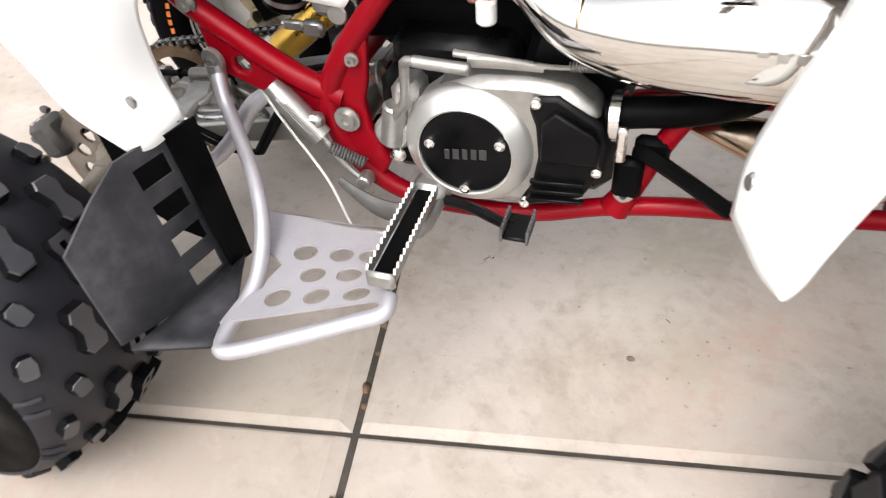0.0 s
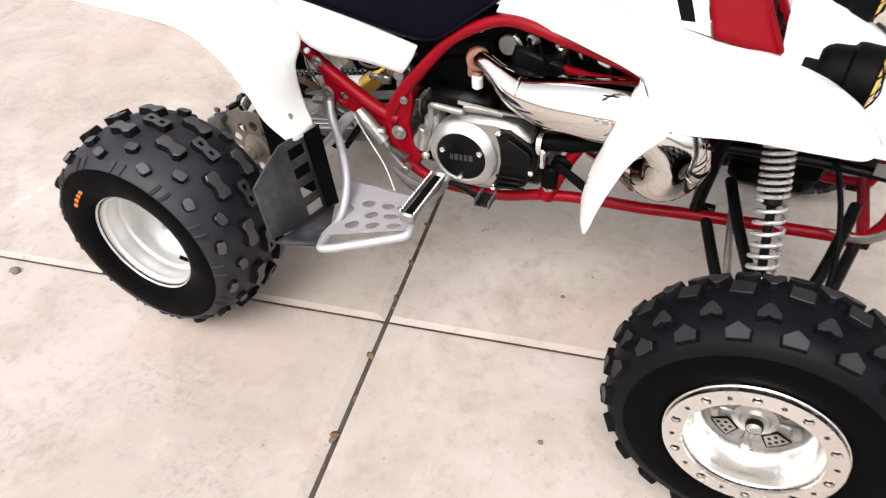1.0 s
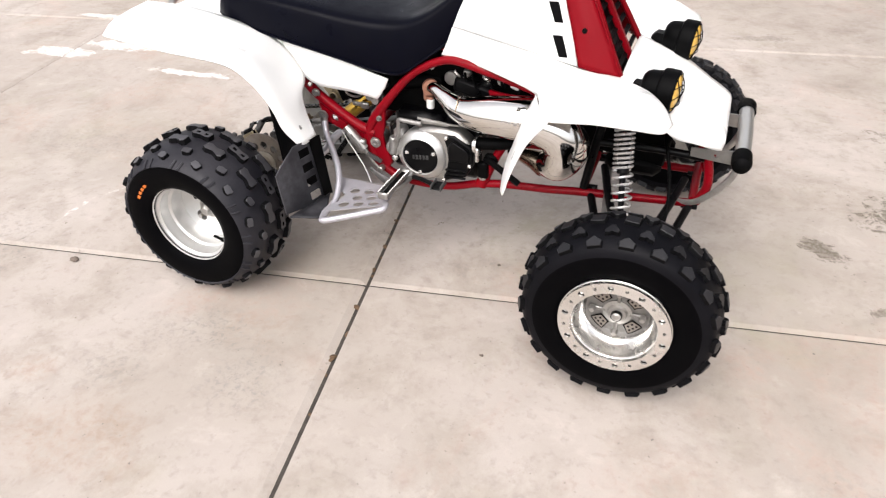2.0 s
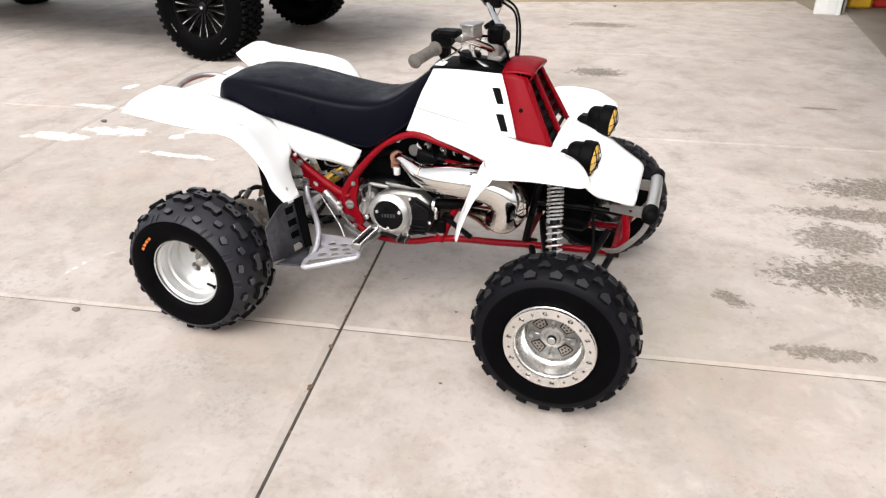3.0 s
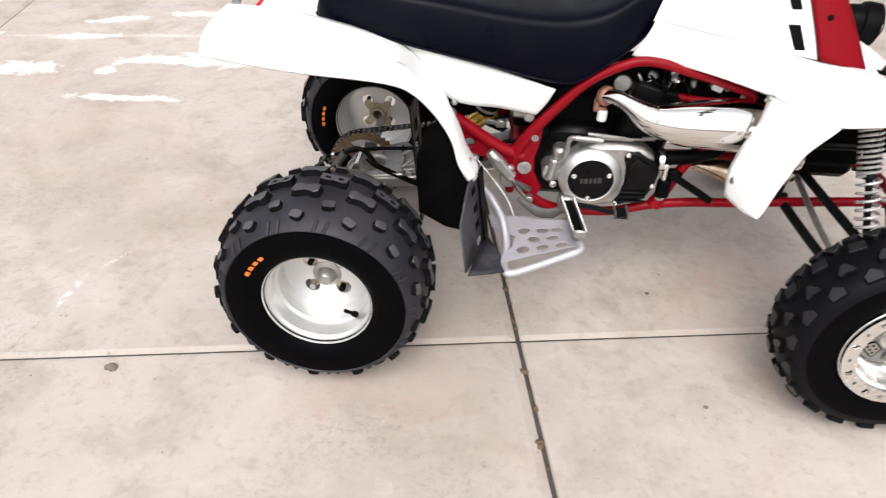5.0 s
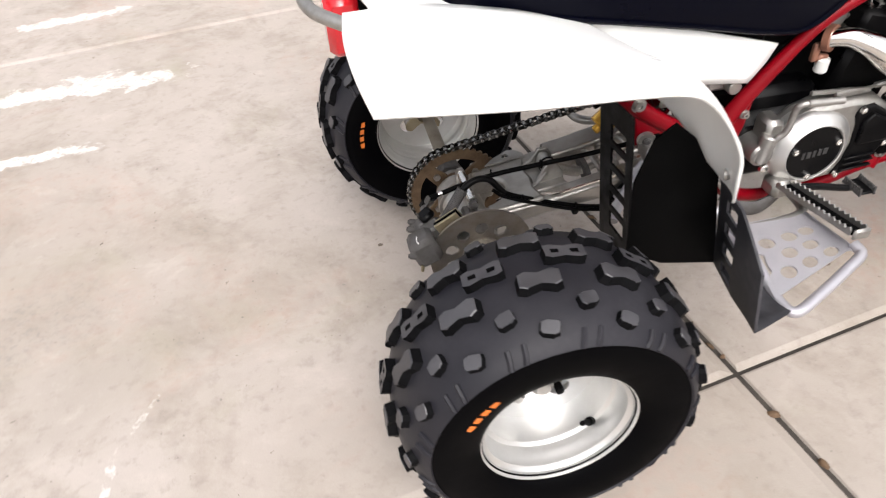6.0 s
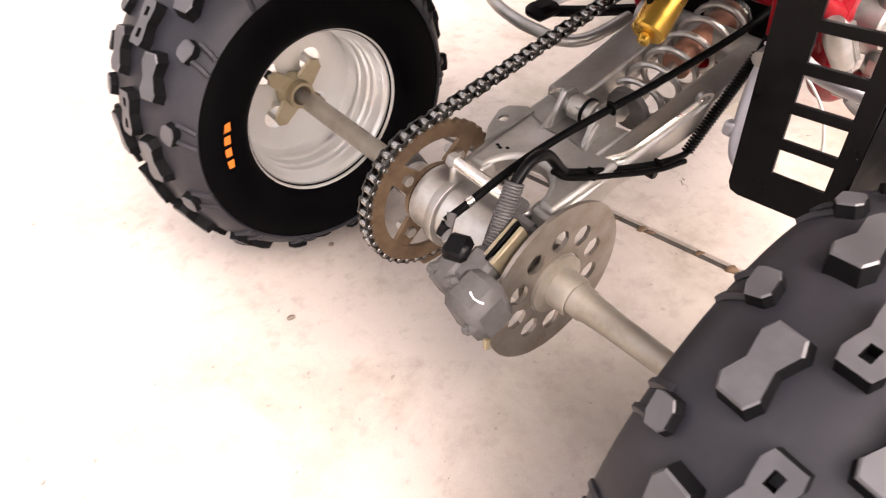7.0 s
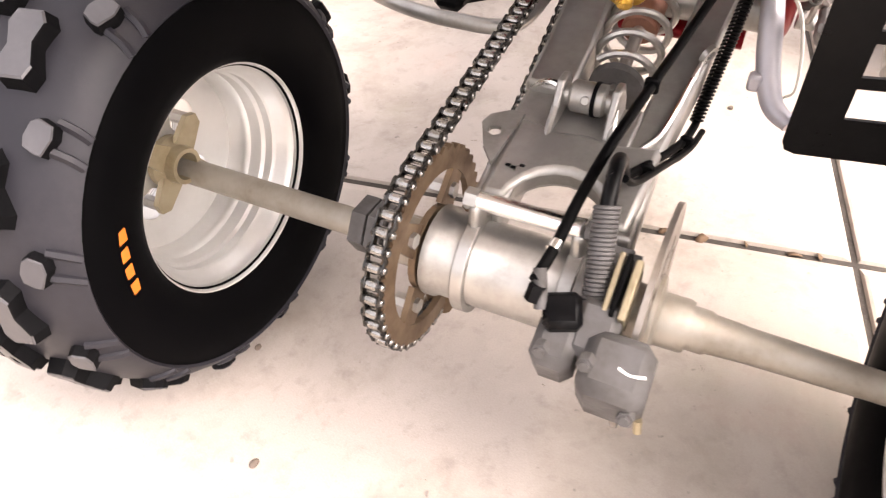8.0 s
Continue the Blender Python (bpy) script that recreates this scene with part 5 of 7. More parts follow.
    gu, gv = (-0.033, -0.178, 0.007), (-0.15, 0, 1)
    part("guard_step", Shape().plate([[(0, 0.0), (0.10, 0.012), (0.166, 0.045), (0.172, 0.19), (0.150, 0.27), (0.12, 0.295), (0.085, 0.265), (0.06, 0.22), (0.035, 0.19)]], 0.004, (0.370, -0.315, 0.312), (-0.161, 0.019, 0), (0, 0, 1)), BLACK, hg, smooth=0)
    outer = ladder([0.0, 0.033, 0.077, 0.09], (0.033, 0.077), 0.010, 0.190, 4, 0.026, 0.019) + [[(0.09, 0.0), (0.185, 0.018), (0.181, 0.138), (0.133, 0.168), (0.09, 0.190)]]
    part("outer_wing", Shape().plate(outer, 0.004, (0.3715, -0.315, 0.312), gu, gv), DUSTY, hg, "dusty grey outer wing", smooth=0)
    part("inner_band", Shape().plate([[(-0.004, 0.0), (0.030, 0.003), (0.030, 0.188), (-0.014, 0.188)]], 0.004, (0.3775, -0.314, 0.312), gu, gv), BLACK, hg, smooth=0)
    part("guard_flap", Shape().sheet([[(0.372, -0.313, 0.316), (0.354, -0.40, 0.318), (0.338, -0.492, 0.326)], [(0.388, -0.35, 0.318), (0.381, -0.42, 0.319), (0.370, -0.482, 0.325)], [(0.404, -0.386, 0.320), (0.420, -0.425, 0.320), (0.425, -0.462, 0.323)]], 2, 3), DUSTY, hg, thick=0.004)
part("guard_stay", Shape().tube([(0.335, -0.122, 0.428), (0.302, -0.130, 0.402), (0.276, -0.140, 0.364), (0.250, -0.155, 0.336), (0.236, -0.176, 0.326)], [0.010, 0.012, 0.012, 0.011, 0.009], 12, 5).box((0.262, -0.132, 0.352), (0.016, 0.014, 0.018), 0.003), PLATE, quad, "grey alloy stay behind the heel guard")
bp = part("brake_pedal", Shape().tube([(0.446, -0.184, 0.343), (0.468, -0.187, 0.328), (0.50, -0.19, 0.312), (0.53, -0.19, 0.309), (0.56, -0.187, 0.324), (0.585, -0.183, 0.345)], [0.006, 0.009, 0.014, 0.015, 0.011, 0.009], 10, 5, flat=0.6), CALIPER, quad, "dark grey brake pedal")
part("pedal_arm", Shape().tube([(0.575, -0.183, 0.336), (0.625, -0.20, 0.345), (0.672, -0.225, 0.350), (0.69, -0.232, 0.353)], 0.007, 8, 4), BLACKPAINT, bp)
part("pedal_pad", Shape().box((0.697, -0.236, 0.355), (0.030, 0.046, 0.006), 0.002), BLACKPAINT, bp, "toothed dark pedal pad")
for sx in (-0.015, 0.015):
    part("toothed_edge", Shape().plate([[(0.0025 + 0.006 * i, 0), (0.0075 + 0.006 * i, 0), (0.0065 + 0.006 * i, 0.012), (0.0035 + 0.006 * i, 0.012)] for i in range(8)] + [[(0, -0.004), (0.05, -0.004), (0.05, 0.001), (0, 0.001)]], 0.003, (0.697 + sx, -0.211, 0.356), (0, -1, 0), (0, 0, 1)), CALIPER, bp, smooth=0)
mcyl = part("rear_master_cylinder", Shape().tube([(0.365, -0.165, 0.462), (0.385, -0.167, 0.44), (0.425, -0.170, 0.397)], [0.011, 0.0165, 0.015], 14, 3).box((0.415, -0.168, 0.42), (0.03, 0.02, 0.02), 0.005), CASTALU, quad, "cast alloy rear brake cylinder")
for i in range(3):
    part("cast_rib", Shape().tube([(0.378 + 0.006 * i, -0.182, 0.452 - 0.002 * i), (0.418 + 0.006 * i, -0.185, 0.408 - 0.002 * i)], 0.0018, 6, 1), CASTALU, mcyl)
part("return_spring", Shape().coil((0.432, -0.168, 0.382), (0.475, -0.162, 0.358), 0.007, 0.0016, 12, 5, 9), CALIPER, quad)
part("push_rod", Shape().tube([(0.425, -0.170, 0.397), (0.455, -0.17, 0.352), (0.475, -0.168, 0.335)], 0.004, 6, 3), STEEL, quad)
part("rod_joint", Shape().rod((0.475, -0.178, 0.336), (0.475, -0.155, 0.336), 0.010, 12, 0.002), CASTALU, quad)
part("overflow_hose", Shape().tube([(0.31, -0.12, 0.44), (0.36, -0.15, 0.40), (0.42, -0.17, 0.33), (0.45, -0.18, 0.26), (0.46, -0.17, 0.24)], 0.002, 6, 6), WHITECAN, quad, "pale drain hose")

# swingarm and rear axle
def box_beam(name, rows, label=""):
    """A box-section beam through rows of (x, y0, y1, z0, z1)."""
    sh = Shape()
    loops = [[(x, y0, z0), (x, y1, z0), (x, y1, z1), (x, y0, z1)] for x, y0, y1, z0, z1 in rows]
    n = len(loops)
    faces = [(4 * a + b, 4 * a + (b + 1) % 4, 4 * a + 4 + (b + 1) % 4, 4 * a + 4 + b) for a in range(n - 1) for b in range(4)]
    sh.add([p for l in loops for p in l], faces + [(3, 2, 1, 0), tuple(4 * n - 4 + b for b in range(4))])
    return part(name, sh, SWING, quad, label, smooth=20, bevel=0.005)


box_beam("swingarm_beam", [(0.018, 0.044, 0.078, 0.268, 0.306), (0.12, 0.040, 0.084, 0.284, 0.324), (0.190, 0.038, 0.085, 0.298, 0.338)], "raw aluminium swingarm beam")
box_beam("swingarm_beam", [(0.178, 0.035, 0.086, 0.300, 0.347), (0.26, 0.038, 0.092, 0.312, 0.359), (0.42, 0.052, 0.107, 0.340, 0.388)], "raised box-section swingarm beam")
box_beam("swingarm_beam", [(0.018, -0.078, -0.046, 0.268, 0.306), (0.15, -0.072, -0.036, 0.286, 0.318), (0.26, -0.080, -0.040, 0.306, 0.345), (0.42, -0.092, -0.046, 0.340, 0.385)], "raw aluminium swingarm beam")
part("beam_weld", Shape().tube([(0.181, 0.080, 0.339), (0.179, 0.060, 0.350), (0.178, 0.040, 0.345)], 0.0035, 6, 4), ALLOY, quad, "bright weld seam")
part("beam_weld", Shape().tube([(0.095, -0.045, 0.310), (0.135, -0.050, 0.319), (0.162, -0.063, 0.325), (0.20, -0.069, 0.335), (0.24, -0.073, 0.346), (0.285, -0.078, 0.358)], 0.0032, 6, 4), ALLOY, quad, "bright weld seam")
part("beam_lug", Shape().spin([(0.006, -0.003), (0.011, -0.003), (0.011, 0.003), (0.006, 0.003)], (0.282, -0.080, 0.362), (0.4, 0.9, 0.3), 16, closed=True), SWING, quad, "small cable guide ring")
part("beam_lug", Shape().rod((0.200, -0.072, 0.286), (0.200, -0.086, 0.286), 0.007, 10, 0.002), BLACKPAINT, quad)
part("chain_tab", Shape().plate(around([(0.055, 0.072), (0.078, 0.090), (0.112, 0.106), (0.127, 0.103), (0.142, 0.084), (0.140, 0.070)], (0.103, 0.088), 0.0075), 0.004, (0, 0, 0.313), (1, 0, 0.1), (0, 1, 0)), SWING, quad, "thin alloy chain guard tab with a slotted hole")
part("yoke_rib", Shape().tube([(0.050, 0.062, 0.304), (0.075, 0.050, 0.311), (0.100, 0.036, 0.317), (0.112, 0.012, 0.318), (0.116, -0.008, 0.318), (0.110, -0.034, 0.317), (0.080, -0.055, 0.310)], 0.0042, 8, 5), SWING, quad, "cast rib across the yoke")
part("yoke_rib", Shape().tube([(0.100, 0.036, 0.316), (0.125, 0.040, 0.325), (0.155, 0.042, 0.345)], 0.0045, 8, 4), SWING, quad)
part("yoke_rib", Shape().tube([(0.104, -0.030, 0.316), (0.135, -0.022, 0.325), (0.158, -0.017, 0.345)], 0.0045, 8, 4), SWING, quad)
part("yoke_web", Shape().plate([[(0.10, 0.040), (0.185, 0.040), (0.20, -0.04), (0.10, -0.04)]], 0.014, (0, 0, 0.286), (1, 0, 0.16), (0, 1, 0)), SWING, quad, "cast web between the beams", bevel=0.003)
CLAMPS = ((1, 0.061), (-1, -0.036))
for k, cy in CLAMPS:
    part("axle_clamp", Shape().spin([(0.0435, -0.0065), (0.051, -0.0065), (0.051, 0.0065), (0.0435, 0.0065)], (0, cy, 0.245), (0, 1, 0), 36, closed=True).box((0.0, cy, 0.303), (0.022, 0.013, 0.032), 0.004).box((0.04, cy, 0.272), (0.06, 0.014, 0.045), 0.005), CASTALU, quad, "cast axle clamp", bevel=0.001)
arc = [(0.030 + 0.052 * math.sin(math.pi * i / 10), 0.046 * math.cos(math.pi * i / 10)) for i in range(11)]
yoke = [(0.145, 0.075), (0.028, 0.072)] + arc + [(0.028, -0.072), (0.145, -0.072), (0.135, -0.03), (0.14, 0.0), (0.135, 0.03)]
part("swingarm_yoke", Shape().plate([yoke], 0.026, (0, 0, 0.281), (1, 0, 0.16), (0, 1, 0)), SWING, quad, "cast aluminium swingarm yoke", bevel=0.007)
for x, y in ((0.062, 0.052), (0.068, 0.045), (0.064, 0.058)):
    part("stamped_mark", Shape().box((x, y, 0.3185), (0.004, 0.005, 0.001), 0.0003), BLACK, quad)
part("clamp_bar", Shape().rod((0.0, -0.036, 0.319), (0.0, 0.062, 0.319), 0.0088, 12), ALLOY, quad, "clamp spacer bar")
part("clamp_nut", Shape().rod((0.0, 0.060, 0.319), (0.0, 0.072, 0.319), 0.0105, 6), CASTALU, quad)
part("clamp_nut", Shape().rod((0.0, -0.040, 0.319), (0.0, -0.052, 0.319), 0.0095, 6), CALIPER, quad)
part("pivot_tube", Shape().rod((0.42, -0.125, 0.362), (0.42, 0.125, 0.362), 0.024, 16, 0.003), SWING, quad, "swingarm pivot tube")
part("axle_carrier", Shape().spin([(0.030, -0.090), (0.040, -0.090), (0.043, -0.082), (0.043, 0.088), (0.046, 0.092), (0.046, 0.102), (0.030, 0.102)], (0, 0, 0.245), (0, 1, 0), 36, closed=True), CASTALU, quad, "bright turned axle bearing carrier")
ax = part("rear_axle", Shape().spin([(0, -0.445), (0.0125, -0.445), (0.0125, -0.36), (0.0132, -0.30), (0.0160, -0.19), (0.0180, -0.160), (0.0200, -0.157), (0.0200, -0.118), (0.026, -0.116), (0.026, 0.14), (0.017, 0.15), (0.0150, 0.20), (0.0150, 0.445), (0, 0.445)], (0, 0, 0.245), (0, 1, 0), 28), AXLE, quad, "dirty tapered steel rear axle")
part("axle_nut", Shape().rod((0, 0.154, 0.248), (0, 0.171, 0.248), 0.031, 6).rod((0, 0.174, 0.248), (0, 0.190, 0.248), 0.030, 6), CALIPER, ax, "large dark hexagonal lock nuts")
part("axle_collar", Shape().rod((0, 0.098, 0.245), (0, 0.152, 0.245), 0.026, 20, 0.002), CASTALU, ax)
# sprocket
SY = 0.117
teeth = []
N = 41
cells = []
for i in range(N):
    a0, a1 = 2 * math.pi * i / N, 2 * math.pi * (i + 1) / N
    f = lambda r, a: (r * math.cos(a), r * math.sin(a))
    d = a1 - a0
    cells.append([f(0.088, a0), f(0.1, a0), f(0.1052, a0 + 0.38 * d), f(0.1052, a0 + 0.62 * d), f(0.1, a1), f(0.088, a1)])
for i in range(N):
    a0, a1 = 2 * math.pi * i / N, 2 * math.pi * (i + 1) / N
    cells.append([(0.081 * math.cos(a0), 0.081 * math.sin(a0)), (0.088 * math.cos(a0), 0.088 * math.sin(a0)), (0.088 * math.cos(a1), 0.088 * math.sin(a1)), (0.081 * math.cos(a1), 0.081 * math.sin(a1))])
spk = part("sprocket", Shape().plate(cells, 0.007, (0, SY - 0.0035, 0.245), (1, 0, 0), (0, 0, 1)), RUST, quad, "rust-brown spoked rear sprocket", smooth=0)
hubring = [[(r * math.cos(t), r * math.sin(t)) for r, t in ((0.027, a0), (0.044, a0), (0.044, a0 + math.pi / 12), (0.027, a0 + math.pi / 12))] for a0 in [math.pi / 12 * i for i in range(24)]]
part("sprocket_centre", Shape().plate(hubring, 0.007, (0, SY - 0.0035, 0.245), (1, 0, 0), (0, 0, 1)), RUST, spk, smooth=0)
for i in range(4):
    a = math.pi / 4 + i * math.pi / 2
    c, s = math.cos(a), math.sin(a)
    part("sprocket_arm", Shape().plate([[(c * r - s * w, s * r + c * w) for r, w in ((0.043, -0.017), (0.082, -0.013), (0.082, 0.013), (0.043, 0.017))]], 0.0062, (0, SY - 0.0031, 0.245), (1, 0, 0), (0, 0, 1)), RUST, spk, smooth=0)
    part("sprocket_bolt", Shape().rod((0.06 * math.cos(a), SY - 0.014, 0.245 + 0.06 * math.sin(a)), (0.06 * math.cos(a), SY + 0.012, 0.245 + 0.06 * math.sin(a)), 0.008, 6), STEEL, spk)
# brake disc
cells = ring_cells((0, 0), 0.040, 0.082, 10, 0.0135, 0.062, 5)
for i in range(50):
    a0, a1 = 2 * math.pi * i / 50, 2 * math.pi * (i + 1) / 50
    cells.append([(0.082 * math.cos(a0), 0.082 * math.sin(a0)), (0.104 * math.cos(a0), 0.104 * math.sin(a0)), (0.104 * math.cos(a1), 0.104 * math.sin(a1)), (0.082 * math.cos(a1), 0.082 * math.sin(a1))])
dsc = part("brake_disc", Shape().plate(cells, 0.005, (0, -0.104, 0.245), (1, 0, 0), (0, 0, 1)), DISC, quad, "drilled rear brake disc", smooth=30)
part("disc_hub", Shape().spin([(0.019, -0.034), (0.023, -0.034), (0.0245, -0.030), (0.0245, -0.008), (0.038, -0.005), (0.038, 0.008), (0.019, 0.008)], (0, -0.108, 0.245), (0, 1, 0), 28, closed=True), AXLE, dsc)
cal = part("brake_caliper", Shape().box((-0.112, -0.102, 0.281), (0.052, 0.052, 0.066), 0.010, Matrix.Rotation(radians(-22), 3, "Y")), CALIPER, quad, "grey twin-piston rear brake caliper")
part("piston_housing", Shape().box((-0.104, -0.053, 0.284), (0.044, 0.034, 0.050), 0.008, Matrix.Rotation(radians(-25), 3, "Y")), CALIPER, cal)
part("caliper_neck", Shape().box((-0.090, -0.078, 0.298), (0.046, 0.034, 0.034), 0.006, Matrix.Rotation(radians(-30), 3, "Y")), CALIPER, cal)
part("caliper_bracket", Shape().box((-0.03, -0.066, 0.275), (0.08, 0.012, 0.04), 0.003), CALIPER, cal)
part("caliper_pin", Shape().rod((-0.02, -0.055, 0.318), (-0.02, -0.085, 0.318), 0.009, 6).rod((-0.02, -0.085, 0.318), (-0.02, -0.092, 0.318), 0.006, 8), CALIPER, cal)
for x, y, z in ((-0.128, -0.082, 0.312), (-0.134, -0.118, 0.276), (-0.120, -0.046, 0.300)):
    part("caliper_bolt", Shape().rod((x, y, z), (x - 0.010, y, z + 0.003), 0.0065, 6).rod((x - 0.009, y, z + 0.003), (x - 0.013, y, z + 0.004), 0.004, 8), CALIPER, cal)
part("slide_boot", Shape().spin([(0, 0), (0.007, 0), (0.009, 0.004), (0.006, 0.008), (0.009, 0.012), (0.006, 0.016), (0.008, 0.02), (0, 0.02)], (-0.094, -0.074, 0.274), (0.1, 1, 0), 14), BLACK, cal, "black rubber slide boot")
part("bleed_screw", Shape().rod((-0.122, -0.126, 0.256), (-0.124, -0.128, 0.244), 0.0035, 8), ZINC, cal)
part("caliper_mark", Shape().tube([(-0.1265, -0.104, 0.311), (-0.1285, -0.113, 0.309), (-0.1270, -0.124, 0.311)], 0.0014, 5, 3), TRIM, cal, "pale scuff mark")
part("brake_pad", Shape().box((-0.06, -0.094, 0.318), (0.05, 0.006, 0.035), 0.001, Matrix.Rotation(radians(-30), 3, "Y")), ZINC, cal)
part("pad_plate", Shape().box((-0.058, -0.086, 0.318), (0.052, 0.004, 0.038), 0.001, Matrix.Rotation(radians(-30), 3, "Y")), BLACK, cal)
part("brake_pad", Shape().box((-0.056, -0.080, 0.318), (0.05, 0.005, 0.034), 0.001, Matrix.Rotation(radians(-30), 3, "Y")), ZINC, cal)
part("brake_line", Shape().tube([(-0.092, -0.026, 0.335), (-0.060, -0.031, 0.348), (-0.010, -0.034, 0.364), (0.050, -0.040, 0.379), (0.134, -0.050, 0.392), (0.22, -0.060, 0.404), (0.33, -0.075, 0.428), (0.44, -0.085, 0.458)], 0.0048, 10, 6), BLACK, quad, "black rubber brake hose")
part("line_end", Shape().rod((-0.102, -0.036, 0.318), (-0.084, -0.027, 0.342), 0.0055, 10), CALIPER, quad)
part("banjo_bolt", Shape().box((-0.098, -0.052, 0.318), (0.030, 0.030, 0.016), 0.005, Matrix.Rotation(radians(-25), 3, "Y") @ Matrix.Rotation(radians(20), 3, "Z")).rod((-0.100, -0.028, 0.322), (-0.094, -0.030, 0.334), 0.007, 6), BLACKPAINT, quad, "black hose fitting on the caliper")
part("hose_ferrule", Shape().rod((-0.066, -0.030, 0.3465), (-0.058, -0.031, 0.3488), 0.0056, 10), ALLOY, quad)
part("park_cable", Shape().tube([(0.050, -0.052, 0.352), (0.07, -0.054, 0.336), (0.13, -0.068, 0.318), (0.20, -0.082, 0.301), (0.250, -0.086, 0.292), (0.268, -0.087, 0.298), (0.300, -0.094, 0.342), (0.33, -0.100, 0.385), (0.36, -0.10, 0.43)], 0.0044, 10, 6), BLACK, quad, "black parking brake cable")
part("cable_spring", Shape().coil((-0.075, -0.071, 0.294), (-0.024, -0.058, 0.370), 0.0092, 0.0021, 26, 6, 10), CALIPER, quad, "grey steel spring round the cable")
part("cable_arch", Shape().tube([(-0.077, -0.071, 0.291), (-0.050, -0.064, 0.331), (-0.028, -0.059, 0.364), (-0.008, -0.056, 0.380), (0.012, -0.054, 0.384), (0.032, -0.052, 0.375), (0.052, -0.052, 0.350), (0.062, -0.053, 0.340)], [0.006, 0.006, 0.0066, 0.0066, 0.0066, 0.0066, 0.0064, 0.005], 10, 6), BLACKPAINT, quad, "black rubber sleeve arching over the brake disc")
part("second_cable", Shape().tube([(0.035, -0.058, 0.356), (0.06, -0.064, 0.338), (0.13, -0.078, 0.316), (0.19, -0.091, 0.301), (0.245, -0.096, 0.292)], 0.0036, 8, 6), BLACK, quad, "black cable")
part("cable_sleeve", Shape().coil((0.262, -0.086, 0.293), (0.345, -0.101, 0.408), 0.0066, 0.0016, 34, 5, 9), BLACKPAINT, quad, "wound sleeve round the cable")
for p in ((0.134, -0.050, 0.392), (0.20, -0.086, 0.302), (0.095, -0.066, 0.328)):
    part("cable_tie", Shape().box(p, (0.005, 0.014, 0.016), 0.003), BLACK, quad)
part("chain_guide", Shape().box((0.01, 0.128, 0.125), (0.045, 0.016, 0.03), 0.004).box((0.035, 0.118, 0.15), (0.03, 0.03, 0.05), 0.005), RUST, quad)
# rear shock
sa, sb = Vector((0.238, 0.004, 0.318)), Vector((0.470, 0.012, 0.380))
sd = (sb - sa).normalized()
shock = part("rear_shock", Shape().rod(sa, sa + sd * 0.12, 0.0075, 12).rod(sa + sd * 0.112, sb, 0.0205, 16, 0.003), STEEL, quad, "rear shock absorber")
part("link_eye", Shape().rod((0.168, -0.006, 0.347), (0.168, 0.032, 0.347), 0.0165, 18, 0.003).rod((0.168, -0.014, 0.347), (0.168, 0.040, 0.347), 0.0115, 14, 0.002).rod((0.152, 0.013, 0.352), (0.149, 0.013, 0.353), 0.005, 10, 0.001), CASTALU, shock, "dull steel linkage bush")
for y in (0.0415, -0.0155):
    part("link_ear", Shape().plate([[(0.125, 0.295), (0.200, 0.305), (0.192, 0.345), (0.178, 0.366), (0.158, 0.366), (0.146, 0.345)]], 0.008, (0, y + 0.004, 0)), SWING, quad, "cast linkage ear", bevel=0.002)
part("link_ring", Shape().spin([(0.0165, -0.002), (0.0182, -0.002), (0.0182, 0.002), (0.0165, 0.002)], (0.168, 0.006, 0.347), (0, 1, 0), 20, closed=True), BLACK, shock, "black rubber seal ring")
part("link_arm", Shape().tube([(0.168, 0.012, 0.345), (0.20, 0.006, 0.330), (0.238, 0.004, 0.318)], 0.012, 10, 4, flat=0.7), CASTALU, shock)
part("shock_spring", Shape().coil(sa + sd * 0.022, sa + sd * 0.225, 0.035, 0.0046, 5.5, 8, 22), STEEL, shock, "dull grey wound spring")
part("spring_seat", Shape().rod(sa + sd * 0.006, sa + sd * 0.016, 0.031, 20), CALIPER, shock)
part("spring_seat", Shape().rod(sa + sd * 0.228, sa + sd * 0.238, 0.036, 20), ALLOY, shock)
part("shock_body", Shape().rod(sa + sd * 0.110, sa + sd * 0.225, 0.0215, 18, 0.003), COPPER, shock, "dull brown shock body")
part("shock_reservoir", Shape().rod((0.275, 0.015, 0.412), (0.368, 0.030, 0.486), 0.0235, 10, 0.003).rod((0.266, 0.014, 0.404), (0.276, 0.015, 0.412), 0.009, 10, 0.002), GOLD, shock, "gold anodised shock reservoir")

canister = part("black_canister", Shape().spin([(0, 0), (0.024, 0), (0.028, 0.004), (0.028, 0.03), (0.025, 0.034), (0.025, 0.06), (0, 0.062)], (0.345, -0.062, 0.520), (0.3, -0.1, 0.95), 22), BLACK, quad, "black rubber canister with a clamp")
part("canister_clamp", Shape().spin([(0.0282, 0.012), (0.0295, 0.012), (0.0295, 0.019), (0.0282, 0.019)], (0.345, -0.062, 0.520), (0.3, -0.1, 0.95), 22, closed=True), STEEL, canister)
part("canister_bracket", Shape().box((0.388, -0.075, 0.496), (0.03, 0.012, 0.024), 0.005).box((0.362, -0.078, 0.500), (0.03, 0.008, 0.014), 0.003), CASTALU, quad, "pale alloy bracket")
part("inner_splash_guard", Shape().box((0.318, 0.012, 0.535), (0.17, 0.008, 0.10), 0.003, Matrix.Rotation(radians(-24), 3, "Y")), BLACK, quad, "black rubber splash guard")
part("loom_connector", Shape().box((0.885, -0.112, 0.645), (0.026, 0.018, 0.022), 0.003, Matrix.Rotation(radians(20), 3, "Y")), TRIM, quad, "white wiring connector")
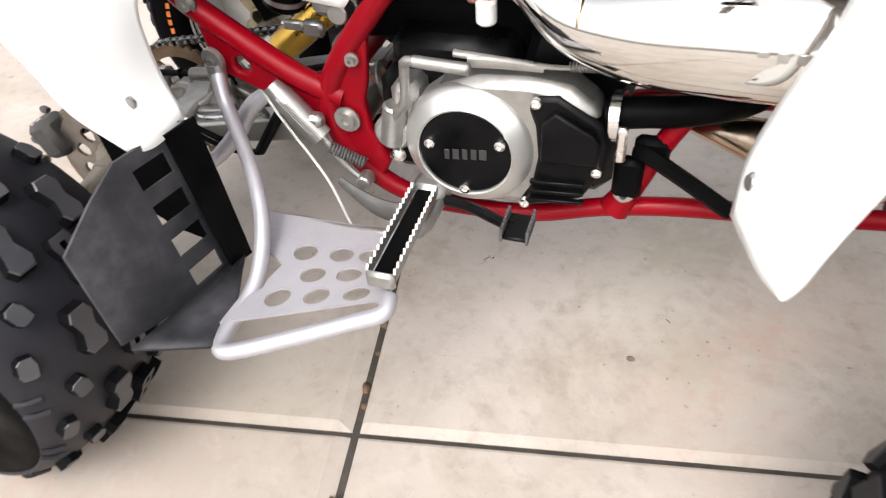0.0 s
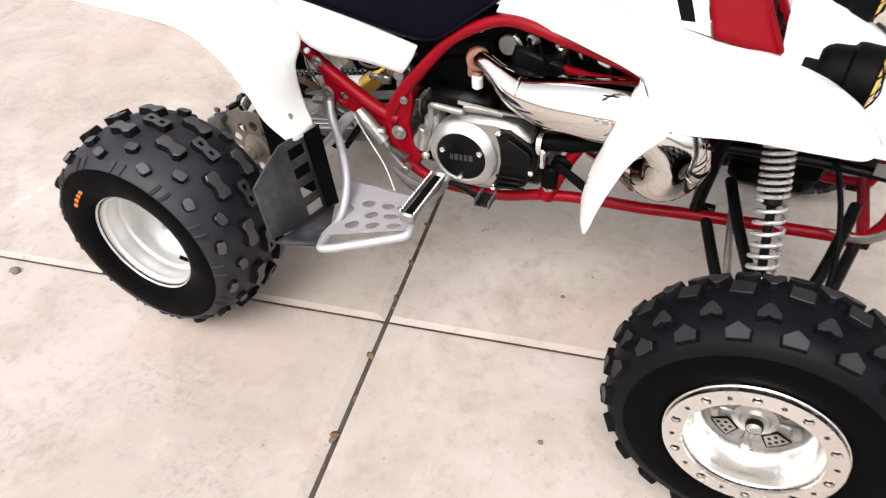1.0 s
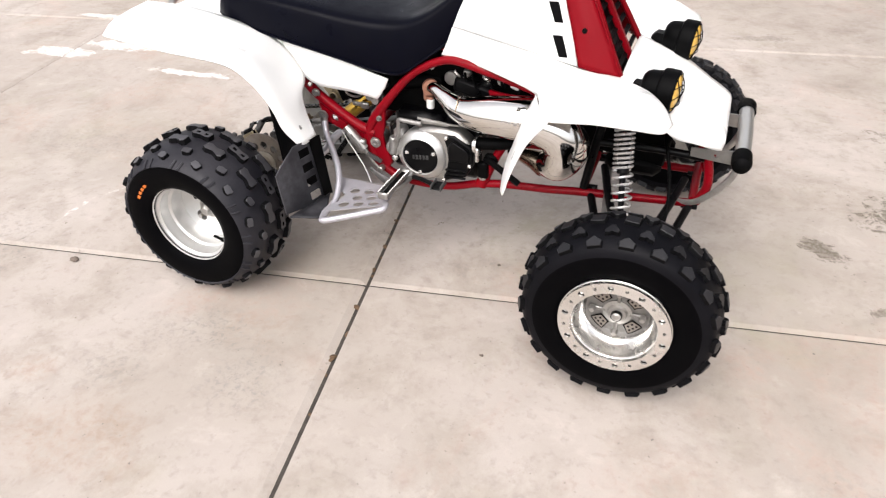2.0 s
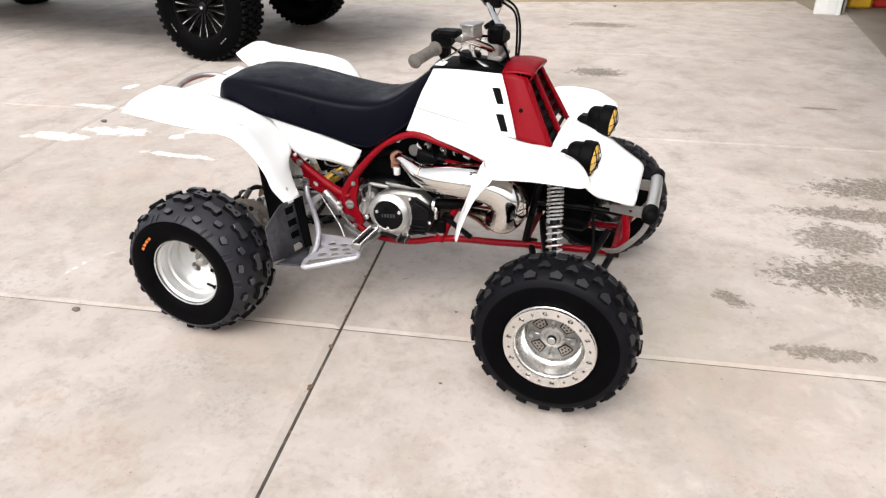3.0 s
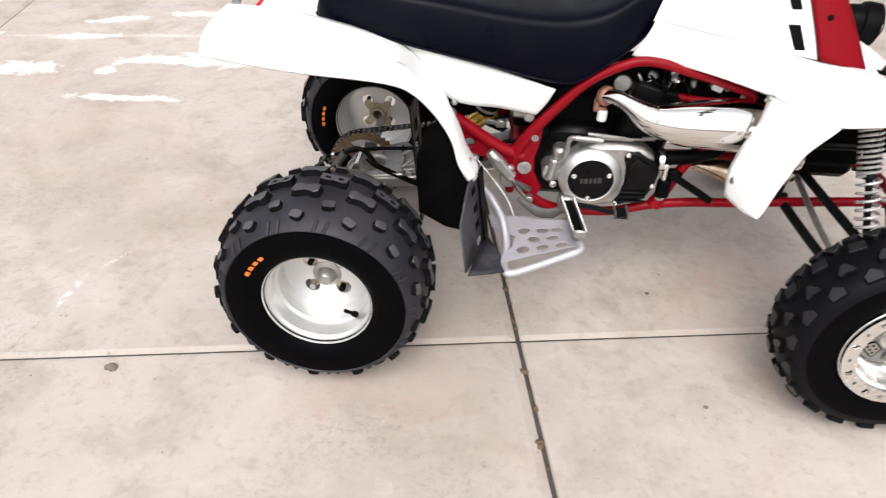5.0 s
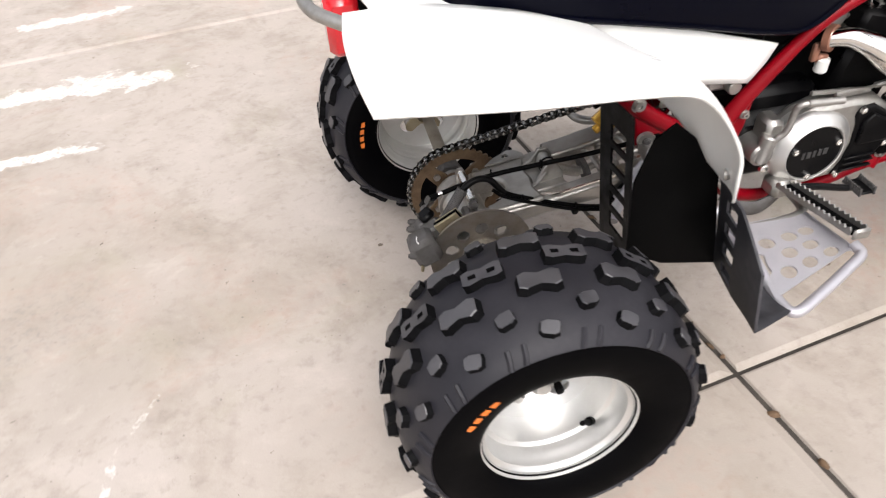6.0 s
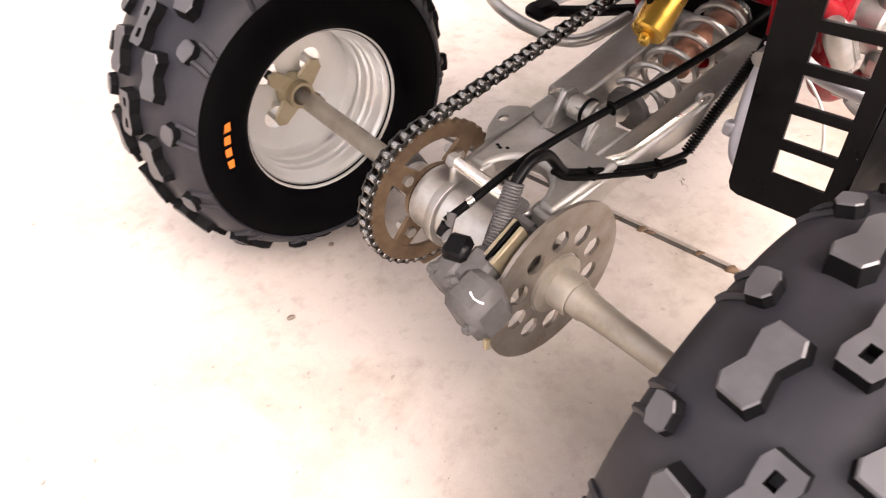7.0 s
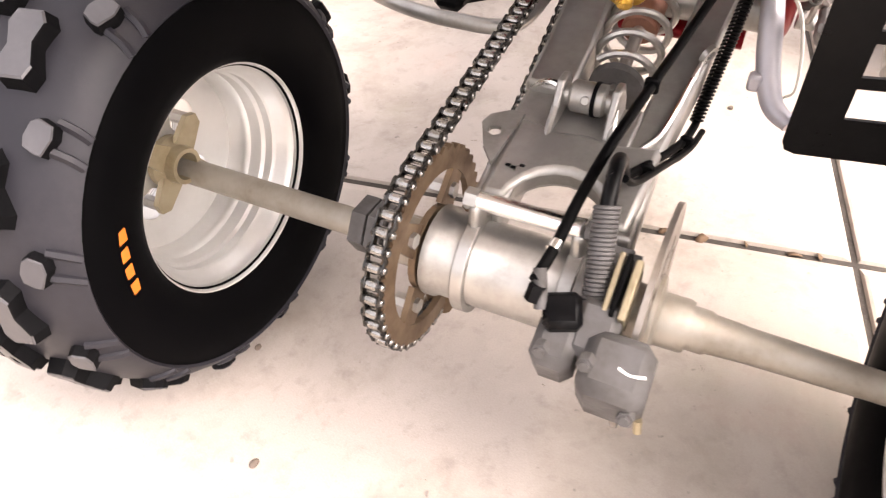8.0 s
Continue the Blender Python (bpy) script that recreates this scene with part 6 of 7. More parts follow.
for i in range(3):
    part("wire", Shape().tube([(0.884 - 0.004 * i, -0.112, 0.655), (0.86 - 0.01 * i, -0.105, 0.672), (0.82 - 0.012 * i, -0.095, 0.662 + 0.006 * i), (0.77, -0.085, 0.67)], 0.0018, 6, 4), (BLACK, COPPER, BLACK)[i], quad)

# chain
def chain_path():
    c0, r0, c1, r1 = (0.0, 0.245), 0.1035, (0.49, 0.411), 0.030
    ang = math.atan2(c1[1] - c0[1], c1[0] - c0[0])
    dist = math.hypot(c1[0] - c0[0], c1[1] - c0[1])
    off = math.acos((r0 - r1) / dist)
    pts = []
    a0, a1 = ang + off, ang + 2 * math.pi - off
    for i in range(60):
        a = a0 + (a1 - a0) * i / 59
        pts.append((c0[0] + r0 * math.cos(a), c0[1] + r0 * math.sin(a)))
    b0, b1 = ang - off, ang + off
    for i in range(20):
        a = b0 + (b1 - b0) * i / 19
        pts.append((c1[0] + r1 * math.cos(a), c1[1] + r1 * math.sin(a)))
    return pts + [pts[0]]


run, acc = chain_path(), [0.0]
for p, q2 in zip(run, run[1:]):
    acc.append(acc[-1] + math.hypot(q2[0] - p[0], q2[1] - p[1]))
LINKS = int(acc[-1] / 0.0159) // 2 * 2


def on_chain(s):
    s %= acc[-1]
    i = max(j for j in range(len(acc) - 1) if acc[j] <= s + 1e-9)
    t = (s - acc[i]) / max(acc[i + 1] - acc[i], 1e-9)
    return (run[i][0] + (run[i + 1][0] - run[i][0]) * t, run[i][1] + (run[i + 1][1] - run[i][1]) * t)


chain = part("chain_rollers", Shape().rod((*on_chain(0)[:1], SY - 0.006, on_chain(0)[1]), (on_chain(0)[0], SY + 0.006, on_chain(0)[1]), 0.005, 8), CHAIN, quad, "oily steel drive chain")
pitch = acc[-1] / LINKS
links = []
for wide in (0.0065, 0.009):
    s = Shape()
    for side in (-1, 1):
        s.plate([[(x, z) for x, z in [(-0.5 * pitch + 0.0055 * math.cos(a), 0.0055 * math.sin(a)) for a in (1.9, 2.5, 3.14, 3.8, 4.4)] + [(0, -0.0038)] + [(0.5 * pitch + 0.0055 * math.cos(a), 0.0055 * math.sin(a)) for a in (-1.2, -0.6, 0, 0.6, 1.2)] + [(0, 0.0038)]]], 0.0018, (0, side * wide + 0.0009, 0))
    s.rod((-0.5 * pitch, -wide, 0), (-0.5 * pitch, wide, 0), 0.0044, 7)
    links.append(s.mesh("link", Vector((0, 0, 0)), 0))
    links[-1].materials.append(CHAIN)
pin = Shape().spin([(0, -0.0118), (0.0030, -0.0112), (0.0040, -0.0098), (0.0040, 0.0098), (0.0030, 0.0112), (0, 0.0118)], (0, 0, 0), (0, 1, 0), 10).spin([(0.0052, -0.0052), (0.0056, -0.003), (0.0056, 0.003), (0.0052, 0.0052)], (0, 0, 0), (0, 1, 0), 10, closed=True)
pin_mesh = pin.mesh("link_pin", Vector((0, 0, 0)), 40)
pin_mesh.materials.append(PIN)
for i in range(LINKS):
    (x0, z0), (x1, z1) = on_chain(i * pitch), on_chain((i + 1) * pitch)
    d = Vector((x1 - x0, 0, z1 - z0)).normalized()
    piece("link", links[i % 2], chain, axes(((x0 + x1) / 2, SY, (z0 + z1) / 2), d, (0, 1, 0), d.cross(Vector((0, 1, 0)))))
    piece("link_pin", pin_mesh, chain, axes((x0, SY, z0), d, (0, 1, 0), d.cross(Vector((0, 1, 0)))))

# front suspension
for k in (1, -1):
    top, low = Vector((1.198, -0.195 * k, 0.665)), Vector((1.248, -0.360 * k, 0.305))
    d = (low - top).normalized()
    sk = part("front_shock", Shape().rod(top, top + d * 0.17, 0.016, 16, 0.003).rod(top + d * 0.16, low, 0.008, 12), BLACKPAINT, quad, "front shock absorber with bare coil spring")
    part("coil_spring", Shape().coil(top + d * 0.035, top + d * 0.16, 0.0235, 0.0037, 10.5, 8, 18).coil(top + d * 0.16, low - d * 0.045, 0.0235, 0.0037, 10.0, 8, 18), SPRING, sk, "bright wound coil spring")
    part("spring_cup", Shape().rod(top + d * 0.024, top + d * 0.035, 0.026, 20), ALLOY, sk)
    part("spring_cup", Shape().rod(low - d * 0.045, low - d * 0.035, 0.029, 20).rod(low - d * 0.035, low - d * 0.005, 0.02, 14), ALLOY, sk)
    part("top_mount", Shape().box(top, (0.04, 0.03, 0.04), 0.006), BLACKPAINT, sk)
    lower = Shape()
    for x in (1.115, 1.395):
        lower.tube([(x, -0.095 * k, 0.352), ((x + 1.275) / 2 + (x - 1.255) * 0.12, -0.26 * k, 0.302), (1.275 + (x - 1.255) * 0.18, -0.395 * k, 0.262)], 0.0115, 10, 5)
    lower.tube([(1.19, -0.30 * k, 0.285), (1.27, -0.31 * k, 0.290), (1.33, -0.30 * k, 0.285)], 0.011, 8, 3)
    part("lower_arm", lower, BLACKPAINT, quad, "black tubular lower suspension arm")
    upper = Shape()
    for x in (1.15, 1.37):
        upper.tube([(x, -0.095 * k, 0.430), ((x + 1.27) / 2 + (x - 1.255) * 0.15, -0.24 * k, 0.402), (1.272 + (x - 1.255) * 0.2, -0.375 * k, 0.365)], 0.011, 10, 5)
    part("upper_arm", upper, BLACKPAINT, quad, "black tubular upper suspension arm")
    part("spindle", Shape().tube([(1.275, -0.385 * k, 0.375), (1.278, -0.405 * k, 0.32), (1.278, -0.40 * k, 0.255)], 0.018, 12, 4).rod((1.28, -0.40 * k, 0.262), (1.28, -0.53 * k, 0.262), 0.014, 14), BLACKPAINT, quad, "black steering knuckle")
    part("tie_rod", Shape().tube([(1.16, -0.05 * k, 0.395), (1.18, -0.22 * k, 0.345), (1.20, -0.385 * k, 0.315)], 0.0075, 8, 3), STEEL, quad, "steel tie rod")
    part("front_hose", Shape().tube([(1.30, -0.09 * k, 0.55), (1.335, -0.20 * k, 0.47), (1.34, -0.30 * k, 0.40), (1.30, -0.40 * k, 0.36)], 0.005, 8, 5), BLACK, quad, "black brake hose")
    for x in (1.115, 1.395):
        part("arm_bolt", Shape().rod((x - 0.022, -0.095 * k, 0.352), (x + 0.022, -0.095 * k, 0.352), 0.012, 10, 0.002), BLACKPAINT, quad)


# ---- wheels ----
def sector_bars(o, er, et, n_, count, length, height, material, parent, slant=0.2):
    """A row of plain bars, where a sidewall carries a maker's mark."""
    for i in range(count):
        t = (i - (count - 1) / 2) * length / count
        w = length / count * 0.66
        c = o + et * t - er * (t * t / 0.36)
        m = axes((0, 0, 0), et, er, n_).to_3x3()
        s = Shape()
        s.plate([[(-w / 2 - slant * height / 2, -height / 2), (w / 2 - slant * height / 2, -height / 2), (w / 2 + slant * height / 2, height / 2), (-w / 2 + slant * height / 2, height / 2)]], 0.0016, c - n_ * 0.0003, et, er)
        part("marking_bar", s, material, parent)


def rear_wheel(k):
    """k: -1 right-hand, 1 left-hand. Distances across the wheel count outwards from its middle plane."""
    c, out = (Vector((-0.014, 0.444, 0.264)) if k == 1 else Vector((0.006, -0.440, 0.257))), Vector((0, k, 0))
    half = [(0.202, 0.1175), (0.2045, 0.1205), (0.2070, 0.1190), (0.2135, 0.1125), (0.2230, 0.100), (0.2345, 0.068), (0.2405, 0.034), (0.2420, 0.0)]
    prof = half + [(r, -w) for r, w in reversed(half[:-1])]
    tyre = part("rear_tyre", Shape().spin(prof, c, out, 72), RUBBER, quad, "wide knobbly rear tyre", smooth=50)
    sw = [(0.121, 0.098), (0.126, 0.105), (0.136, 0.1125), (0.152, 0.1185), (0.168, 0.1205), (0.182, 0.1212), (0.193, 0.1200), (0.202, 0.1175)]
    for s in (1, -1):
        ring = part("sidewall", Shape().spin([(r, w * s) for r, w in sw], c, out, 72), SIDEWALL, tyre, "smooth black sidewall", smooth=60)
        for i in range(26):
            a = 2 * math.pi * (i // 2 + (0.11 if i % 2 else -0.11)) / 13
            er = Vector((math.cos(a), 0, math.sin(a)))
            et = Vector((-math.sin(a), 0, math.cos(a)))
            part("shoulder_rib", Shape().tube([c + er * 0.2050 + out * (0.1195 * s) + et * 0.004, c + er * 0.2135 + out * (0.1130 * s), c + er * 0.2225 + out * (0.1005 * s) - et * 0.003], 0.0044, 6, 3), RUBBER, tyre)
        if k == -1 and s == 1:
            a = math.atan2(0.361 - 0.250, -0.14)
        elif k == 1 and s == -1:
            a = math.atan2(0.276 - 0.255, -0.172)
        else:
            continue
        er = Vector((math.cos(a), 0, math.sin(a)))
        n_ = out * s
        et = er.cross(n_) * (-1)
        sector_bars(c + er * 0.1700 + out * (0.1208 * s), er, et, n_, 4, 0.074, 0.022, ORANGE, ring)
    rimp = [(0.1215, 0.094), (0.1255, 0.103), (0.128, 0.1045), (0.1285, 0.1025), (0.1255, 0.098), (0.1195, 0.088), (0.1155, 0.086), (0.115, 0.074), (0.1130, 0.070), (0.1120, 0.052), (0.1055, 0.047), (0.1045, 0.030), (0.1045, -0.03),
            (0.1055, -0.036), (0.1085, -0.040), (0.1085, -0.056), (0.1115, -0.060), (0.1115, -0.070), (0.1150, -0.074), (0.1165, -0.086), (0.1195, -0.09), (0.1255, -0.098), (0.1285, -0.1025), (0.128, -0.1045), (0.1255, -0.103), (0.1215, -0.094)]
    rim = part("rear_rim", Shape().spin(rimp, c, out, 72), RIMSILVER, quad, "stepped silver wheel rim", thick=0.003, smooth=35)
    disc = ring_cells((0, 0), 0.026, 0.1046, 4, 0.0185, 0.052, 14, turn=0.0)
    part("wheel_disc", Shape().plate(disc, 0.004, c + out * (-0.006 if k == 1 else -0.006) , (1, 0, 0), (0, 0, 1)), RIMSILVER, rim, smooth=20)
    hub = Shape().spin([(0.0155, -0.040), (0.0205, -0.040), (0.022, -0.028), (0.030, -0.020), (0.030, -0.012), (0.0155, -0.012)], c, out, 24, closed=True)
    for i in range(4):
        a = i * math.pi / 2 + math.pi / 4
        er, et = Vector((math.cos(a), 0, math.sin(a))), Vector((-math.sin(a), 0, math.cos(a)))
        hub.plate([[(0.02, -0.015), (0.052, -0.011), (0.059, 0), (0.052, 0.011), (0.02, 0.015)]], 0.007, c + out * (-0.018) + Vector((0, -0.0035, 0)), er, et)
    h = part("wheel_hub", hub, ZINC, rim, "yellow-zinc four-armed wheel hub", smooth=30)
    for i in range(4):
        a = i * math.pi / 2 + math.pi / 4
        p = c + Vector((math.cos(a), 0, math.sin(a))) * 0.050
        part("wheel_nut", Shape().rod(p + out * -0.028, p + out * 0.010, 0.0075, 6), BLACK if i % 2 else STEEL, rim)
    part("hub_cap", Shape().spin([(0, 0.026), (0.012, 0.026), (0.018, 0.02), (0.024, 0.004), (0.034, 0.0), (0.034, -0.008)], c, out, 24), CASTALU, rim)
    a = math.atan2(0.197 - 0.245, 0.049)
    er = Vector((math.cos(a), 0, math.sin(a)))
    part("valve_stem", Shape().rod(c + er * 0.1045 + out * 0.052, c + er * 0.074 + out * 0.066, 0.0045, 10).rod(c + er * 0.108 + out * 0.05, c + er * 0.098 + out * 0.055, 0.0075, 12), BLACK, rim, "black rubber valve stem")
    return tyre, c, out


INNER = 0.58  # the front tyre is narrower inwards of the wheel than outwards


def front_wheel(k):
    c, out = Vector((1.28, -0.475, 0.262)) if k == -1 else Vector((1.290, 0.56, 0.264)), Vector((0, k, 0))
    half = [(0.203, 0.092), (0.217, 0.090), (0.229, 0.081), (0.238, 0.064), (0.243, 0.04), (0.2455, 0.018), (0.246, 0.0)]
    prof = half + [(r, -w * INNER) for r, w in reversed(half[:-1])]
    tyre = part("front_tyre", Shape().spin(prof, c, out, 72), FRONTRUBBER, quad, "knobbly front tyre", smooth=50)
    sw = [(0.135, 0.080), (0.143, 0.088), (0.162, 0.0925), (0.19, 0.0935), (0.203, 0.092)]
    for s in (1, -1):
        part("sidewall", Shape().spin([(r, w * (1 if s > 0 else -INNER)) for r, w in sw], c, out, 72), SIDEWALL, tyre, "smooth black sidewall", smooth=60)
    rim = part("front_rim", Shape().spin([(0.137, 0.080), (0.1375, 0.089), (0.136, 0.091)], c, out, 72).spin([(0.107, 0.0905), (0.1045, 0.086), (0.103, 0.072), (0.097, 0.052), (0.089, 0.040), (0.080, 0.034)], c, out, 72)
               .spin([(0.143, -0.044), (0.137, -0.042), (0.132, -0.03), (0.120, -0.012), (0.108, 0.02), (0.100, 0.05)], c, out, 72), ALLOY, quad, "polished beadlock wheel rim", thick=0.003, smooth=35)
    cells = []
    for i in range(20):
        a, b = 2 * math.pi * i / 20, 2 * math.pi * (i + 1) / 20
        rimo = [(r * math.cos(t), r * math.sin(t)) for r, t in [(0.136, a + (b - a) * j / 4) for j in range(5)] + [(0.106, b - (b - a) * j / 4) for j in range(5)]]
        mid = (a + b) / 2
        cells += around(rimo, (0.1205 * math.cos(mid), 0.1205 * math.sin(mid)), 0.0078 if i % 2 else 0.0042)
    part("beadlock_ring", Shape().plate(cells, 0.006, c + out * 0.0905 - Vector((0, 0.003, 0)), (1, 0, 0), (0, 0, 1)), ALLOY, rim, "drilled aluminium beadlock ring", smooth=25)
    for i in range(20):
        a = 2 * math.pi * (i + 0.5) / 20
        p = c + Vector((math.cos(a), 0, math.sin(a))) * 0.1205
        part("ring_bolt", Shape().spin([(0, 0.0915), (0.0056 if i % 2 else 0.003, 0.0915), (0.0065 if i % 2 else 0.0035, 0.086), (0.0065 if i % 2 else 0.0035, 0.08)], p, out, 8), STEEL, rim)
    face = part("wheel_face", Shape().spin([(0.080, 0.034), (0.074, 0.0335), (0.068, 0.030), (0.040, 0.030), (0.030, 0.033)], c, out, 48), FACE, rim, "dull cast alloy wheel centre", smooth=30)
    for i in range(4):
        a = math.pi / 4 + i * math.pi / 2
        er, et = Vector((math.cos(a), 0, math.sin(a))), Vector((-math.sin(a), 0, math.cos(a)))
        at = lambda w: c + out * w
        trap = lambda g: [(0.042 - g, -0.013 - g), (0.068 + g, -0.021 - g), (0.070 + g, 0.0), (0.068 + g, 0.021 + g), (0.042 - g, 0.013 + g)]
        s_ = Shape().plate([trap(0.0022)], 0.0015, at(0.0312), er, et)
        win = part("window_recess", s_, BLACK, face, "black edged window")
        part("disc_segment", Shape().plate([trap(-0.001)], 0.0012, at(0.0322), er, et), DISC, win)
        for r, t in ((0.050, -0.006), (0.050, 0.006), (0.061, -0.011), (0.061, 0.0), (0.061, 0.011)):
            p = c + er * r + et * t
            part("disc_hole", Shape().rod(p + out * 0.0322, p + out * 0.0338, 0.0032, 8), BLACK, win)
        a += math.pi / 4
        er, et = Vector((math.cos(a), 0, math.sin(a))), Vector((-math.sin(a), 0, math.cos(a)))
        part("rib", Shape().box(c + er * 0.05 + out * 0.0325, (0.046, 0.009, 0.012), 0.003, Matrix.Rotation(-a, 3, "Y")), FACE, face)
    part("wheel_hub", Shape().spin([(0, 0.056), (0.008, 0.058), (0.012, 0.055), (0.013, 0.045), (0.022, 0.044), (0.026, 0.038), (0.036, 0.036), (0.036, 0.028)], c, out, 28), CASTALU, rim, "alloy wheel hub")
    for i in range(4):
        a = i * math.pi / 2
        p = c + Vector((math.cos(a), 0, math.sin(a))) * 0.062
        part("wheel_nut", Shape().spin([(0, 0.05), (0.006, 0.05), (0.0085, 0.046), (0.0095, 0.034)], p, out, 6), CASTALU, rim)
    part("drum_plate", Shape().spin([(0.02, -0.03), (0.09, -0.03), (0.09, -0.035), (0.02, -0.035)], c, out, 32, closed=True), CASTALU, rim)
    return tyre, c, out

# ---- the pickup parked behind ----
truck = thing("pickup_truck", (-4.2, 3.95, 0), "silver-white lifted pickup truck on black wheels", "pickup truck")
NEAR_Y, FAR_Y, AXF, AXR, TR = 2.92, 4.92, -2.40, -6.2, 0.44


def truck_side(y0, y1):
    """Body side with two round wheel openings, as a plate between y0 and y1."""
    top = [(-8.05, 1.42), (-1.30, 1.42)]
    pts = [(-8.05, 0.80), (AXR - 0.58, 0.72)]
    for ax_, n in ((AXR, 9), (AXF, 9)):
        for i in range(n):
            a = math.pi - math.pi * i / (n - 1)
            pts.append((ax_ + 0.56 * math.cos(a), 0.66 + 0.44 * math.sin(a)))
    pts += [(-1.62, 0.72), (-1.22, 0.78), (-1.18, 0.95), (-1.22, 1.30), (-1.35, 1.42), (-8.05, 1.42)]
    return Shape().plate([pts], abs(y1 - y0), (0, max(y0, y1), 0))


for y in (NEAR_Y + 0.02, FAR_Y - 0.14):
    part("body_side", truck_side(y, y + 0.12), TRUCKPAINT, truck, "silver-white painted body side", bevel=0.02)
part("bonnet", Shape().box((-2.1, 3.95, 1.38), (1.7, 1.80, 0.12), 0.05), TRUCKPAINT, truck)
part("front_panel", Shape().box((-1.27, 3.95, 1.05), (0.14, 1.80, 0.60), 0.05), TRUCKPAINT, truck)
part("front_bumper", Shape().box((-1.16, 3.95, 0.82), (0.18, 1.95, 0.20), 0.05), BLACK, truck, "black front bumper")
cab = part("cab", Shape().sheet([[(-2.9, y, 1.40), (-3.45, y * 0.93 + 3.95 * 0.07, 1.95), (-4.9, y * 0.93 + 3.95 * 0.07, 1.97), (-5.25, y, 1.40)] for y in (3.02, 3.2, 3.95, 4.7, 4.88)], 2, 1), TRUCKPAINT, truck, "silver-white cab", thick=0.04, smooth=20)
for y, s in ((3.03, -1), (4.87, 1)):
    for x0, x1 in ((-3.9, -3.2), (-4.9, -4.05)):
        part("side_window", Shape().plate([[(x0, 1.44), (x1, 1.44), (x1 - 0.25 if x1 > -4 else x1, 1.86), (x0 + 0.06, 1.86)]], 0.012, (0, y + 0.03 * s, 0)), GLASS, cab, "dark glass")
part("cargo_bed", Shape().box((-6.6, 3.95, 1.0), (2.6, 1.7, 0.1), 0.02).box((-7.95, 3.95, 1.1), (0.08, 1.75, 0.6), 0.02), TRUCKPAINT, truck)
part("chassis", Shape().box((-4.3, 3.95, 0.68), (5.6, 0.9, 0.16), 0.02).box((-2.40, 3.95, 0.46), (0.14, 1.6, 0.12), 0.04).box((-6.20, 3.95, 0.46), (0.16, 1.6, 0.14), 0.05), BLACK, truck, "black chassis and axles")
part("inner_arch", Shape().box((-2.40, 3.95, 1.0), (1.1, 1.72, 0.5), 0.1).box((-6.20, 3.95, 1.0), (1.1, 1.72, 0.5), 0.1), BLACK, truck)
for y in (NEAR_Y - 0.03, FAR_Y + 0.03):
    sb_ = part("running_board", Shape().box((-4.15, y, 0.585), (2.35, 0.14, 0.05), 0.015), BLACK, truck, "black running board")
    part("board_step", Shape().box((-3.25, y, 0.555), (0.38, 0.16, 0.03), 0.008), BLACK, sb_)
    part("door_gap", Shape().box((-4.0, y + (0.045 if y < 4 else -0.045), 1.02), (0.008, 0.004, 0.72), 0.001), BLACK, truck)
part("steering_link", Shape().tube([(-2.2, 3.2, 0.50), (-2.1, 3.9, 0.50), (-2.2, 4.7, 0.50)], 0.03, 8, 3), BLACK, truck)


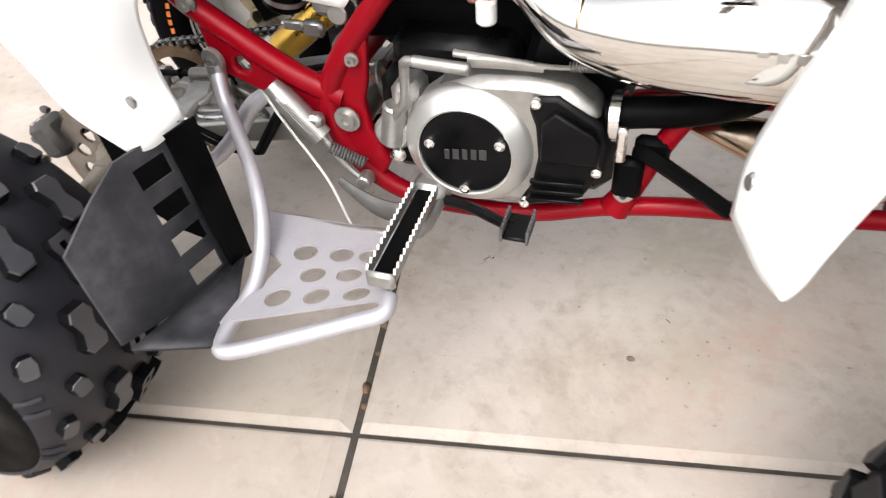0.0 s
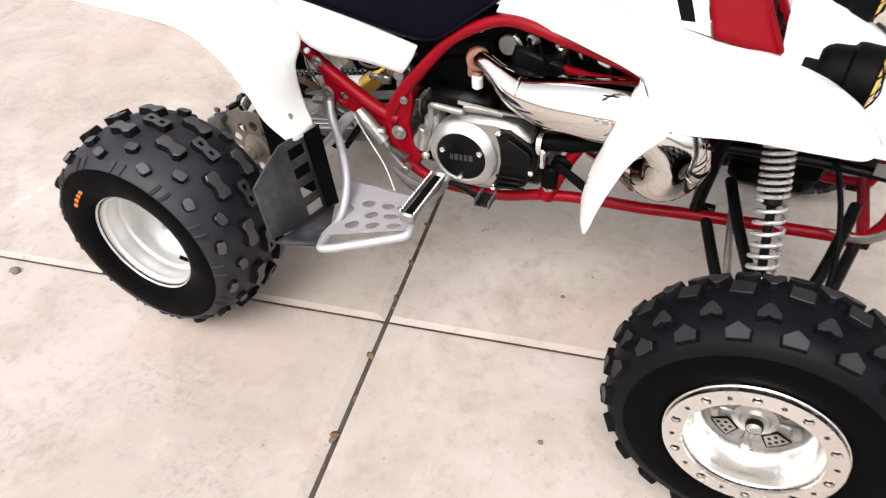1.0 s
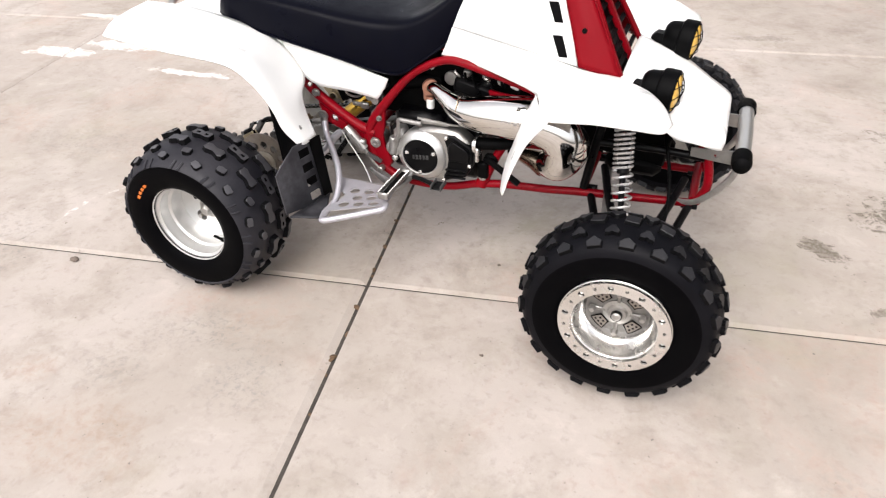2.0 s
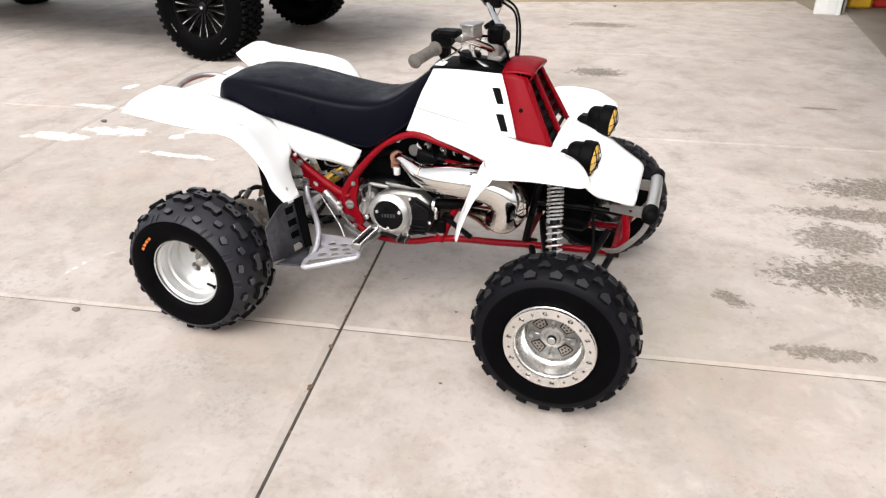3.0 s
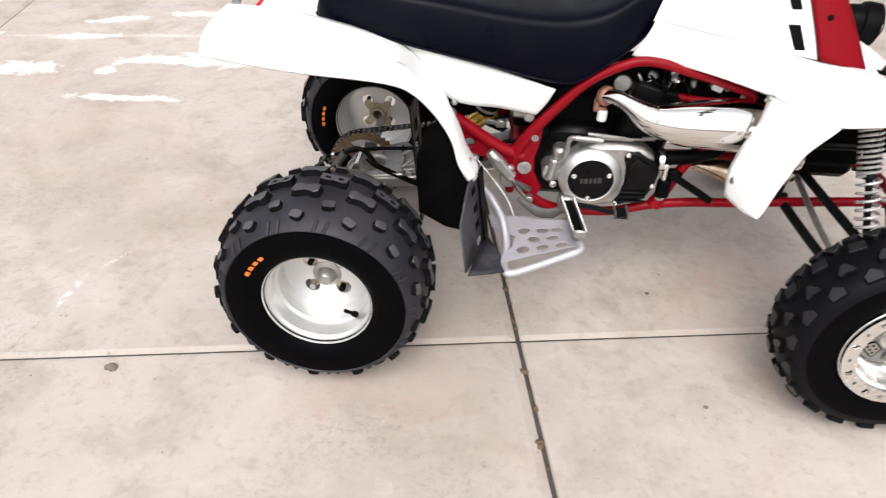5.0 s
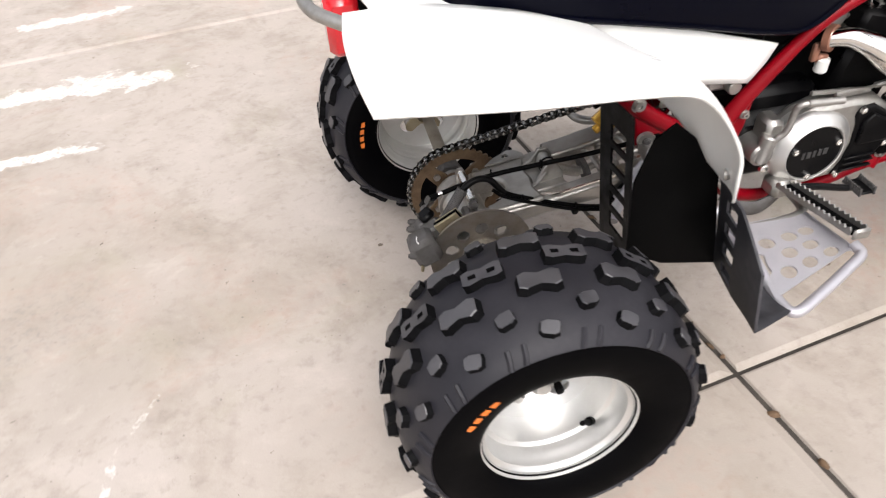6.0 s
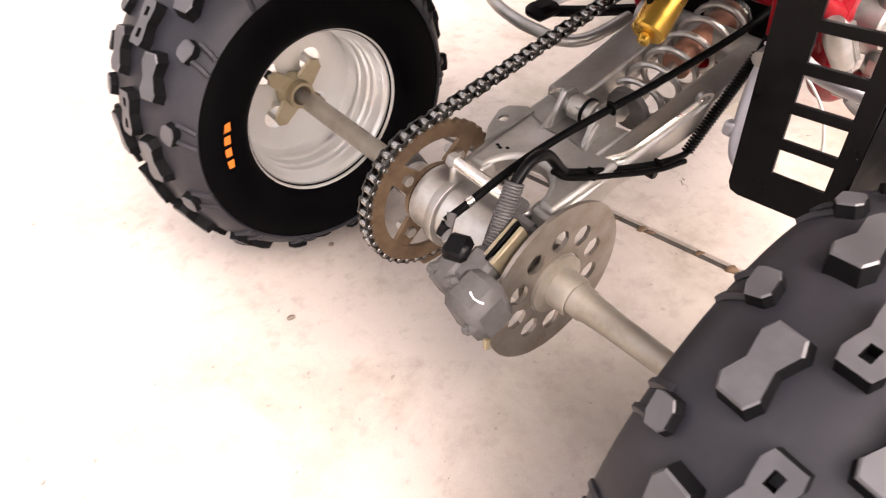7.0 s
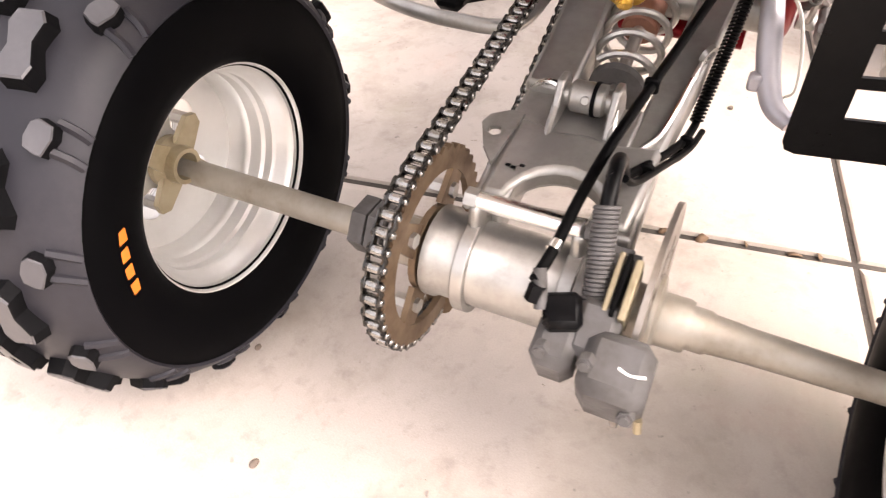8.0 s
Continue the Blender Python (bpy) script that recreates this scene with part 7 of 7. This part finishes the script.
def truck_wheel(x, k):
    c, out = Vector((x, (NEAR_Y if k < 0 else FAR_Y) - k * 0.16, TR)), Vector((0, k, 0))
    prof = [(0.255, 0.135), (0.29, 0.155), (0.34, 0.165), (0.39, 0.16), (0.42, 0.145), (0.432, 0.10), (0.435, 0)]
    tyre = part("wheel", Shape().spin(prof + [(r, -w) for r, w in reversed(prof[:-1])], c, out, 48), SIDEWALL, truck, "large black mud tyre on a black rim", smooth=40)
    lug = Shape()
    for i in range(44):
        a = 2 * math.pi * i / 44
        m = Matrix.Rotation(-a, 3, "Y")
        for w, sx in ((-0.125, 0.034), (-0.06, 0.04), (0.0, 0.034), (0.06, 0.04), (0.125, 0.034)):
            b_ = a + (0.07 if abs(w) in (0.06,) else 0)
            er = Vector((math.cos(b_), 0, math.sin(b_)))
            lug.box(c + er * (0.430 if abs(w) > 0.1 else 0.436) + out * w, (0.022, 0.052, sx), 0.003, Matrix.Rotation(-b_, 3, "Y"))
    part("tread", lug, FLANK, tyre, smooth=0)
    part("rim", Shape().spin([(0.262, 0.13), (0.262, 0.14), (0.25, 0.145), (0.235, 0.12), (0.225, 0.05), (0, 0.04)], c, out, 40), BLACKPAINT, tyre, "gloss black rim with milled spokes")
    for i in range(8):
        a = 2 * math.pi * i / 8
        er, et = Vector((math.cos(a), 0, math.sin(a))), Vector((-math.sin(a), 0, math.cos(a)))
        s = Shape()
        for sg in (-1, 1):
            s.tube([c + er * 0.05 + et * 0.012 * sg + out * 0.085, c + er * 0.14 + et * 0.022 * sg + out * 0.105, c + er * 0.243 + et * 0.035 * sg + out * 0.125], [0.016, 0.014, 0.014], 6, 2)
        part("spoke", s, BLACKPAINT, tyre)
        s = Shape()
        for sg in (-1, 1):
            s.add([c + er * 0.130 + et * 0.020 * sg + out * 0.1205, c + er * 0.236 + et * (0.035 * sg) + out * 0.1415, c + er * 0.232 + et * (0.043 * sg) + out * 0.1410, c + er * 0.15 + et * 0.025 * sg + out * 0.1225], [(0, 1, 2, 3)])
        part("milled_flat", s, SWING, tyre)
    part("centre_cap", Shape().spin([(0, 0.118), (0.03, 0.116), (0.045, 0.105), (0.05, 0.05)], c, out, 20), BLACKPAINT, tyre)
    part("cap_badge", Shape().spin([(0, 0.120), (0.014, 0.1195), (0.016, 0.117)], c, out, 6), ALLOY, tyre)
    for a in (0.5, 2.2, 3.7, 5.4):
        er, et = Vector((math.cos(a), 0, math.sin(a))), Vector((-math.sin(a), 0, math.cos(a)))
        for i in range(3):
            part("marking_bar", Shape().box(c + er * 0.325 + et * 0.03 * (i - 1) + out * 0.163, (0.009, 0.003, 0.018), 0.001, Matrix.Rotation(-a, 3, "Y")), SWING, tyre)


for x in (AXF, AXR):
    for k in (-1, 1):
        truck_wheel(x, k)

# ---- jerry cans and bottle in the garage ----
def fuel_can(name, x, y, w, d, h, material, label):
    can = thing(name, (x, y, 0.005), label, "fuel can", "cans in the garage")
    part("body", Shape().box((x, y, h * 0.45 + 0.006), (w, d, h * 0.9), 0.03), material, can)
    part("shoulder", Shape().box((x - 0.02, y, h * 0.92), (w * 0.7, d * 0.7, h * 0.14), 0.025), material, can)
    part("handle", Shape().tube([(x - w * 0.35, y, h * 0.95), (x - w * 0.2, y, h * 1.12), (x + w * 0.15, y, h * 1.12), (x + w * 0.3, y, h * 0.95)], 0.016, 10, 4), material, can)
    part("spout", Shape().rod((x + w * 0.3, y, h * 0.9), (x + w * 0.45, y - 0.03, h * 1.18), 0.022, 12, 0.003), BLACK, can, "black spout")
    part("side_recess", Shape().box((x + w * 0.05, y - d / 2 - 0.003, h * 0.5), (w * 0.5, 0.012, h * 0.5), 0.005), material, can)


fuel_can("fuel_can", 3.41, 7.82, 0.27, 0.20, 0.46, YELLOWCAN, "yellow plastic fuel can on the garage floor")
fuel_can("fuel_can", 3.70, 7.95, 0.30, 0.20, 0.40, REDCAN, "red plastic fuel can on the garage floor")
fuel_can("fuel_can", 3.99, 8.22, 0.20, 0.18, 0.44, WHITECAN, "white plastic jug beside the red can")
bottle = thing("oil_bottle", (4.22, 8.38, 0.005), "small pale plastic bottle on the garage floor", "bottle")
part("body", Shape().spin([(0, 0.006), (0.05, 0.006), (0.055, 0.02), (0.055, 0.16), (0.03, 0.21), (0.018, 0.22), (0, 0.22)], (4.22, 8.38, 0), (0, 0, 1), 18), WHITECAN, bottle)
part("cap", Shape().rod((4.22, 8.38, 0.22), (4.22, 8.38, 0.25), 0.02, 12, 0.002), BLACK, bottle, "black screw cap")

# ---- litter in the joints and small stones ----
rng = random.Random(5)
for i in range(26):
    s = rng.uniform(-1.6, 0.6)
    p = CROSS + GV * s + GU * rng.uniform(-0.006, 0.006)
    leafs = Shape().sheet([[(-0.012, -0.004, 0), (0, -0.007, 0.002), (0.013, -0.003, 0)], [(-0.012, 0.004, 0.002), (0, 0.007, 0.004), (0.012, 0.004, 0.001)]], 2, 2)
    m = Matrix.Translation((p.x, p.y, -0.0055)) @ Matrix.Rotation(rng.uniform(0, 6.28), 4, "Z") @ Matrix.Rotation(rng.uniform(-0.6, 0.6), 4, "X") @ Matrix.Scale(rng.uniform(0.5, 1.1), 4)
    leafs.v = [m @ v for v in leafs.v]
    tagged(part("dry_leaf", leafs, LEAF, None, "curled brown leaf scrap lying in the slab joint", thick=0.0008), category="leaf", group="leaf scraps in the joint")
for x, y, r in ((-0.526, -0.561, 0.014), (0.849, -0.10, 0.006), (-0.172, 0.254, 0.006), (-0.031, 0.356, 0.005), (0.93, -0.52, 0.006), (1.35, -0.9, 0.005), (-2.05, 1.3, 0.02), (2.55, -0.05, 0.01), (0.62, 6.9, 0.02), (0.75, -1.2, 0.006)):
    me = bmesh.new()
    bmesh.ops.create_icosphere(me, subdivisions=2, radius=r)
    sh = Shape()
    sh.add([Vector((v.co.x * 1.3, v.co.y, v.co.z * 0.55)) * (0.85 + 0.3 * noise.noise(v.co * 90 + Vector((x, y, 0)) * 7)) + Vector((x, y, r * 0.42)) for v in me.verts], [tuple(v.index for v in f.verts) for f in me.faces])
    me.free()
    tagged(part("pebble", sh, CLOD, None, "small brown clod lying on the concrete"), category="pebble", group="crumbs on the driveway")

# ---- stones of the wall and slabs of the driveway ----
rng = random.Random(11)
for row in range(4):
    z, x = 0.335 + row * 0.235, 0.0
    length = (WB - WA).length
    while x < length - 0.05:
        w = min(rng.uniform(0.28, 0.62), length - x)
        h = 0.225
        c = WA + WD * (x + w / 2) + WN * 0.018 + Vector((0, 0, z + h / 2))
        part("stone", Shape().box(c, (w - 0.014, rng.uniform(0.05, 0.075), h), 0.014, Matrix.Rotation(math.atan2(WD.y, WD.x), 3, "Z")), STONE, wall_1, smooth=0)
        x += w
for row in range(4):
    c = (WB + RET) / 2
    d = (RET - WB).normalized()
    part("stone", Shape().box(c + Vector((-d.y, d.x, 0)) * -0.012 + Vector((0, 0, 0.335 + row * 0.235 + 0.112)), ((RET - WB).length - 0.12, 0.05, 0.225), 0.014, Matrix.Rotation(math.atan2(d.y, d.x), 3, "Z")), STONE, wall_2, smooth=0)

US = [-13.8, -11.5, -9.2, -6.9, -4.6, -2.3, 0.0, 7.4, 14.0]
VS = [(j - 5) * PITCH for j in range(12)]


def slab_shape(w, d):
    """A slab whose edges are tooled to a wide slope on two sides and to a narrow one on the others."""
    s = Shape()
    levels = [(0.0055, 0.0040, -0.03), (0.0055, 0.0040, -0.010), (0.0075, 0.0045, -0.0070), (0.0250, 0.0065, -0.0016), (0.0310, 0.0110, 0.0)]
    rings = [[(w / 2 - a if x > 0 else b - w / 2, d / 2 - b if y > 0 else a * 0.65 - d / 2, z) for x, y in ((-1, -1), (1, -1), (1, 1), (-1, 1))] for a, b, z in levels]
    return s.add([p for r in rings for p in r], [(i * 4 + j, i * 4 + (j + 1) % 4, i * 4 + 4 + (j + 1) % 4, i * 4 + 4 + j) for i in range(len(rings) - 1) for j in range(4)] + [tuple(range(len(rings) * 4 - 4, len(rings) * 4))])


kinds = {}
for u0, u1 in zip(US, US[1:]):
    for v0, v1 in zip(VS, VS[1:]):
        size = (round(u1 - u0, 3), round(v1 - v0, 3))
        if size not in kinds:
            kinds[size] = slab_shape(*size).mesh("slab", Vector((0, 0, 0)), 0)
            kinds[size].materials.append(CONCRETE)
        piece("slab", kinds[size], driveway, Matrix.Translation(CROSS + GU * ((u0 + u1) / 2) + GV * ((v0 + v1) / 2)) @ Matrix.Rotation(TURN_G, 4, "Z"))

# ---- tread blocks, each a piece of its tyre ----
def shade_flanks(me, top=None):
    """Grey tops; flanks coloured near black for the shade between the blocks."""
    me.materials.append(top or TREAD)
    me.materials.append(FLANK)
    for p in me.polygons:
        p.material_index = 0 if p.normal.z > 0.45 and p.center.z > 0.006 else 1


def block_mesh(name, outline, h, inset=0.0015, slots=(), top=None):
    n = len(outline)
    cx, cy = sum(p[0] for p in outline) / n, sum(p[1] for p in outline) / n
    grow = lambda p, g: (cx + (p[0] - cx) * g, cy + (p[1] - cy) * g)
    s = Shape()
    lo = [(*grow(p, 1.12), -0.006) for p in outline]
    mid = [(*grow(p, 1.0), h - inset) for p in outline]
    crest = [(*grow(p, 0.93), h) for p in outline]
    s.add(lo + mid + crest, [tuple(range(2 * n, 3 * n))] + [(a, (a + 1) % n, (a + 1) % n + n, a + n) for a in range(n)] + [(a + n, (a + 1) % n + n, (a + 1) % n + 2 * n, a + 2 * n) for a in range(n)])
    for x, y, w, d in slots:
        s.add([(x - w, y - d, h + 0.0004), (x + w, y - d, h + 0.0004), (x + w, y + d, h + 0.0004), (x - w, y + d, h + 0.0004), (x - w, y - d, h - 0.004), (x + w, y - d, h - 0.004), (x + w, y + d, h - 0.004), (x - w, y + d, h - 0.004)],
              [(0, 1, 5, 4), (1, 2, 6, 5), (2, 3, 7, 6), (3, 0, 4, 7), (4, 5, 6, 7)])
    me = s.mesh(name, Vector((0, 0, 0)), 0)
    shade_flanks(me, top)
    return me


def tread(tyre, c, out, prof, rows, count, joined=False, inner=1.0):
    """Rows of (distance across, turn in pitches, mesh, twist)."""
    all_of = Shape()
    for w, lag, mesh, twist in rows:
        aw = abs(w)
        for (r0, w0), (r1, w1) in zip(prof, prof[1:]):
            if w1 <= aw <= w0:
                t = (aw - w1) / (w0 - w1)
                r = r1 + (r0 - r1) * t
                tilt = math.atan2(r1 - r0, w0 - w1)
        for i in range(count):
            a = 2 * math.pi * (i + lag) / count
            er, et = Vector((math.cos(a), 0, math.sin(a))), Vector((-math.sin(a), 0, math.cos(a)))
            nrm = (er * math.cos(tilt) + out * (math.sin(tilt) * (1 if w >= 0 else -1))).normalized()
            lat = et.cross(nrm) * -1
            lat = lat if lat.dot(out) > 0 else -lat
            ct, st = math.cos(twist), math.sin(twist)
            x, y = et * ct + lat * st, lat * ct - et * st
            if x.cross(y).dot(nrm) < 0:
                x = -x
            m = axes(c + er * r + out * (w if w > 0 else w * inner), x, y, nrm)
            if joined:
                all_of.add([m @ v.co for v in mesh.vertices], [tuple(p.vertices) for p in mesh.polygons])
            else:
                piece("tread_block", mesh, tyre, m)
    if joined:
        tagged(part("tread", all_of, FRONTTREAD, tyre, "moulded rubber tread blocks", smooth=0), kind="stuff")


waist = [(-0.029, -0.013), (-0.018, -0.017), (0.002, -0.0105), (0.020, -0.015), (0.030, -0.009), (0.029, 0.013), (0.018, 0.017), (-0.002, 0.0105), (-0.020, 0.015), (-0.030, 0.009)]
hourglass = block_mesh("tread_block", waist, 0.014)
def slotted_mesh():
    """A waisted block with two slots cut through its top."""
    xs = (-0.030, -0.0205, -0.0085, 0.0085, 0.0205, 0.030)
    ys = (0.0115, 0.0145, 0.0125, 0.0125, 0.0145, 0.0115)
    g, cells = 0.0042, []
    for i in range(5):
        x0, x1, y0, y1 = xs[i], xs[i + 1], ys[i], ys[i + 1]
        if i == 2:
            cells.append([(x0, -y0), (0, -0.0105), (x1, -y1), (x1, -g), (x1, g), (x1, y1), (0, 0.0105), (x0, y0), (x0, g), (x0, -g)])
        elif i in (1, 3):
            cells += [[(x0, g), (x1, g), (x1, y1), (x0, y0)], [(x0, -y0), (x1, -y1), (x1, -g), (x0, -g)]]
        else:
            cells.append([(x0, -y0), (x1, -y1), (x1, -g), (x1, g), (x1, y1), (x0, y0), (x0, g), (x0, -g)])
    s = Shape().plate(cells, 0.018, (0, 0, -0.004), (1, 0, 0), (0, 1, 0))
    me = s.mesh("tread_block", Vector((0, 0, 0)), 0)
    shade_flanks(me)
    return me


eight = slotted_mesh()
stub = block_mesh("tread_block", [(-0.013, -0.009), (0.003, -0.011), (0.0125, -0.0075), (0.0135, 0.005), (0.009, 0.010), (-0.004, 0.011), (-0.012, 0.0075), (-0.014, -0.003)], 0.011)
REAR_PROF = [(0.2070, 0.1190), (0.2135, 0.1125), (0.2230, 0.100), (0.2345, 0.068), (0.2405, 0.034), (0.2420, 0.0)]
R_ROWS = [(-0.094, 0.0, stub, 0.2), (-0.060, 0.45, hourglass, -0.15), (-0.017, 0.0, eight, -0.08), (0.026, 0.42, hourglass, -0.15), (0.066, 0.95, stub, 0.2), (0.094, 0.5, stub, -0.3)]
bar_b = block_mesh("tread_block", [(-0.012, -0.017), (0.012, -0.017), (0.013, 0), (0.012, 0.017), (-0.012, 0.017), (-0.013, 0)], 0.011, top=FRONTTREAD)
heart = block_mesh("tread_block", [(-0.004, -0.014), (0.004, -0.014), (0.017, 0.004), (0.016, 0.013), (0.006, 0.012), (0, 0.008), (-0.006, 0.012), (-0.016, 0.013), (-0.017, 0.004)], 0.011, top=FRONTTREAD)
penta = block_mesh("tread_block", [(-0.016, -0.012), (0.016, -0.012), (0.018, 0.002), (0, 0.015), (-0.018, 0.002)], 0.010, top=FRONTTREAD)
FRONT_PROF = [(0.217, 0.090), (0.229, 0.081), (0.238, 0.064), (0.243, 0.04), (0.2455, 0.018), (0.246, 0.0)]
F_ROWS = [(-0.074, 0.0, penta, 0.0), (-0.042, 0.5, heart, math.pi), (0.0, 0.0, bar_b, 1.45), (0.042, 0.5, heart, 0.0), (0.074, 0.0, penta, math.pi)]
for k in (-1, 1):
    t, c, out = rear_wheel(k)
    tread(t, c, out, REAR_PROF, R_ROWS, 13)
for k in (-1, 1):
    t, c, out = front_wheel(k)
    tread(t, c, out, FRONT_PROF, F_ROWS, 20, joined=(k == 1), inner=INNER)
